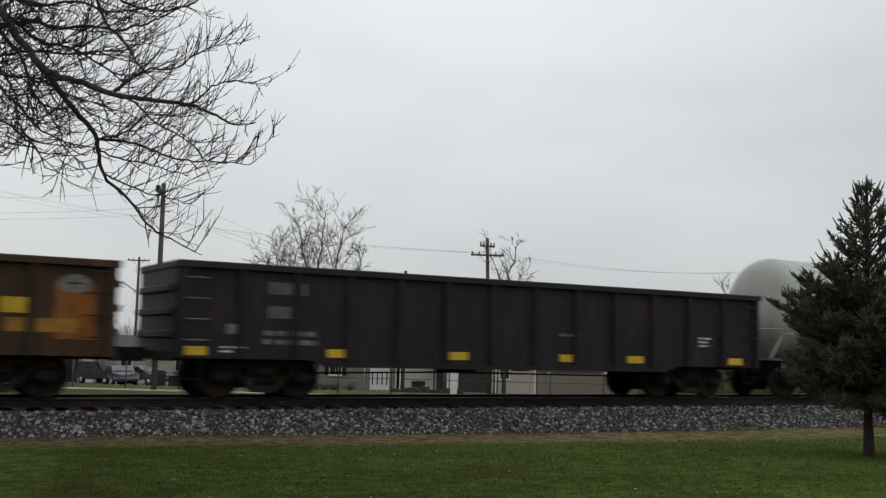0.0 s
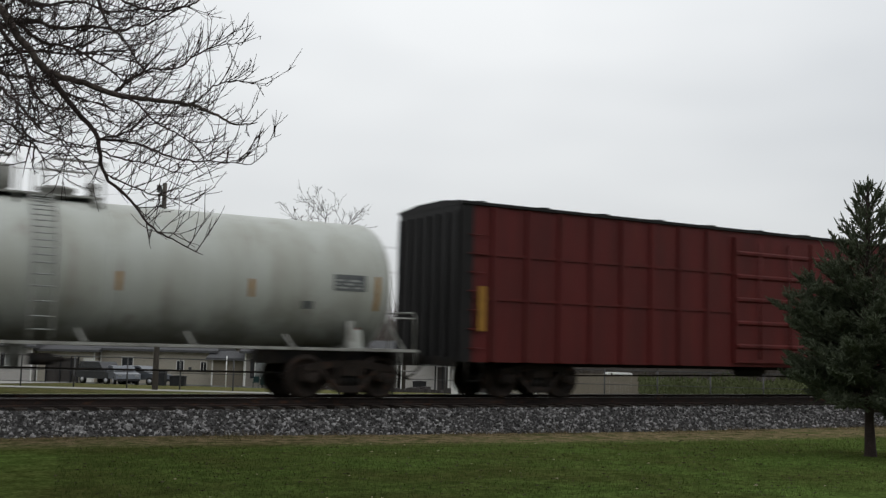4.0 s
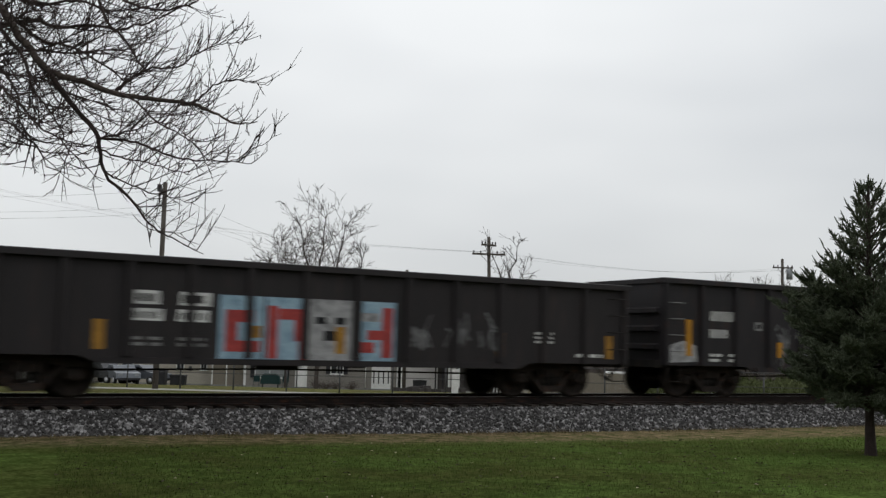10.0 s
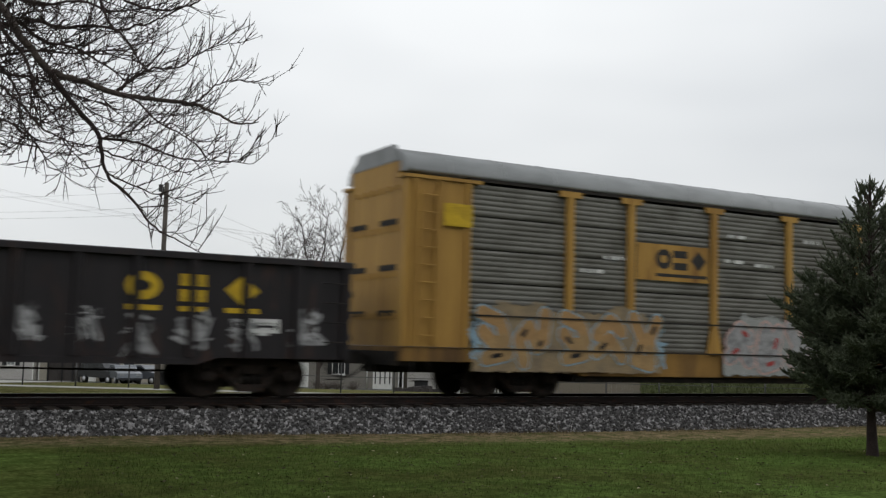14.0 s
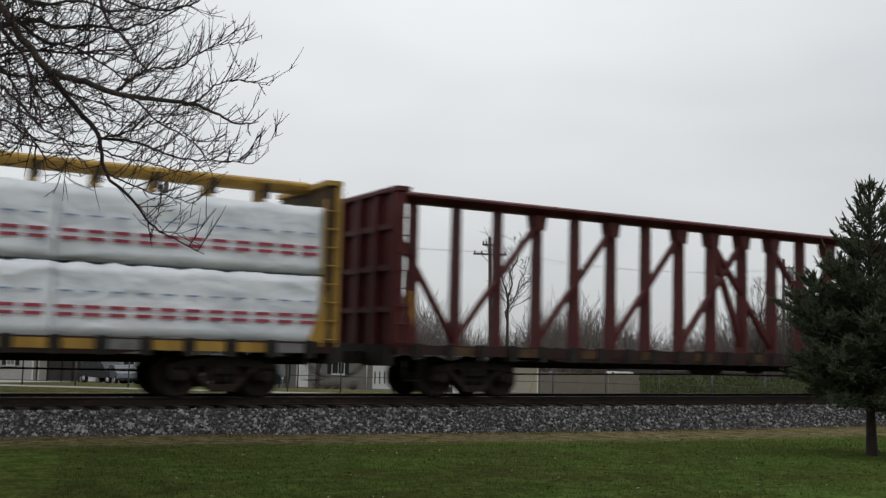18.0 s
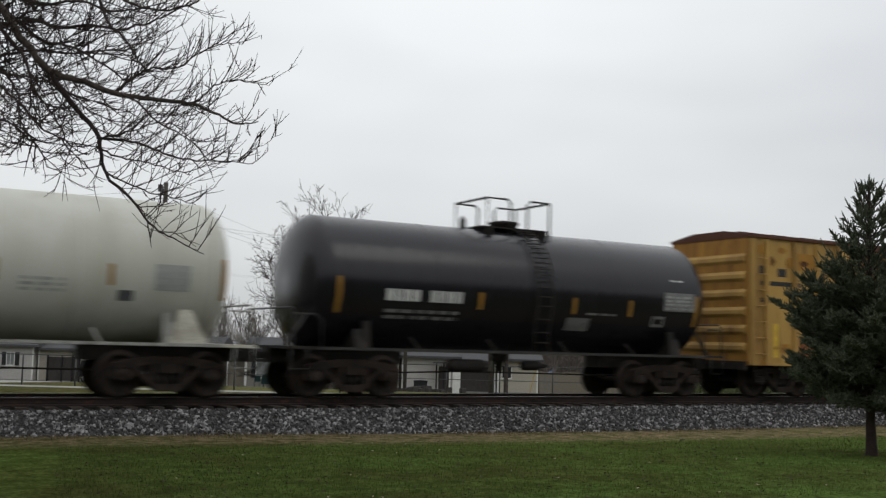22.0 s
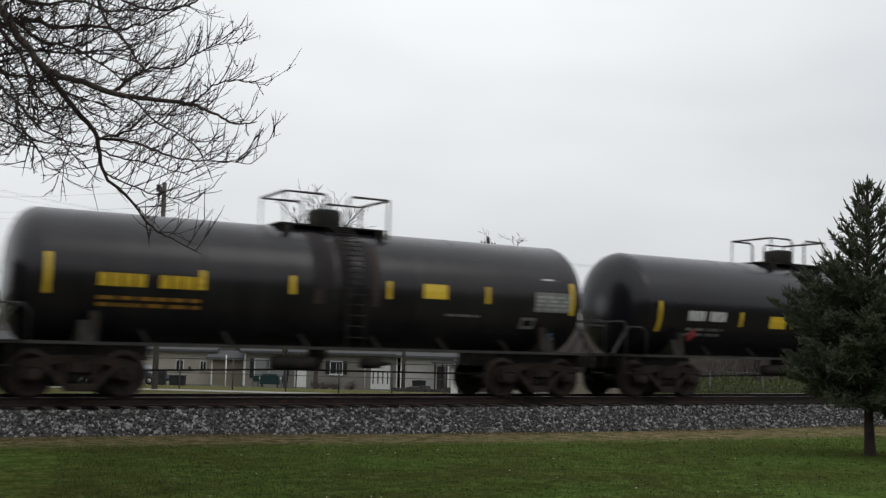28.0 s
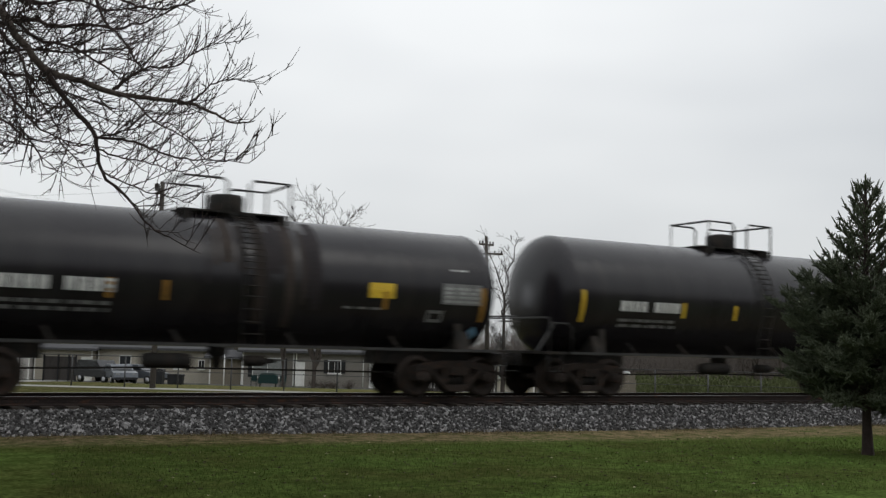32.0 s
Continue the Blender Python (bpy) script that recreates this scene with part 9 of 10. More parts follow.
def build_spruce():
    base = Vector((15.02, 11.92, LAWN_Z))
    tree = thing("spruce_tree", "dark green spruce with upturned branch tips on the lawn", "tree")
    rng = random.Random(23)
    trunk = Twigs(10)
    trunk.run([base + Vector((0, 0, -0.08)), base + Vector((0.0, 0, 0.12)), base + Vector((-0.02, 0, 0.6)), base + Vector((0.02, 0, 2.0)), base + Vector((0.0, 0, 4.3)), base + Vector((0.02, 0, 4.6))], 0.115, 0.012)
    part("trunk", raw_mesh("trunk", trunk.v, trunk.f, TWIG, True), None, tree)
    wood = Twigs(4)
    nv, nf = [], []

    def brush(p, d, length, rad):
        """One needled shoot: a spindle ringed by short needles."""
        k = len(nv)
        d = d.normalized()
        s = d.cross(Vector((0.3, 0.2, 1))).normalized()
        u = s.cross(d)
        for t, r in ((0.0, 0.35), (0.25, 0.75), (0.7, 0.65), (1.0, 0.12)):
            for j in range(4):
                a = j * 1.5708 + t * 2
                w = p + d * (length * t) + (s * math.cos(a) + u * math.sin(a)) * rad * r
                nv.append((w.x, w.y, w.z))
        for i in range(3):
            for j in range(4):
                nf.append((k + i * 4 + j, k + i * 4 + (j + 1) % 4, k + (i + 1) * 4 + (j + 1) % 4, k + (i + 1) * 4 + j))
        for m in range(17):
            t = rng.random()
            a = rng.random() * 6.283
            o = s * math.cos(a) + u * math.sin(a)
            q = p + d * (length * t)
            w = o.cross(d) * 0.0055
            e = q + o * rad * 1.35 + d * rad * 1.2
            k = len(nv)
            for z in (q + w, q - w, e):
                nv.append((z.x, z.y, z.z))
            nf.append((k, k + 1, k + 2))

    zs, rs = (0.77, 1.16, 1.58, 2.08, 2.73, 3.08, 3.69, 4.10, 4.50, 4.70), (1.14, 1.52, 1.70, 1.68, 1.35, 1.06, 0.82, 0.50, 0.24, 0.03)
    z = 0.80
    while z < 4.55:
        reach = float(np.interp(z, zs, rs))
        count = 8 if z < 2.2 else (5 if z < 2.9 else 3)
        for k in range(count):
            a = rng.random() * 6.283
            droop = float(np.interp(z, (0.8, 1.3, 2.0, 3.0, 4.5), (0.0, 0.10, 0.38, 0.72, 1.2))) + rng.gauss(0, 0.08)
            r = reach
            for _ in range(6):
                r = 0.5 * r + 0.5 * float(np.interp(z + r * droop, zs, rs))
            r *= rng.uniform(0.70, 1.04) * (1.0 + 0.20 * noise.noise((math.cos(a) * 1.3, math.sin(a) * 1.3, z * 1.1)))
            h = base + Vector((0, 0, z + rng.uniform(-0.05, 0.05)))
            d = Vector((math.cos(a), math.sin(a), droop - 0.06))
            n = 7
            pts, q, dd = [h], h.copy(), d.normalized()
            for i in range(n):
                dd = (dd + Vector((rng.gauss(0, 0.05), rng.gauss(0, 0.05), 0.055 + rng.gauss(0, 0.04)))).normalized()
                q = q + dd * (r * math.sqrt(1 + droop * droop) / n)
                pts.append(q.copy())
            wood.run(pts, 0.016 + 0.006 * r, 0.004)
            shoots = int(6 + r * (24 if z < 2.2 else 9))
            for i in range(shoots):
                t = rng.uniform(0.12, 1.0) ** 0.75
                j = min(int(t * n), n - 1)
                q = pts[j].lerp(pts[j + 1], t * n - j)
                ax = (pts[j + 1] - pts[j]).normalized()
                side = ax.cross(Vector((0, 0, 1))).normalized() * rng.choice((-1, 1))
                ln = (0.11 + 0.26 * (1 - t) * min(r, 1.4)) * rng.uniform(0.7, 1.3)
                d2 = ax * rng.uniform(0.7, 1.2) + side * rng.uniform(0.2, 0.8) + Vector((0, 0, rng.gauss(0.3, 0.25)))
                brush(q, d2, ln, 0.020 if z < 2.4 else 0.016)
                if ln > 0.15:
                    for b in range(4):
                        q2 = q + d2.normalized() * ln * rng.uniform(0.3, 0.9)
                        brush(q2, d2.normalized() + Vector((rng.gauss(0, 0.6), rng.gauss(0, 0.6), rng.gauss(0.1, 0.4))), ln * 0.62, 0.016)
            brush(pts[-1], dd + Vector((0, 0, 0.35)), 0.17, 0.017)
        z += 0.085 if z < 2.6 else 0.12
    brush(base + Vector((0.02, 0, 4.52)), Vector((0, 0, 1)), 0.26, 0.022)
    part("branch_frame", raw_mesh("branch_frame", wood.v, wood.f, BARK, True), None, tree)
    tagged(part("crown", raw_mesh("crown", nv, nf, NEEDLES), None, tree), "dark olive-green needled shoots", kind="stuff")


build_spruce()


def build_grass():
    """Short blades where the lawn is near, and a few fallen leaves."""
    rng = np.random.RandomState(9)
    n = 90000
    y = 8.8 + rng.rand(n) ** 0.9 * 10.0
    x = y * 0.17 + rng.rand(n) * (y * 1.45)
    keep = rng.rand(n) > np.clip((y + 0.1 * x + rng.randn(n) * 0.25 - 17.85) / 0.6, 0, 0.85)
    x, y = x[keep], y[keep]
    n = len(x)
    h = 0.020 + rng.rand(n) ** 2 * 0.035
    a = rng.rand(n) * 6.283
    z = np.array([ground_z(p, q) for p, q in zip(x.tolist(), y.tolist())])
    w = 0.0035
    lean = rng.randn(n, 2) * 0.016
    v = np.empty((n, 3, 3))
    v[:, 0] = np.stack([x + np.cos(a) * w, y + np.sin(a) * w, z - 0.004], 1)
    v[:, 1] = np.stack([x - np.cos(a) * w, y - np.sin(a) * w, z - 0.004], 1)
    v[:, 2] = np.stack([x + lean[:, 0], y + lean[:, 1], z + h], 1)
    me = bpy.data.meshes.new("grass_blades")
    me.from_pydata(v.reshape(-1, 3).tolist(), [], np.arange(3 * n).reshape(n, 3).tolist())
    m = bpy.data.materials.new("grass_blade")
    m.use_nodes = True
    nd, l = m.node_tree.nodes, m.node_tree.links
    geo = nd.new("ShaderNodeNewGeometry")
    ramp = nd.new("ShaderNodeValToRGB")
    e = ramp.color_ramp.elements
    e[0].position, e[0].color = 0.0, (0.033, 0.048, 0.0100, 1)
    e[1].position, e[1].color = 1.0, (0.095, 0.092, 0.036, 1)
    mid = e.new(0.8)
    mid.color = (0.044, 0.069, 0.0170, 1)
    l.new(geo.outputs["Random Per Island"], ramp.inputs[0])
    co = nd.new("ShaderNodeTexCoord")
    sep = nd.new("ShaderNodeSeparateXYZ")
    # blades take the same painted light along X as the lawn sheet
    light_x = nd.new("ShaderNodeMapRange")
    light_x.inputs[1].default_value, light_x.inputs[2].default_value = 4.0, 15.0
    light_x.inputs[3].default_value, light_x.inputs[4].default_value = 0.95, 1.52
    sc = nd.new("ShaderNodeVectorMath")
    sc.operation = "SCALE"
    l.new(co.outputs["Object"], sep.inputs[0])
    l.new(sep.outputs["X"], light_x.inputs[0])
    l.new(ramp.outputs[0], sc.inputs[0])
    l.new(light_x.outputs[0], sc.inputs[3])
    l.new(sc.outputs[0], nd["Principled BSDF"].inputs["Base Color"])
    nd["Principled BSDF"].inputs["Roughness"].default_value = 0.9
    nd["Principled BSDF"].inputs["Specular IOR Level"].default_value = 0.0
    me.materials.append(m)
    tagged(new("grass", me), "short green grass blades of the mown lawn", "grass", kind="stuff")
    # rank dead grass along the foot of the stones
    n = 15000
    x = rng.rand(n) * 34 - 1
    y = 19.72 - 0.04 * (x - 6) / 6 + rng.randn(n) * 0.16 - rng.rand(n) ** 2 * 0.7
    clump = np.sin(x * 1.7) * np.sin(x * 0.61 + 1.3) * 0.5 + 0.6
    h = (0.02 + rng.rand(n) ** 2 * 0.10) * clump.clip(0.25, 1.1)
    a = rng.rand(n) * 6.283
    z = np.maximum(np.array([ground_z(p, q) for p, q in zip(x.tolist(), y.tolist())]), np.interp(y, [q[0] for q in BED], [q[1] for q in BED], left=-9))
    lean = rng.randn(n, 2) * 0.035
    v = np.empty((n, 3, 3))
    v[:, 0] = np.stack([x + np.cos(a) * 0.005, y + np.sin(a) * 0.005, z - 0.01], 1)
    v[:, 1] = np.stack([x - np.cos(a) * 0.005, y - np.sin(a) * 0.005, z - 0.01], 1)
    v[:, 2] = np.stack([x + lean[:, 0], y + lean[:, 1], z + h], 1)
    me = bpy.data.meshes.new("dead_grass")
    me.from_pydata(v.reshape(-1, 3).tolist(), [], np.arange(3 * n).reshape(n, 3).tolist())
    me.materials.append(surface("dead_verge_grass", (0.115, 0.085, 0.045), 0.9, (0.04, 0.034, 0.014), 0.9, (1, 1, 1), 2.2, bump=0.0))
    tagged(new("dead_grass", me), "dry tan grass at the foot of the crushed stone", "grass", kind="stuff")
    r = random.Random(4)
    brown, tan = surface("dead_leaf_brown", (0.028, 0.019, 0.012), 0.9), surface("dead_leaf_tan", (0.32, 0.27, 0.19), 0.8)
    leaf = [Geo(), Geo()]
    for i in range(900):
        q = 8.8 + r.random() * 8.5
        p = q * 0.17 + r.random() * q * 1.4
        s = r.uniform(0.014, 0.042)
        ang = r.random() * 6.28
        zz = ground_z(p, q) + 0.03
        c, sn = math.cos(ang) * s, math.sin(ang) * s
        leaf[0 if i % 17 else 1].add([(p + c, q + sn, zz), (p - sn * 0.6, q + c * 0.6, zz + 0.012), (p - c, q - sn, zz + 0.004), (p + sn * 0.6, q - c * 0.6, zz + 0.014)], [(0, 1, 2, 3)])
    for g, m in zip(leaf, (brown, tan)):
        thing("fallen_leaves", "scattered small dead leaves lying on the lawn", "leaves", kind="stuff", geo=g, mat=m)


build_grass()


# ---- beyond the railway: street, yards, houses, poles, woods ----
WOOD_POLE = surface("weathered_pole_wood", (0.085, 0.075, 0.065), 0.9, (0.045, 0.038, 0.032), 0.7, (4, 4, 0.6), 4.0)
CONCRETE = surface("pale_street_concrete", (0.25, 0.245, 0.22), 0.85, (0.18, 0.175, 0.155), 0.6, (1, 1, 1), 0.6, bump_scale=12.0)
CREAM_SIDING = surface("cream_house_siding", (0.32, 0.295, 0.25), 0.7, (0.24, 0.22, 0.185), 0.4, (0.4, 0.4, 6), 3.0)
WHITE_SIDING = surface("white_house_siding", (0.38, 0.365, 0.35), 0.7, (0.29, 0.275, 0.26), 0.4, (0.4, 0.4, 6), 3.0)
BEIGE_SIDING = surface("beige_house_siding", (0.19, 0.178, 0.16), 0.75, (0.14, 0.13, 0.115), 0.5, (0.4, 0.4, 6), 3.0)
TAN_WALL = surface("tan_shed_wall", (0.17, 0.15, 0.12), 0.8, (0.18, 0.16, 0.13), 0.5, (3, 3, 0.5), 2.0)
DARK_WALL = surface("dark_brown_shed_wall", (0.05, 0.045, 0.043), 0.8, (0.03, 0.027, 0.026), 0.5, (3, 3, 0.5), 2.0)
ROOF_GREY = surface("grey_asphalt_shingle", (0.07, 0.07, 0.073), 0.9, (0.045, 0.045, 0.048), 0.6, (1, 1, 1), 5.0)
GLASS_DARK = surface("dark_window_glass", (0.02, 0.022, 0.025), 0.12, (0.035, 0.035, 0.04), 0.4)
GLASS_PALE = surface("curtained_window_glass", (0.20, 0.21, 0.21), 0.2, (0.12, 0.13, 0.13), 0.5)
SHUTTER = surface("black_shutter_paint", (0.022, 0.022, 0.024), 0.6)
TRIM_WHITE = surface("white_trim_paint", (0.62, 0.62, 0.60), 0.6, (0.5, 0.5, 0.48), 0.4)
FENCE_STEEL = surface("dull_fence_steel", (0.07, 0.07, 0.07), 0.5, (0.04, 0.04, 0.04), 0.5, metal=0.4)
BRUSH = surface("grey_brown_brush", (0.085, 0.07, 0.06), 0.9, (0.05, 0.042, 0.036), 0.6, bump=0.0)
FAR_TWIG = surface("far_grey_twigs", (0.125, 0.108, 0.098), 0.9, (0.080, 0.070, 0.064), 0.6, bump=0.0)
GREEN_BRUSH = surface("dull_green_brush", (0.075, 0.088, 0.035), 0.9, (0.045, 0.052, 0.024), 0.7, bump=0.0)
DARK_TWIG = surface("dark_grey_brown_twigs", (0.060, 0.050, 0.044), 0.9, (0.035, 0.029, 0.026), 0.6, bump=0.0)
TURN = radians(-YAW)


def spot(u, v, up=0.0):
    """A place in the yards behind: u metres along the street, v metres away; on the ground there."""
    x, y = u * AWAY[1] + v * AWAY[0], -u * AWAY[0] + v * AWAY[1]
    return Vector((x, y, ground_z(x, y) + up))


def stand(u, v, up=0.0, turn=0.0):
    q = spot(u, v, up)
    return Matrix.Translation(q) @ Euler((0, 0, TURN + radians(turn))).to_matrix().to_4x4()


def build_street():
    g = Geo()
    n = 60
    us = [-60 + i * 2.4 for i in range(n)]
    vs = (42.6, 46.8)
    for v in vs:
        for u in us:
            q = spot(u, v, 0.02)
            g.v.append(tuple(q))
    g.f = [(i, i + 1, n + i + 1, n + i) for i in range(n - 1)]
    g.s = [False] * len(g.f)
    thing("street", "pale concrete street behind the railway", "street", kind="structure", geo=g, mat=CONCRETE)
    # driveway up to the yard with the cars
    g = Geo()
    for i in range(12):
        for u in (-31.5, -21.5):
            v = 46.81 + i * 3.2
            g.v.append(tuple(spot(u, v, 0.025)))
    g.f = [(2 * i, 2 * i + 1, 2 * i + 3, 2 * i + 2) for i in range(11)]
    g.s = [False] * 11
    thing("driveway", "pale concrete driveway leading to the houses", "driveway", kind="structure", geo=g, mat=CONCRETE)


build_street()


def window(house, x, z, w, h, shutters=False, glass=None, y=0.0):
    f = part("window", bx(x - w / 2 - 0.06, x + w / 2 + 0.06, y - 0.05, y - 0.002, z - 0.06, z + h + 0.06), TRIM_WHITE, house)
    part("pane", bx(x - w / 2, x - 0.02, y - 0.06, y - 0.052, z, z + h), glass or GLASS_DARK, f)
    part("pane", bx(x + 0.02, x + w / 2, y - 0.06, y - 0.052, z, z + h), glass or GLASS_DARK, f)
    part("sill", bx(x - w / 2 - 0.12, x + w / 2 + 0.12, y - 0.14, y - 0.052, z - 0.12, z - 0.062), TRIM_WHITE, f)
    if shutters:
        for s in (-1, 1):
            c = x + s * (w / 2 + 0.25)
            part("shutter", bx(c - 0.17, c + 0.17, y - 0.07, y - 0.003, z - 0.05, z + h + 0.05), SHUTTER, house)


def house_door(house, x, w, h, mat, y=0.0, lites=0):
    d = part("door", bx(x - w / 2, x + w / 2, y - 0.05, y - 0.003, 0.12, 0.12 + h), mat, house)
    for i in range(lites):
        c = x - w / 2 + w * (i + 0.5) / lites
        part("door_lite", bx(c - 0.05, c + 0.05, y - 0.06, y - 0.052, 0.55, 1.55), SHUTTER, d)
    part("door_knob", Geo().lathe([(0.0, 0.0), (0.0, 0.04), (0.05, 0.04), (0.06, 0.0)], (x + w * 0.4, y - 0.06, 1.1), "z", 8), FENCE_STEEL, d)


def house(name, label, u0, u1, v, wall, depth=7.0, height=2.7, ridge=1.5, roof=None, base=0.0):
    h = thing(name, label, "house", at=stand((u0 + u1) / 2, v))
    height, ridge = height + 0.4, max(ridge - 0.4, 0.5)
    w = (u1 - u0) / 2
    part("wall", bx(-w, w, 0, depth, -1.0, height), wall, h)
    part("foundation", bx(-w - 0.02, w + 0.02, -0.03, depth + 0.02, -1.0, 0.12), surface("grey_foundation_block", (0.2, 0.2, 0.19), 0.9), h)
    r = part("roof", Geo().prism([(-0.45, height - 0.08), (depth / 2, height + ridge), (depth + 0.45, height - 0.08), (depth + 0.45, height - 0.22), (-0.45, height - 0.22)], "x", -w - 0.4, w + 0.4), roof or ROOF_GREY, h)
    part("fascia", bx(-w - 0.42, w + 0.42, -0.49, -0.455, height - 0.26, height - 0.06), ROOF_GREY, r)
    part("corner_board", bx(-w - 0.015, -w + 0.1, -0.02, -0.001, 0.12, height - 0.23), TRIM_WHITE, h)
    part("corner_board", bx(w - 0.1, w + 0.015, -0.02, -0.001, 0.12, height - 0.23), TRIM_WHITE, h)
    return h


def pu(px, d):
    return (px - 778.0) / 1855.6 * d


def build_houses():
    d = 88.7
    a = house("white_house", "low white-sided house with a small window", pu(-70, d), pu(62, d), d, WHITE_SIDING)
    window(a, 1.25, 1.35, 0.6, 1.0, True, GLASS_PALE)
    window(a, -1.8, 1.3, 0.8, 1.0)
    b = house("carport_house", "cream house with an open carport shown as a dark sheet", pu(66, d), pu(168, d), d + 0.6, CREAM_SIDING, 6.0, 2.5, 1.0)
    # dark sheet on the solid wall stands in for the carport's shade
    part("carport_opening", bx(-1.6, 1.1, -0.02, -0.004, 0.12, 2.1), DARK_WALL, b, "dark sheet painting the shade of an open carport")
    for x in (-1.6, -0.4, 0.5, 1.1):
        part("carport_post", bx(x - 0.05, x + 0.05, -0.14, -0.03, 0.0, 2.27), SHUTTER, b)
    house_door(b, 1.9, 0.8, 2.0, TRIM_WHITE)
    c = house("cream_house", "cream house with two small windows", pu(172, d), pu(374, d), d + 1.5, CREAM_SIDING, 7.5)
    window(c, pu(315, d) - (pu(172, d) + pu(374, d)) / 2, 1.35, 0.55, 0.75)
    window(c, pu(357, d) - (pu(172, d) + pu(374, d)) / 2, 1.35, 0.45, 0.7)
    window(c, -2.5, 1.3, 0.9, 1.0)
    part("service_meter", bx(pu(333, d) - (pu(172, d) + pu(374, d)) / 2 - 0.12, pu(333, d) - (pu(172, d) + pu(374, d)) / 2 + 0.12, -0.1, -0.003, 1.2, 1.6), FENCE_STEEL, c)
    s = house("tan_shed", "tan wooden yard shed between the houses", pu(376, d), pu(434, d), d + 0.5, TAN_WALL, 3.0, 2.1, 0.6)
    e = house("beige_house", "beige house with a shuttered picture window", pu(438, d), pu(528, d), d - 0.5, BEIGE_SIDING)
    window(e, -0.05, 0.85, 2.4, 1.5, True, GLASS_PALE)
    f = house("long_beige_house", "long beige house with a white door and shutters", pu(532, d), pu(706, d), d - 1.0, BEIGE_SIDING)
    m = (pu(532, d) + pu(706, d)) / 2
    house_door(f, pu(541, d) - m, 0.7, 2.0, TRIM_WHITE)
    window(f, pu(600, d) - m, 1.3, 0.95, 1.0, True)
    house_door(f, pu(677, d) - m, 1.6, 2.0, TRIM_WHITE, lites=4)
    part("downpipe", Geo().tube([(pu(650, d) - m, -0.1, 2.4), (pu(650, d) - m, -0.1, 0.2)], 0.04, 6), TRIM_WHITE, f)
    h = house("grey_house", "pale grey house with a small porch", pu(712, d), pu(806, d), d - 1.5, WHITE_SIDING, 7.0, 2.6, 1.2)
    for x in (0.6, 1.2, 1.7):
        part("porch_post", bx(x - 0.06, x + 0.06, -1.2, -1.08, -0.2, 2.35), SHUTTER if x != 1.7 else TRIM_WHITE, h)
    part("porch_roof", bx(0.3, 2.1, -1.35, -0.5, 2.36, 2.48), ROOF_GREY, h)
    house_door(h, 1.2, 0.85, 2.0, DARK_WALL)
    g = house("brown_garage", "dark brown garage with a wide door", pu(811, d), pu(873, d), d - 2.0, DARK_WALL, 6.0, 2.3, 0.9)
    for k in range(4):
        part("garage_door_panel", bx(-1.1, 1.1, -0.04, -0.003, 0.14 + k * 0.48, 0.58 + k * 0.48), DARK_WALL, g)
    j = house("pale_tan_house", "pale tan house with a plain wall", pu(876, d), pu(945, d), d - 2.5, surface("pale_tan_siding", (0.36, 0.335, 0.28), 0.75, (0.28, 0.26, 0.22), 0.4, (0.4, 0.4, 6), 3.0), 6.0, 2.5, 1.0)
    window(j, -0.9, 1.3, 0.7, 0.9)
    # long low building behind
    k = house("long_low_building", "long low building with a flat grey roof", pu(120, 118), pu(720, 112), 116, BEIGE_SIDING, 12.0, 3.6, 0.9, surface("flat_grey_roof", (0.16, 0.165, 0.17), 0.8, (0.12, 0.12, 0.125), 0.5))
    for x in (-13.5, 9.0):
        part("roof_vent", bx(x - 0.6, x + 0.6, 2.0, 3.2, 4.1, 4.9), DARK_WALL, k)


build_houses()


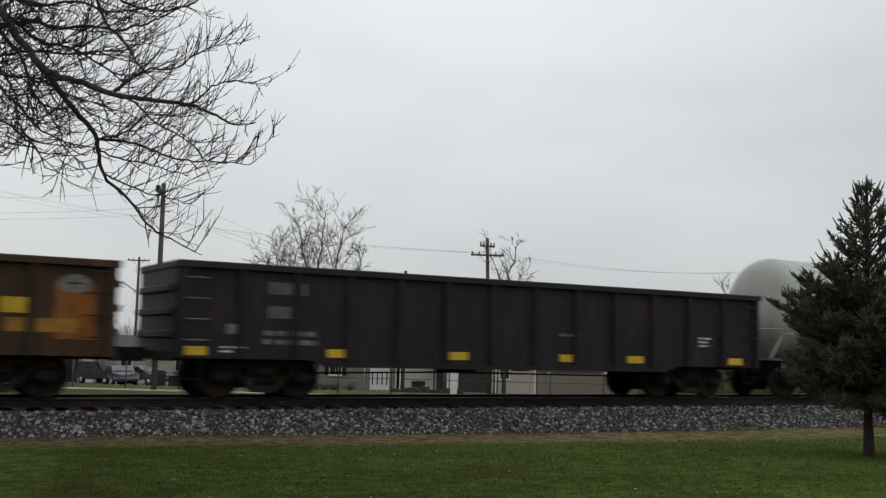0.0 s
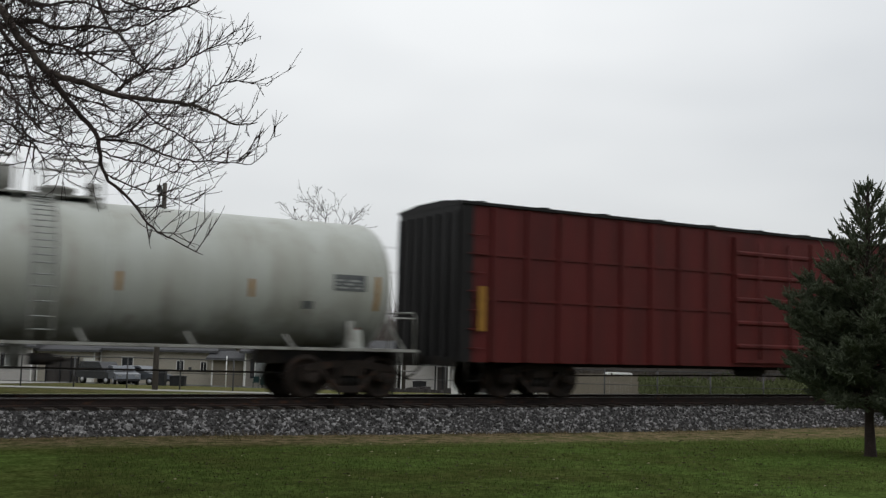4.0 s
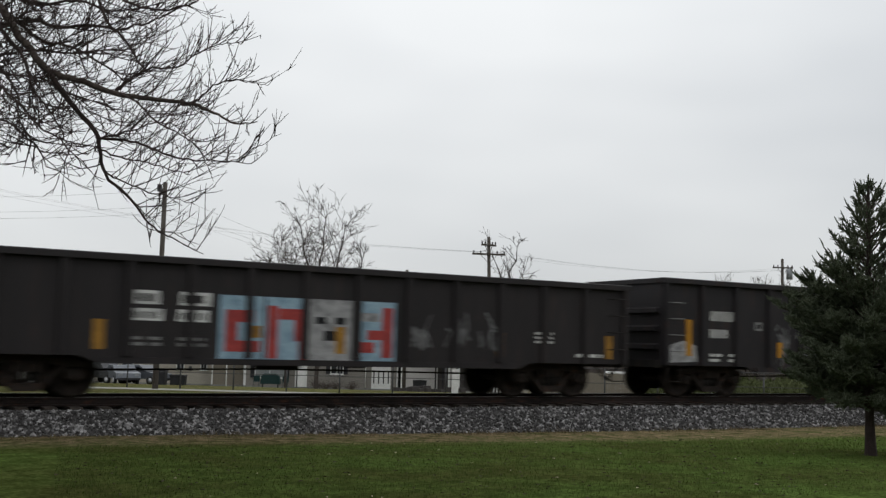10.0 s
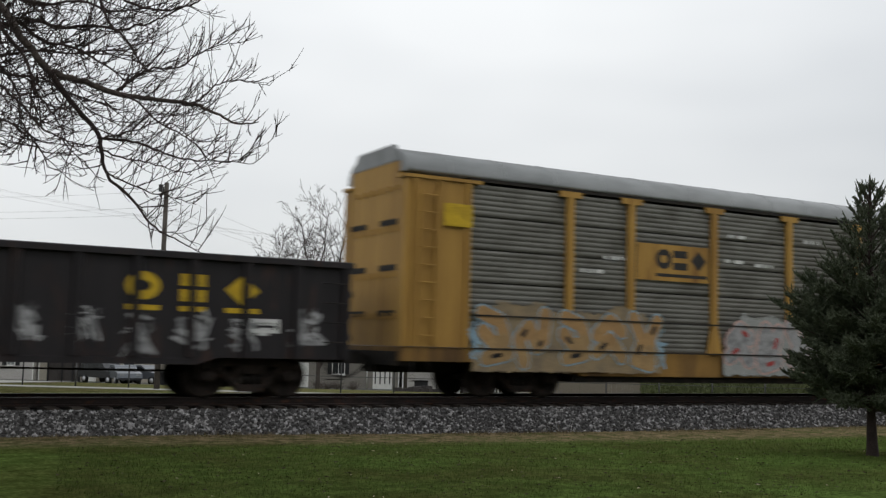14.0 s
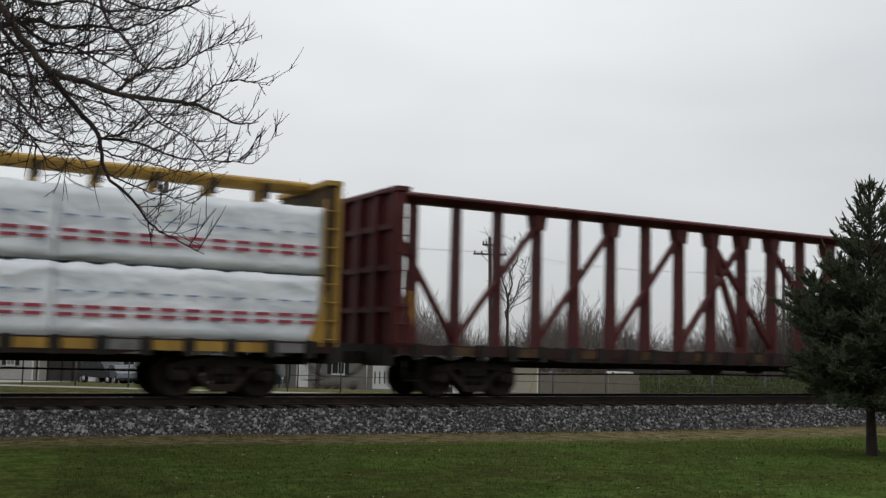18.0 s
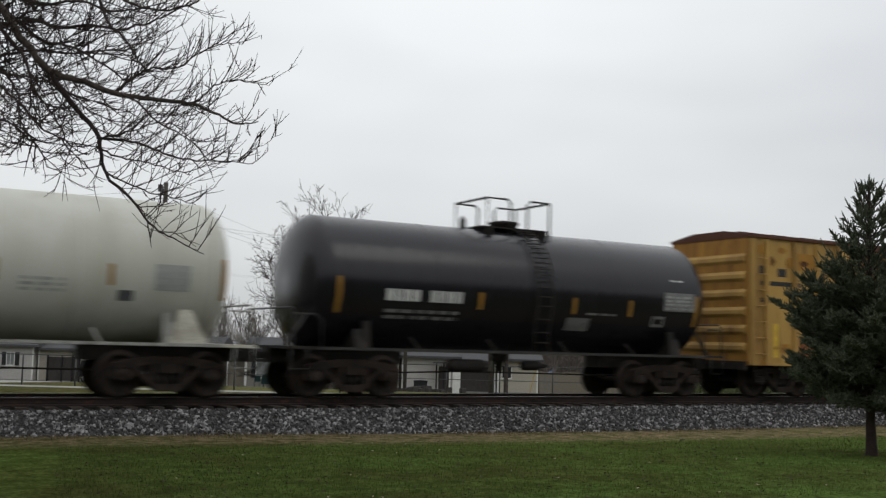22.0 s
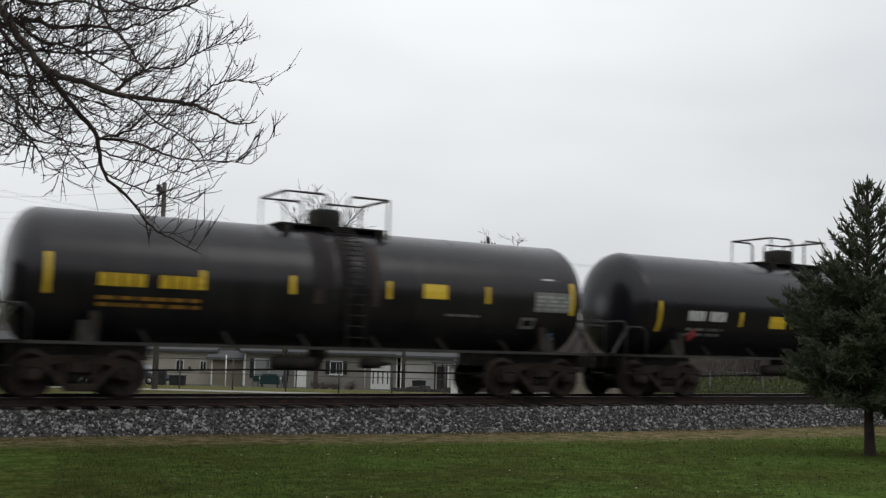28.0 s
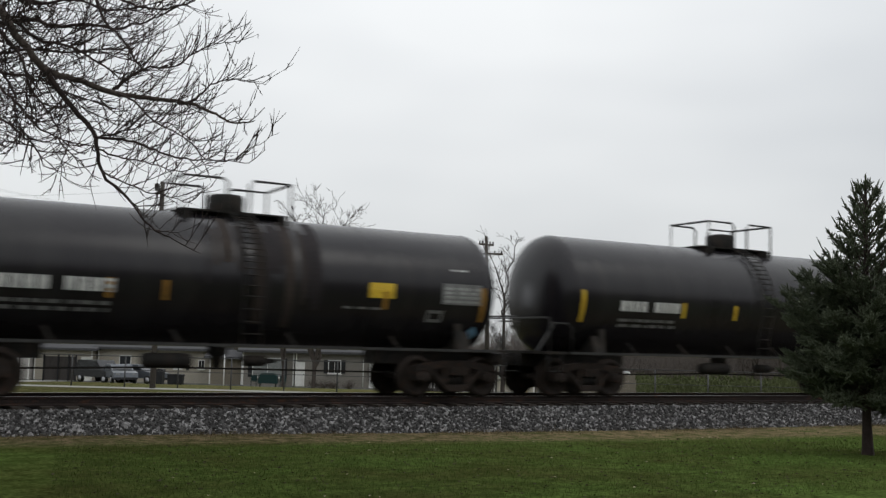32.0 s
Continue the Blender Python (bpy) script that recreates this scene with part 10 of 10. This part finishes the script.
def build_vehicle(name, label, u, v, turn, paint, length=4.7, high=1.75, suv=True):
    car = thing(name, label, "car", at=stand(u, v, 0.03, turn))
    L, W = length / 2, 0.92
    low = [(-L, 0.45), (-L + 0.05, 0.95), (-L + 0.35, 1.02), (L - 1.35, 1.02), (L - 0.1, 0.86), (L, 0.45)]
    part("body", Geo().prism(low, "y", -W, W), paint, car)
    cab = [(-L + 0.15, 1.02), (-L + (0.3 if suv else 0.9), high), (L - 2.0, high), (L - 1.3, 1.02)]
    c = part("cabin", Geo().prism(cab, "y", -W + 0.10, W - 0.10), paint, car)
    for s in (-1, 1):
        part("side_window", Geo().prism([(-L + 0.55 + (0 if suv else 0.4), 1.08), (-L + 0.55 + (0 if suv else 0.5), high - 0.12), (L - 2.05, high - 0.12), (L - 1.55, 1.08)], "y", s * (W - 0.10), s * (W - 0.085)), GLASS_DARK, c)
    part("windscreen", Geo().slab((L - 1.96, 0, high - 0.08), (L - 1.36, 0, 1.08), 1.4, 0.02), GLASS_DARK, c)
    for x in (-L + 0.85, L - 0.9):
        for s in (-1, 1):
            w = part("wheel", Geo().lathe([(-0.1, 0.0), (-0.1, 0.33), (0.1, 0.33), (0.1, 0.0)], (x, s * (W - 0.08), 0.33), "y", 16), surface("black_tyre_rubber", (0.02, 0.02, 0.02), 0.9), car)
            part("rim", Geo().lathe([(-0.01, 0.0), (-0.01, 0.19), (0.01, 0.19), (0.01, 0.0)], (x, s * (W + 0.03), 0.33), "y", 14), surface("alloy_rim", (0.35, 0.35, 0.36), 0.4, metal=0.6), w)
    for s in (-1, 1):
        part("headlight", bx(L - 0.12, L - 0.02, s * 0.62 - 0.16, s * 0.62 + 0.16, 0.68, 0.82), GLASS_PALE, car)
        part("tail_light", bx(-L - 0.01, -L + 0.05, s * 0.75 - 0.08, s * 0.75 + 0.08, 0.75, 0.95), RED_PLACARD, car)
    part("bumper", bx(L - 0.15, L + 0.06, -W + 0.05, W - 0.05, 0.35, 0.52), SHUTTER, car)


BLACK_CAR = surface("black_car_paint", (0.012, 0.013, 0.016), 0.25, (0.02, 0.02, 0.022), 0.3, fine=0.03, bump=0.0)
SILVER_CAR = surface("grey_blue_car_paint", (0.10, 0.11, 0.125), 0.3, (0.08, 0.085, 0.095), 0.3, metal=0.4, fine=0.03, bump=0.0)
build_vehicle("parked_suv", "black sport utility vehicle parked in the yard", pu(190, 84), 84, -35, BLACK_CAR)
build_vehicle("parked_sedan", "dark grey-blue sedan parked beside the house", pu(222, 82), 82, -62, SILVER_CAR, 4.5, 1.42, False)
build_vehicle("parked_car", "grey parked car with dark windows", pu(258, 84), 84, -20, SILVER_CAR, 4.4, 1.5, False)


def utility_pole(name, label, u, v, high, r=0.14, arms=(), lean=(0.0, 0.0)):
    p = thing(name, label, "utility pole", "utility poles", at=stand(u, v))
    top = (lean[0], lean[1], high)
    part("pole", Geo().tube([(0, 0, -0.6), (lean[0] * 0.5, lean[1] * 0.5, high / 2), top], r, 10, r * 0.72), WOOD_POLE, p)
    for down, wide, ang in arms:
        z = high - down
        k = z / high
        arm = part("crossarm", Geo().slab((lean[0] * k - wide * math.cos(ang), lean[1] * k - 0.15 - wide * math.sin(ang), z), (lean[0] * k + wide * math.cos(ang), lean[1] * k - 0.15 + wide * math.sin(ang), z), 0.10, 0.12), WOOD_POLE, p)
        for s in (-0.92, -0.5, 0.5, 0.92):
            part("insulator", Geo().lathe([(0.0, 0.0), (0.0, 0.03), (0.06, 0.05), (0.14, 0.05), (0.17, 0.0)], (lean[0] * k + s * wide * math.cos(ang), lean[1] * k - 0.15 + s * wide * math.sin(ang), z + 0.06), "z", 8), SHUTTER, arm)
        for s in (-1, 1):
            part("arm_brace", Geo().slab((lean[0] * k + s * wide * 0.5 * math.cos(ang), lean[1] * k - 0.16 + s * wide * 0.5 * math.sin(ang), z - 0.05), (lean[0] * k, lean[1] * k - 0.16, z - 0.6), 0.03, 0.03), WOOD_POLE, p)
    return p


def build_poles():
    p1 = utility_pole("utility_pole", "tall grey wooden utility pole beside the street", pu(280, 45.3), 45.3, 8.95, 0.13)
    part("pole_bracket", Geo().slab((-0.25, 0, 8.3), (-0.05, 0, 8.7), 0.06, 0.08), FENCE_STEEL, p1)
    part("pole_fixture", bx(-0.32, -0.16, -0.1, 0.1, 8.55, 8.85), FENCE_STEEL, p1)
    utility_pole("utility_pole", "leaning wooden utility pole with two crossarms", pu(868, 68.5), 68.5, 10.2, 0.15, ((0.55, 0.55, 0.5), (1.15, 1.1, 0.15)), (-0.32, 0.0))
    p3 = utility_pole("utility_pole", "wooden utility pole with a crossarm and transformer", pu(1382, 86), 86, 11.6, 0.15, ((0.75, 0.85, 0.1),))
    part("transformer", Geo().lathe([(0.0, 0.0), (0.0, 0.25), (0.85, 0.25), (0.92, 0.0)], (0.55, -0.1, 9.9), "z", 14), surface("grey_transformer_can", (0.25, 0.26, 0.27), 0.5), p3)
    p4 = utility_pole("utility_pole", "distant wooden pole with crossarm and street lamp", pu(243, 105.8), 105.8, 12.6, 0.15, ((0.35, 1.1, 0.1),))
    part("lamp_arm", Geo().tube([(0, -0.1, 9.0), (-1.2, -0.6, 9.9), (-2.6, -1.0, 10.1), (-3.4, -1.2, 10.15)], 0.05, 6), FENCE_STEEL, p4)
    part("lamp_head", Geo().lathe([(-0.4, 0.0), (-0.3, 0.12), (0.2, 0.16), (0.35, 0.0)], (-3.7, -1.2, 10.1), "x", 10), surface("grey_lamp_head", (0.3, 0.3, 0.3), 0.5), p4)
    utility_pole("wooden_post", "plain wooden pole without crossarms", pu(716, 61), 61, 7.0, 0.12)
    utility_pole("utility_pole", "far wooden utility pole beside the track", pu(1600, 110), 110, 11.5, 0.15, ((0.6, 0.9, 0.1),))
    # slack wires between the poles, each its own
    wire = surface("black_power_line", (0.12, 0.12, 0.122), 0.6)

    def span(a, b, sag, label="thin black overhead wire sagging between poles"):
        a, b = Vector(a), Vector(b)
        pts = [a.lerp(b, i / 14) - Vector((0, 0, sag * 4 * (i / 14) * (1 - i / 14))) for i in range(15)]
        thing("overhead_wire", label, "wire", "overhead wires", geo=Geo().tube(pts, 0.0045, 4), mat=wire)

    def on(u, v, z, du=0.0):
        q = spot(u, v)
        return (q.x + du * AWAY[1], q.y - du * AWAY[0], q.z + z)
    for du, dz in ((-1.0, 9.2), (0.5, 9.2), (1.0, 9.2)):
        span(on(pu(868, 68.5) - 0.3, 68.5, dz, du), on(pu(1382, 86), 86, dz + 1.55, du * 0.8), 0.7)
        span(on(pu(868, 68.5) - 0.3, 68.5, dz, du), on(pu(280, 45.3) - 20, 62, dz + 3.0, du), 0.9)
        span(on(pu(1382, 86), 86, dz + 1.55, du * 0.8), on(pu(1600, 110), 110, dz + 1.5, du * 0.8), 0.6)
    for z in (7.6, 7.9, 8.6):
        span(on(pu(280, 45.3), 45.3, z), on(pu(-400, 52), 52, z + 0.6), 0.3)
        span(on(pu(280, 45.3), 45.3, z), on(pu(716, 61), 61, 6.8), 0.5)
    for du in (-0.9, 0.9):
        span(on(pu(243, 105.8), 105.8, 12.3, du), on(pu(-300, 106), 106, 12.6, du), 0.9)
        span(on(pu(243, 105.8), 105.8, 12.3, du), on(pu(700, 112), 112, 12.0, du), 1.2)


build_poles()


def build_yard():
    # chain-link fence beside the street: posts, rails
    fence = thing("chain_link_fence", "steel fence of thin posts and rails along the street", "fence", at=None)
    post = Geo().tube([(0, 0, -0.3), (0, 0, 1.42)], 0.035, 8).mesh("fence_post", FENCE_STEEL)
    us = [-24 + 2.43 * i for i in range(19)]
    for u in us:
        part("fence_post", post, None, fence, at=Matrix.Translation(spot(u, 48.4)))
    for z, r in ((1.40, 0.025), (0.75, 0.016)):
        for a, b in zip(us, us[1:]):
            part("fence_rail", Geo().tube([spot(a, 48.4, z), spot(b, 48.4, z)], r, 6), FENCE_STEEL, fence)
    # board fence on the right
    bf = thing("board_fence", "weathered tan board fence with a leaning plank", "fence", at=stand(pu(1040, 62.5), 62.5))
    r = random.Random(8)
    for i in range(38):
        x = -2.95 + i * 0.157
        part("board", bx(x, x + 0.148, -0.02 + r.uniform(-0.006, 0.006), 0.005, -0.25, 1.32 + r.uniform(-0.03, 0.03)), TAN_WALL, bf)
    for x in (-2.95, -0.7, 1.4, 3.0):
        part("fence_post", bx(x - 0.05, x + 0.05, 0.008, 0.11, -0.4, 1.42), WOOD_POLE, bf)
    for z in (0.3, 1.05):
        part("rail", bx(-2.98, 3.02, 0.112, 0.15, z, z + 0.09), WOOD_POLE, bf)
    thing("leaning_plank", "pale plank leaning beside the board fence", "plank", at=stand(pu(940, 61.8), 61.8), geo=Geo().slab((-0.15, 0, 0.0), (0.22, 0.25, 1.45), 0.07, 0.05), mat=surface("pale_yellow_plank", (0.38, 0.29, 0.14), 0.8))
    tarp = thing("blue_tarp_pile", "pile under a bright blue tarp behind the fence", "tarp", at=stand(pu(972, 66), 66), geo=Geo().prism([(-0.55, -0.1), (-0.5, 1.05), (-0.25, 1.35), (0.1, 1.45), (0.4, 1.3), (0.55, 0.9), (0.6, -0.1)], "y", -0.5, 0.6), mat=surface("blue_tarp", (0.03, 0.12, 0.33), 0.5, (0.02, 0.08, 0.24), 0.5))
    box = thing("pickup_cap", "white fibreglass truck cap standing behind the fence", "truck cap", at=stand(pu(1092, 65), 65))
    part("shell", Geo().prism([(-0.85, -0.1), (-0.85, 1.25), (-0.7, 1.52), (0.75, 1.52), (0.85, 1.3), (0.85, -0.1)], "y", -0.7, 0.7), TRIM_WHITE, box)
    part("cap_window", bx(-0.6, 0.6, -0.72, -0.702, 1.0, 1.3), GLASS_DARK, box)
    # bins, covered grill, shrubs, posts
    for px, d, w, h, m, lab in ((320, 83, 1.1, 0.85, SHUTTER, "dark low storage box beside the house"), (744, 80, 0.95, 0.9, SHUTTER, "dark square bin in the yard"), (292, 80, 0.5, 1.2, SHUTTER, "tall dark wheeled bin beside the pole")):
        bin_ = thing("storage_bin", lab, "bin", at=stand(pu(px, d), d, 0.0))
        part("body", Geo().prism([(-w / 2, 0.0), (-w / 2 - 0.04, h * 0.86), (w / 2 + 0.04, h * 0.86), (w / 2, 0.0)], "y", -0.35, 0.35), m, bin_)
        part("lid", Geo().prism([(-w / 2 - 0.07, h * 0.862), (-w / 2 - 0.05, h * 0.95), (0, h), (w / 2 + 0.05, h * 0.95), (w / 2 + 0.07, h * 0.862)], "y", -0.4, 0.4), m, bin_)
    gr = thing("covered_grill", "barbecue under a dark green cover on the lawn", "grill", at=stand(pu(482, 82), 82, 0.05))
    part("cover", Geo().prism([(-0.75, 0.25), (-0.7, 0.85), (-0.45, 1.05), (0.45, 1.05), (0.7, 0.85), (0.75, 0.25)], "y", -0.35, 0.35), surface("dark_teal_cover", (0.012, 0.032, 0.032), 0.6, (0.012, 0.035, 0.032), 0.5), gr)
    for x in (-0.6, 0.6):
        part("leg", bx(x - 0.03, x + 0.03, -0.2, 0.2, -0.1, 0.25), SHUTTER, gr)
    for x in (-1.15, 1.1):
        chair = thing("lawn_chair", "small dark folding lawn chair near the grill", "chair", at=stand(pu(482, 82) + x, 82.2, 0.02))
        part("seat", bx(-0.24, 0.24, -0.22, 0.22, 0.40, 0.44), surface("dark_teal_cover", (0.012, 0.032, 0.032), 0.6), chair)
        part("backrest", bx(-0.24, 0.24, 0.20, 0.24, 0.45, 0.90), surface("dark_teal_cover", (0.012, 0.032, 0.032), 0.6), chair)
        for i in (-0.2, 0.2):
            for j in (-0.2, 0.2):
                part("leg", bx(i - 0.015, i + 0.015, j - 0.015, j + 0.015, -0.05, 0.40), FENCE_STEEL, chair)
    thing("pipe_post", "thin white pipe standing in the yard", "post", at=stand(pu(404, 70), 70), geo=Geo().tube([(0, 0, -0.2), (0, 0, 2.1)], 0.04, 8), mat=TRIM_WHITE)
    thing("marker_post", "white marker post beside the street", "post", at=stand(pu(806, 52), 52), geo=Geo().box(-0.17, 0.17, -0.04, 0.04, -0.2, 1.25), mat=TRIM_WHITE)
    rng = random.Random(3)
    for px in (562, 580, 597, 625):
        tw = Twigs(3)
        for k in range(46):
            dd = Vector((rng.gauss(0, 0.6), rng.gauss(0, 0.6), rng.uniform(0.3, 1.0)))
            fork(tw, Vector((rng.gauss(0, 0.05), rng.gauss(0, 0.05), 0)), dd, rng.uniform(0.4, 0.75), 0.012, 1, rng, 4, 0.0, 0.1, 0.8, 0.006)
        sh = thing("clipped_shrub", "small brown leafless shrub against the house", "shrub", "shrubs by the house", at=stand(pu(px, 86), 86))
        part("crown", raw_mesh("crown", tw.v, tw.f, BRUSH), None, sh)
    # rubble and low junk on the ground
    junk = Geo()
    for k in range(26):
        q = spot(pu(705 + k * 4.5, 60), 60 + rng.uniform(-1, 1))
        s = rng.uniform(0.12, 0.4)
        junk.prism([(q.x - s, q.y), (q.x - s * 0.4, q.y - s * 0.6), (q.x + s * 0.7, q.y - s * 0.4), (q.x + s, q.y + s * 0.3), (q.x, q.y + s * 0.6)], "z", q.z - 0.1, q.z + s * 0.9)
    thing("rubble_heap", "low dark heap of rubble and soil", "rubble", kind="stuff", geo=junk, mat=DARK_WALL)


build_yard()


def far_tree(label, u, v, high, spread, seed, stems=3, kids=5, mat=None, r=0.16, lean=0.0, levels=4, arms=(), split=0.25):
    tree = thing("leafless_tree", label, "tree", "leafless trees beyond the street", at=None)
    rng = random.Random(seed)
    base = spot(u, v, -0.1)
    tr, tw = Twigs(7), Twigs(3)
    for off, rise in arms:
        # upright arms that part from one trunk and spread sideways
        n, pts = 12, []
        depth = rng.uniform(-1, 1) * 0.05 * high
        for i in range(n + 1):
            f = i / n
            out = off * max(0.0, (f - split) / (1 - split)) ** 0.85
            away = depth * max(0.0, f - split)
            wob = 0.0 if f < split else 0.012 * high
            pts.append(base + Vector((AWAY[1] * out + AWAY[0] * away + rng.gauss(0, wob), -AWAY[0] * out + AWAY[1] * away + rng.gauss(0, wob), f * rise)))
        tr.run(pts, r, r * 0.16)
        for i in range(int(n * max(split, 0.35)) + 1, n + 1):
            t = i / n
            dd = (pts[i] - pts[i - 1]).normalized()
            for b in range(stems if i < n else stems + 1):
                side = Vector((rng.gauss(0, 0.75), rng.gauss(0, 0.75), rng.uniform(0.0, 0.45)))
                ln = high * rng.uniform(0.6, 1.2) * (0.25 - 0.13 * t)
                fork(tw, pts[i] if i == n else pts[i - 1].lerp(pts[i], rng.random()), dd * 0.7 + side, ln, r * 0.34 * (1.1 - t * 0.7), levels - 1, rng, kids, 0.04, 0.15, 0.8, 0.011)
    for k in range(0 if arms else stems):
        a = 6.28 * k / stems + rng.random()
        d = Vector((math.cos(a) * spread + lean * AWAY[1], math.sin(a) * spread - lean * AWAY[0], 1.0))
        hh = high * rng.uniform(0.74, 0.86)
        n = 10
        pts, dd = curve_points(base, d, hh, n, rng, 0.05, 0.05)
        tr.run(pts, r, r * 0.22)
        for i in range(3, n + 1):
            t = i / n
            for b in range(2 if i < n else 3):
                off = Vector((rng.gauss(0, 0.6), rng.gauss(0, 0.6), rng.uniform(0.5, 1.0)))
                ln = high * rng.uniform(0.75, 1.2) * (0.30 - 0.16 * t)
                fork(tw, pts[i] if i == n else pts[i - 1].lerp(pts[i], rng.random()), off + dd * 0.5, ln, r * 0.42 * (1.15 - t * 0.7), levels - 1, rng, kids, 0.07, 0.13, 0.85, 0.012)
    part("trunk", raw_mesh("trunk", tr.v, tr.f, mat or FAR_TWIG, True), None, tree)
    tagged(part("crown", raw_mesh("crown", tw.v, tw.f, mat or FAR_TWIG), None, tree), kind="stuff")
    return tree


def build_woods():
    far_tree("tall leafless tree with several upright stems", pu(562, 72.6), 72.6, 14.4, 0.19, 5, 3, 4, DARK_TWIG, 0.16, 0.03, 3, ((-1.5, 11.3), (0.05, 11.8), (1.7, 11.4), (2.9, 9.1), (-2.1, 8.5)))
    far_tree("slender leafless tree beside a taller one", pu(508, 74.5), 74.5, 12.2, 0.10, 21, 3, 4, DARK_TWIG, 0.12, -0.08, 3, ((-0.8, 10.2), (0.4, 10.0), (-1.3, 9.0)))
    far_tree("leaning leafless tree beside a utility pole", pu(894, 69), 69, 10.5, 0.12, 9, 2, 3, DARK_TWIG, 0.16, 0.06, 3, ((-0.75, 8.9), (0.65, 9.7), (1.1, 8.2)), 0.66)
    far_tree("bushy leafless tree behind the white house", pu(70, 111), 111, 12.0, 0.35, 12, 5, 5)
    far_tree("bushy leafless tree behind the carport", pu(130, 113), 113, 9.5, 0.35, 13, 4, 5)
    far_tree("bushy leafless tree at the edge of the yards", pu(-20, 112), 112, 11.5, 0.35, 14, 4, 5)
    for i, (px, d, h) in enumerate(((340, 101, 9.0), (385, 103, 8.5), (440, 104, 8.0), (215, 120, 6.5), (655, 100, 8.6), (690, 104, 7.4), (975, 111, 9.0), (1010, 116, 8.0), (1095, 130, 7.0), (1232, 140, 8.0), (1330, 121, 13.0), (1420, 121, 12.5), (1390, 130, 11.0), (1480, 122, 10.5))):
        far_tree("small leafless tree among the far woods", pu(px, d), d, h * (1.1 if h > 10 else 1.0), 0.28, 30 + i, 3, 4 if h < 10 else 5, DARK_TWIG if h > 10 else None, 0.11 if h < 10 else 0.16, 0.0, 3)
    # far brush: one grey-brown tangle along the skyline
    rng = random.Random(6)
    tw = Twigs(3)
    for k in range(4600):
        v = rng.uniform(118, 175)
        px = rng.uniform(-120, 1700) if k % 2 else rng.uniform(560, 1400)
        u = pu(px, v)
        q = spot(u, v, -0.2)
        h = rng.uniform(3.4, 7.4) * (1.0 + 0.25 * math.sin(px * 0.02))
        d = Vector((rng.gauss(0, 0.2), rng.gauss(0, 0.2), 1))
        fork(tw, q, d, h, 0.05, 1, rng, 6, 0.02, 0.08, 0.6, 0.018)
    tagged(new("far_woods", raw_mesh("far_woods", tw.v, tw.f, FAR_TWIG)), "grey-brown leafless woods along the skyline", "woods", kind="stuff")
    # dull green brush on the bank behind the track
    vv, ff = [], []
    for k in range(15000):
        v = rng.uniform(58, 74)
        px = rng.uniform(1128, 1640)
        u = pu(px, v)
        q = spot(u, v)
        top = 1.15 + 0.5 * noise.noise((u * 0.4, v * 0.4, 1.0)) + 0.4 * noise.noise((u * 1.5, v, 4.0))
        z = q.z + rng.random() ** 0.7 * max(top, 0.2)
        s = rng.uniform(0.03, 0.09)
        a = rng.random() * 6.28
        k0 = len(vv)
        vv += [(q.x + math.cos(a) * s, q.y + math.sin(a) * s, z), (q.x - math.cos(a) * s, q.y - math.sin(a) * s, z + rng.uniform(-0.05, 0.05)), (q.x + rng.gauss(0, 0.05), q.y + rng.gauss(0, 0.05), z + s * 2.2)]
        ff.append((k0, k0 + 1, k0 + 2))
    tagged(new("green_brush", raw_mesh("green_brush", vv, ff, GREEN_BRUSH)), "dull green overgrown brush on the bank", "brush", kind="stuff")


build_woods()


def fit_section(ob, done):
    """Stretches a car's parts to fit the camera's view; wheels stay round."""
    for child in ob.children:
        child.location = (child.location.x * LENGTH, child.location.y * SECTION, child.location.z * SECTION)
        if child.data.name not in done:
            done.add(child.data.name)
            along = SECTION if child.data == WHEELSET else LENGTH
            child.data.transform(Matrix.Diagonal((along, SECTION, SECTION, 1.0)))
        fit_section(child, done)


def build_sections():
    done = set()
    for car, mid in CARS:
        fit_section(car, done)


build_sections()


def motions():
    """The train rolls past at an even speed, and its wheels turn while they pass the lawn."""
    for car, mid in CARS:
        walk(car, [(t, pose(mid - SPEED * t, TRACK_Y, 0)) for t in (0.0, 8.0, 16.0, 24.0, 32.0)])
    mids = {car.name: mid for car, mid in CARS}
    for car, axle, x in AXLES:
        at = mids[car.name] + axle.parent.location.x + x
        first, last = max(0, int((at - 32.0) / SPEED * FPS)), min(32 * FPS, int((at + 1.0) / SPEED * FPS))
        if first >= last:
            continue
        turn = -math.degrees(SPEED / FPS / WHEEL_R)
        rows = [(0.0, pose(x, 0, WHEEL_R))] if first > 0 else []
        rows += [(f / FPS, pose(x, 0, WHEEL_R, 0, turn * (f - first), 0)) for f in range(first, last + 1)]
        if last < 32 * FPS:
            rows.append((32.0, rows[-1][1]))
        walk(axle, rows)


motions()
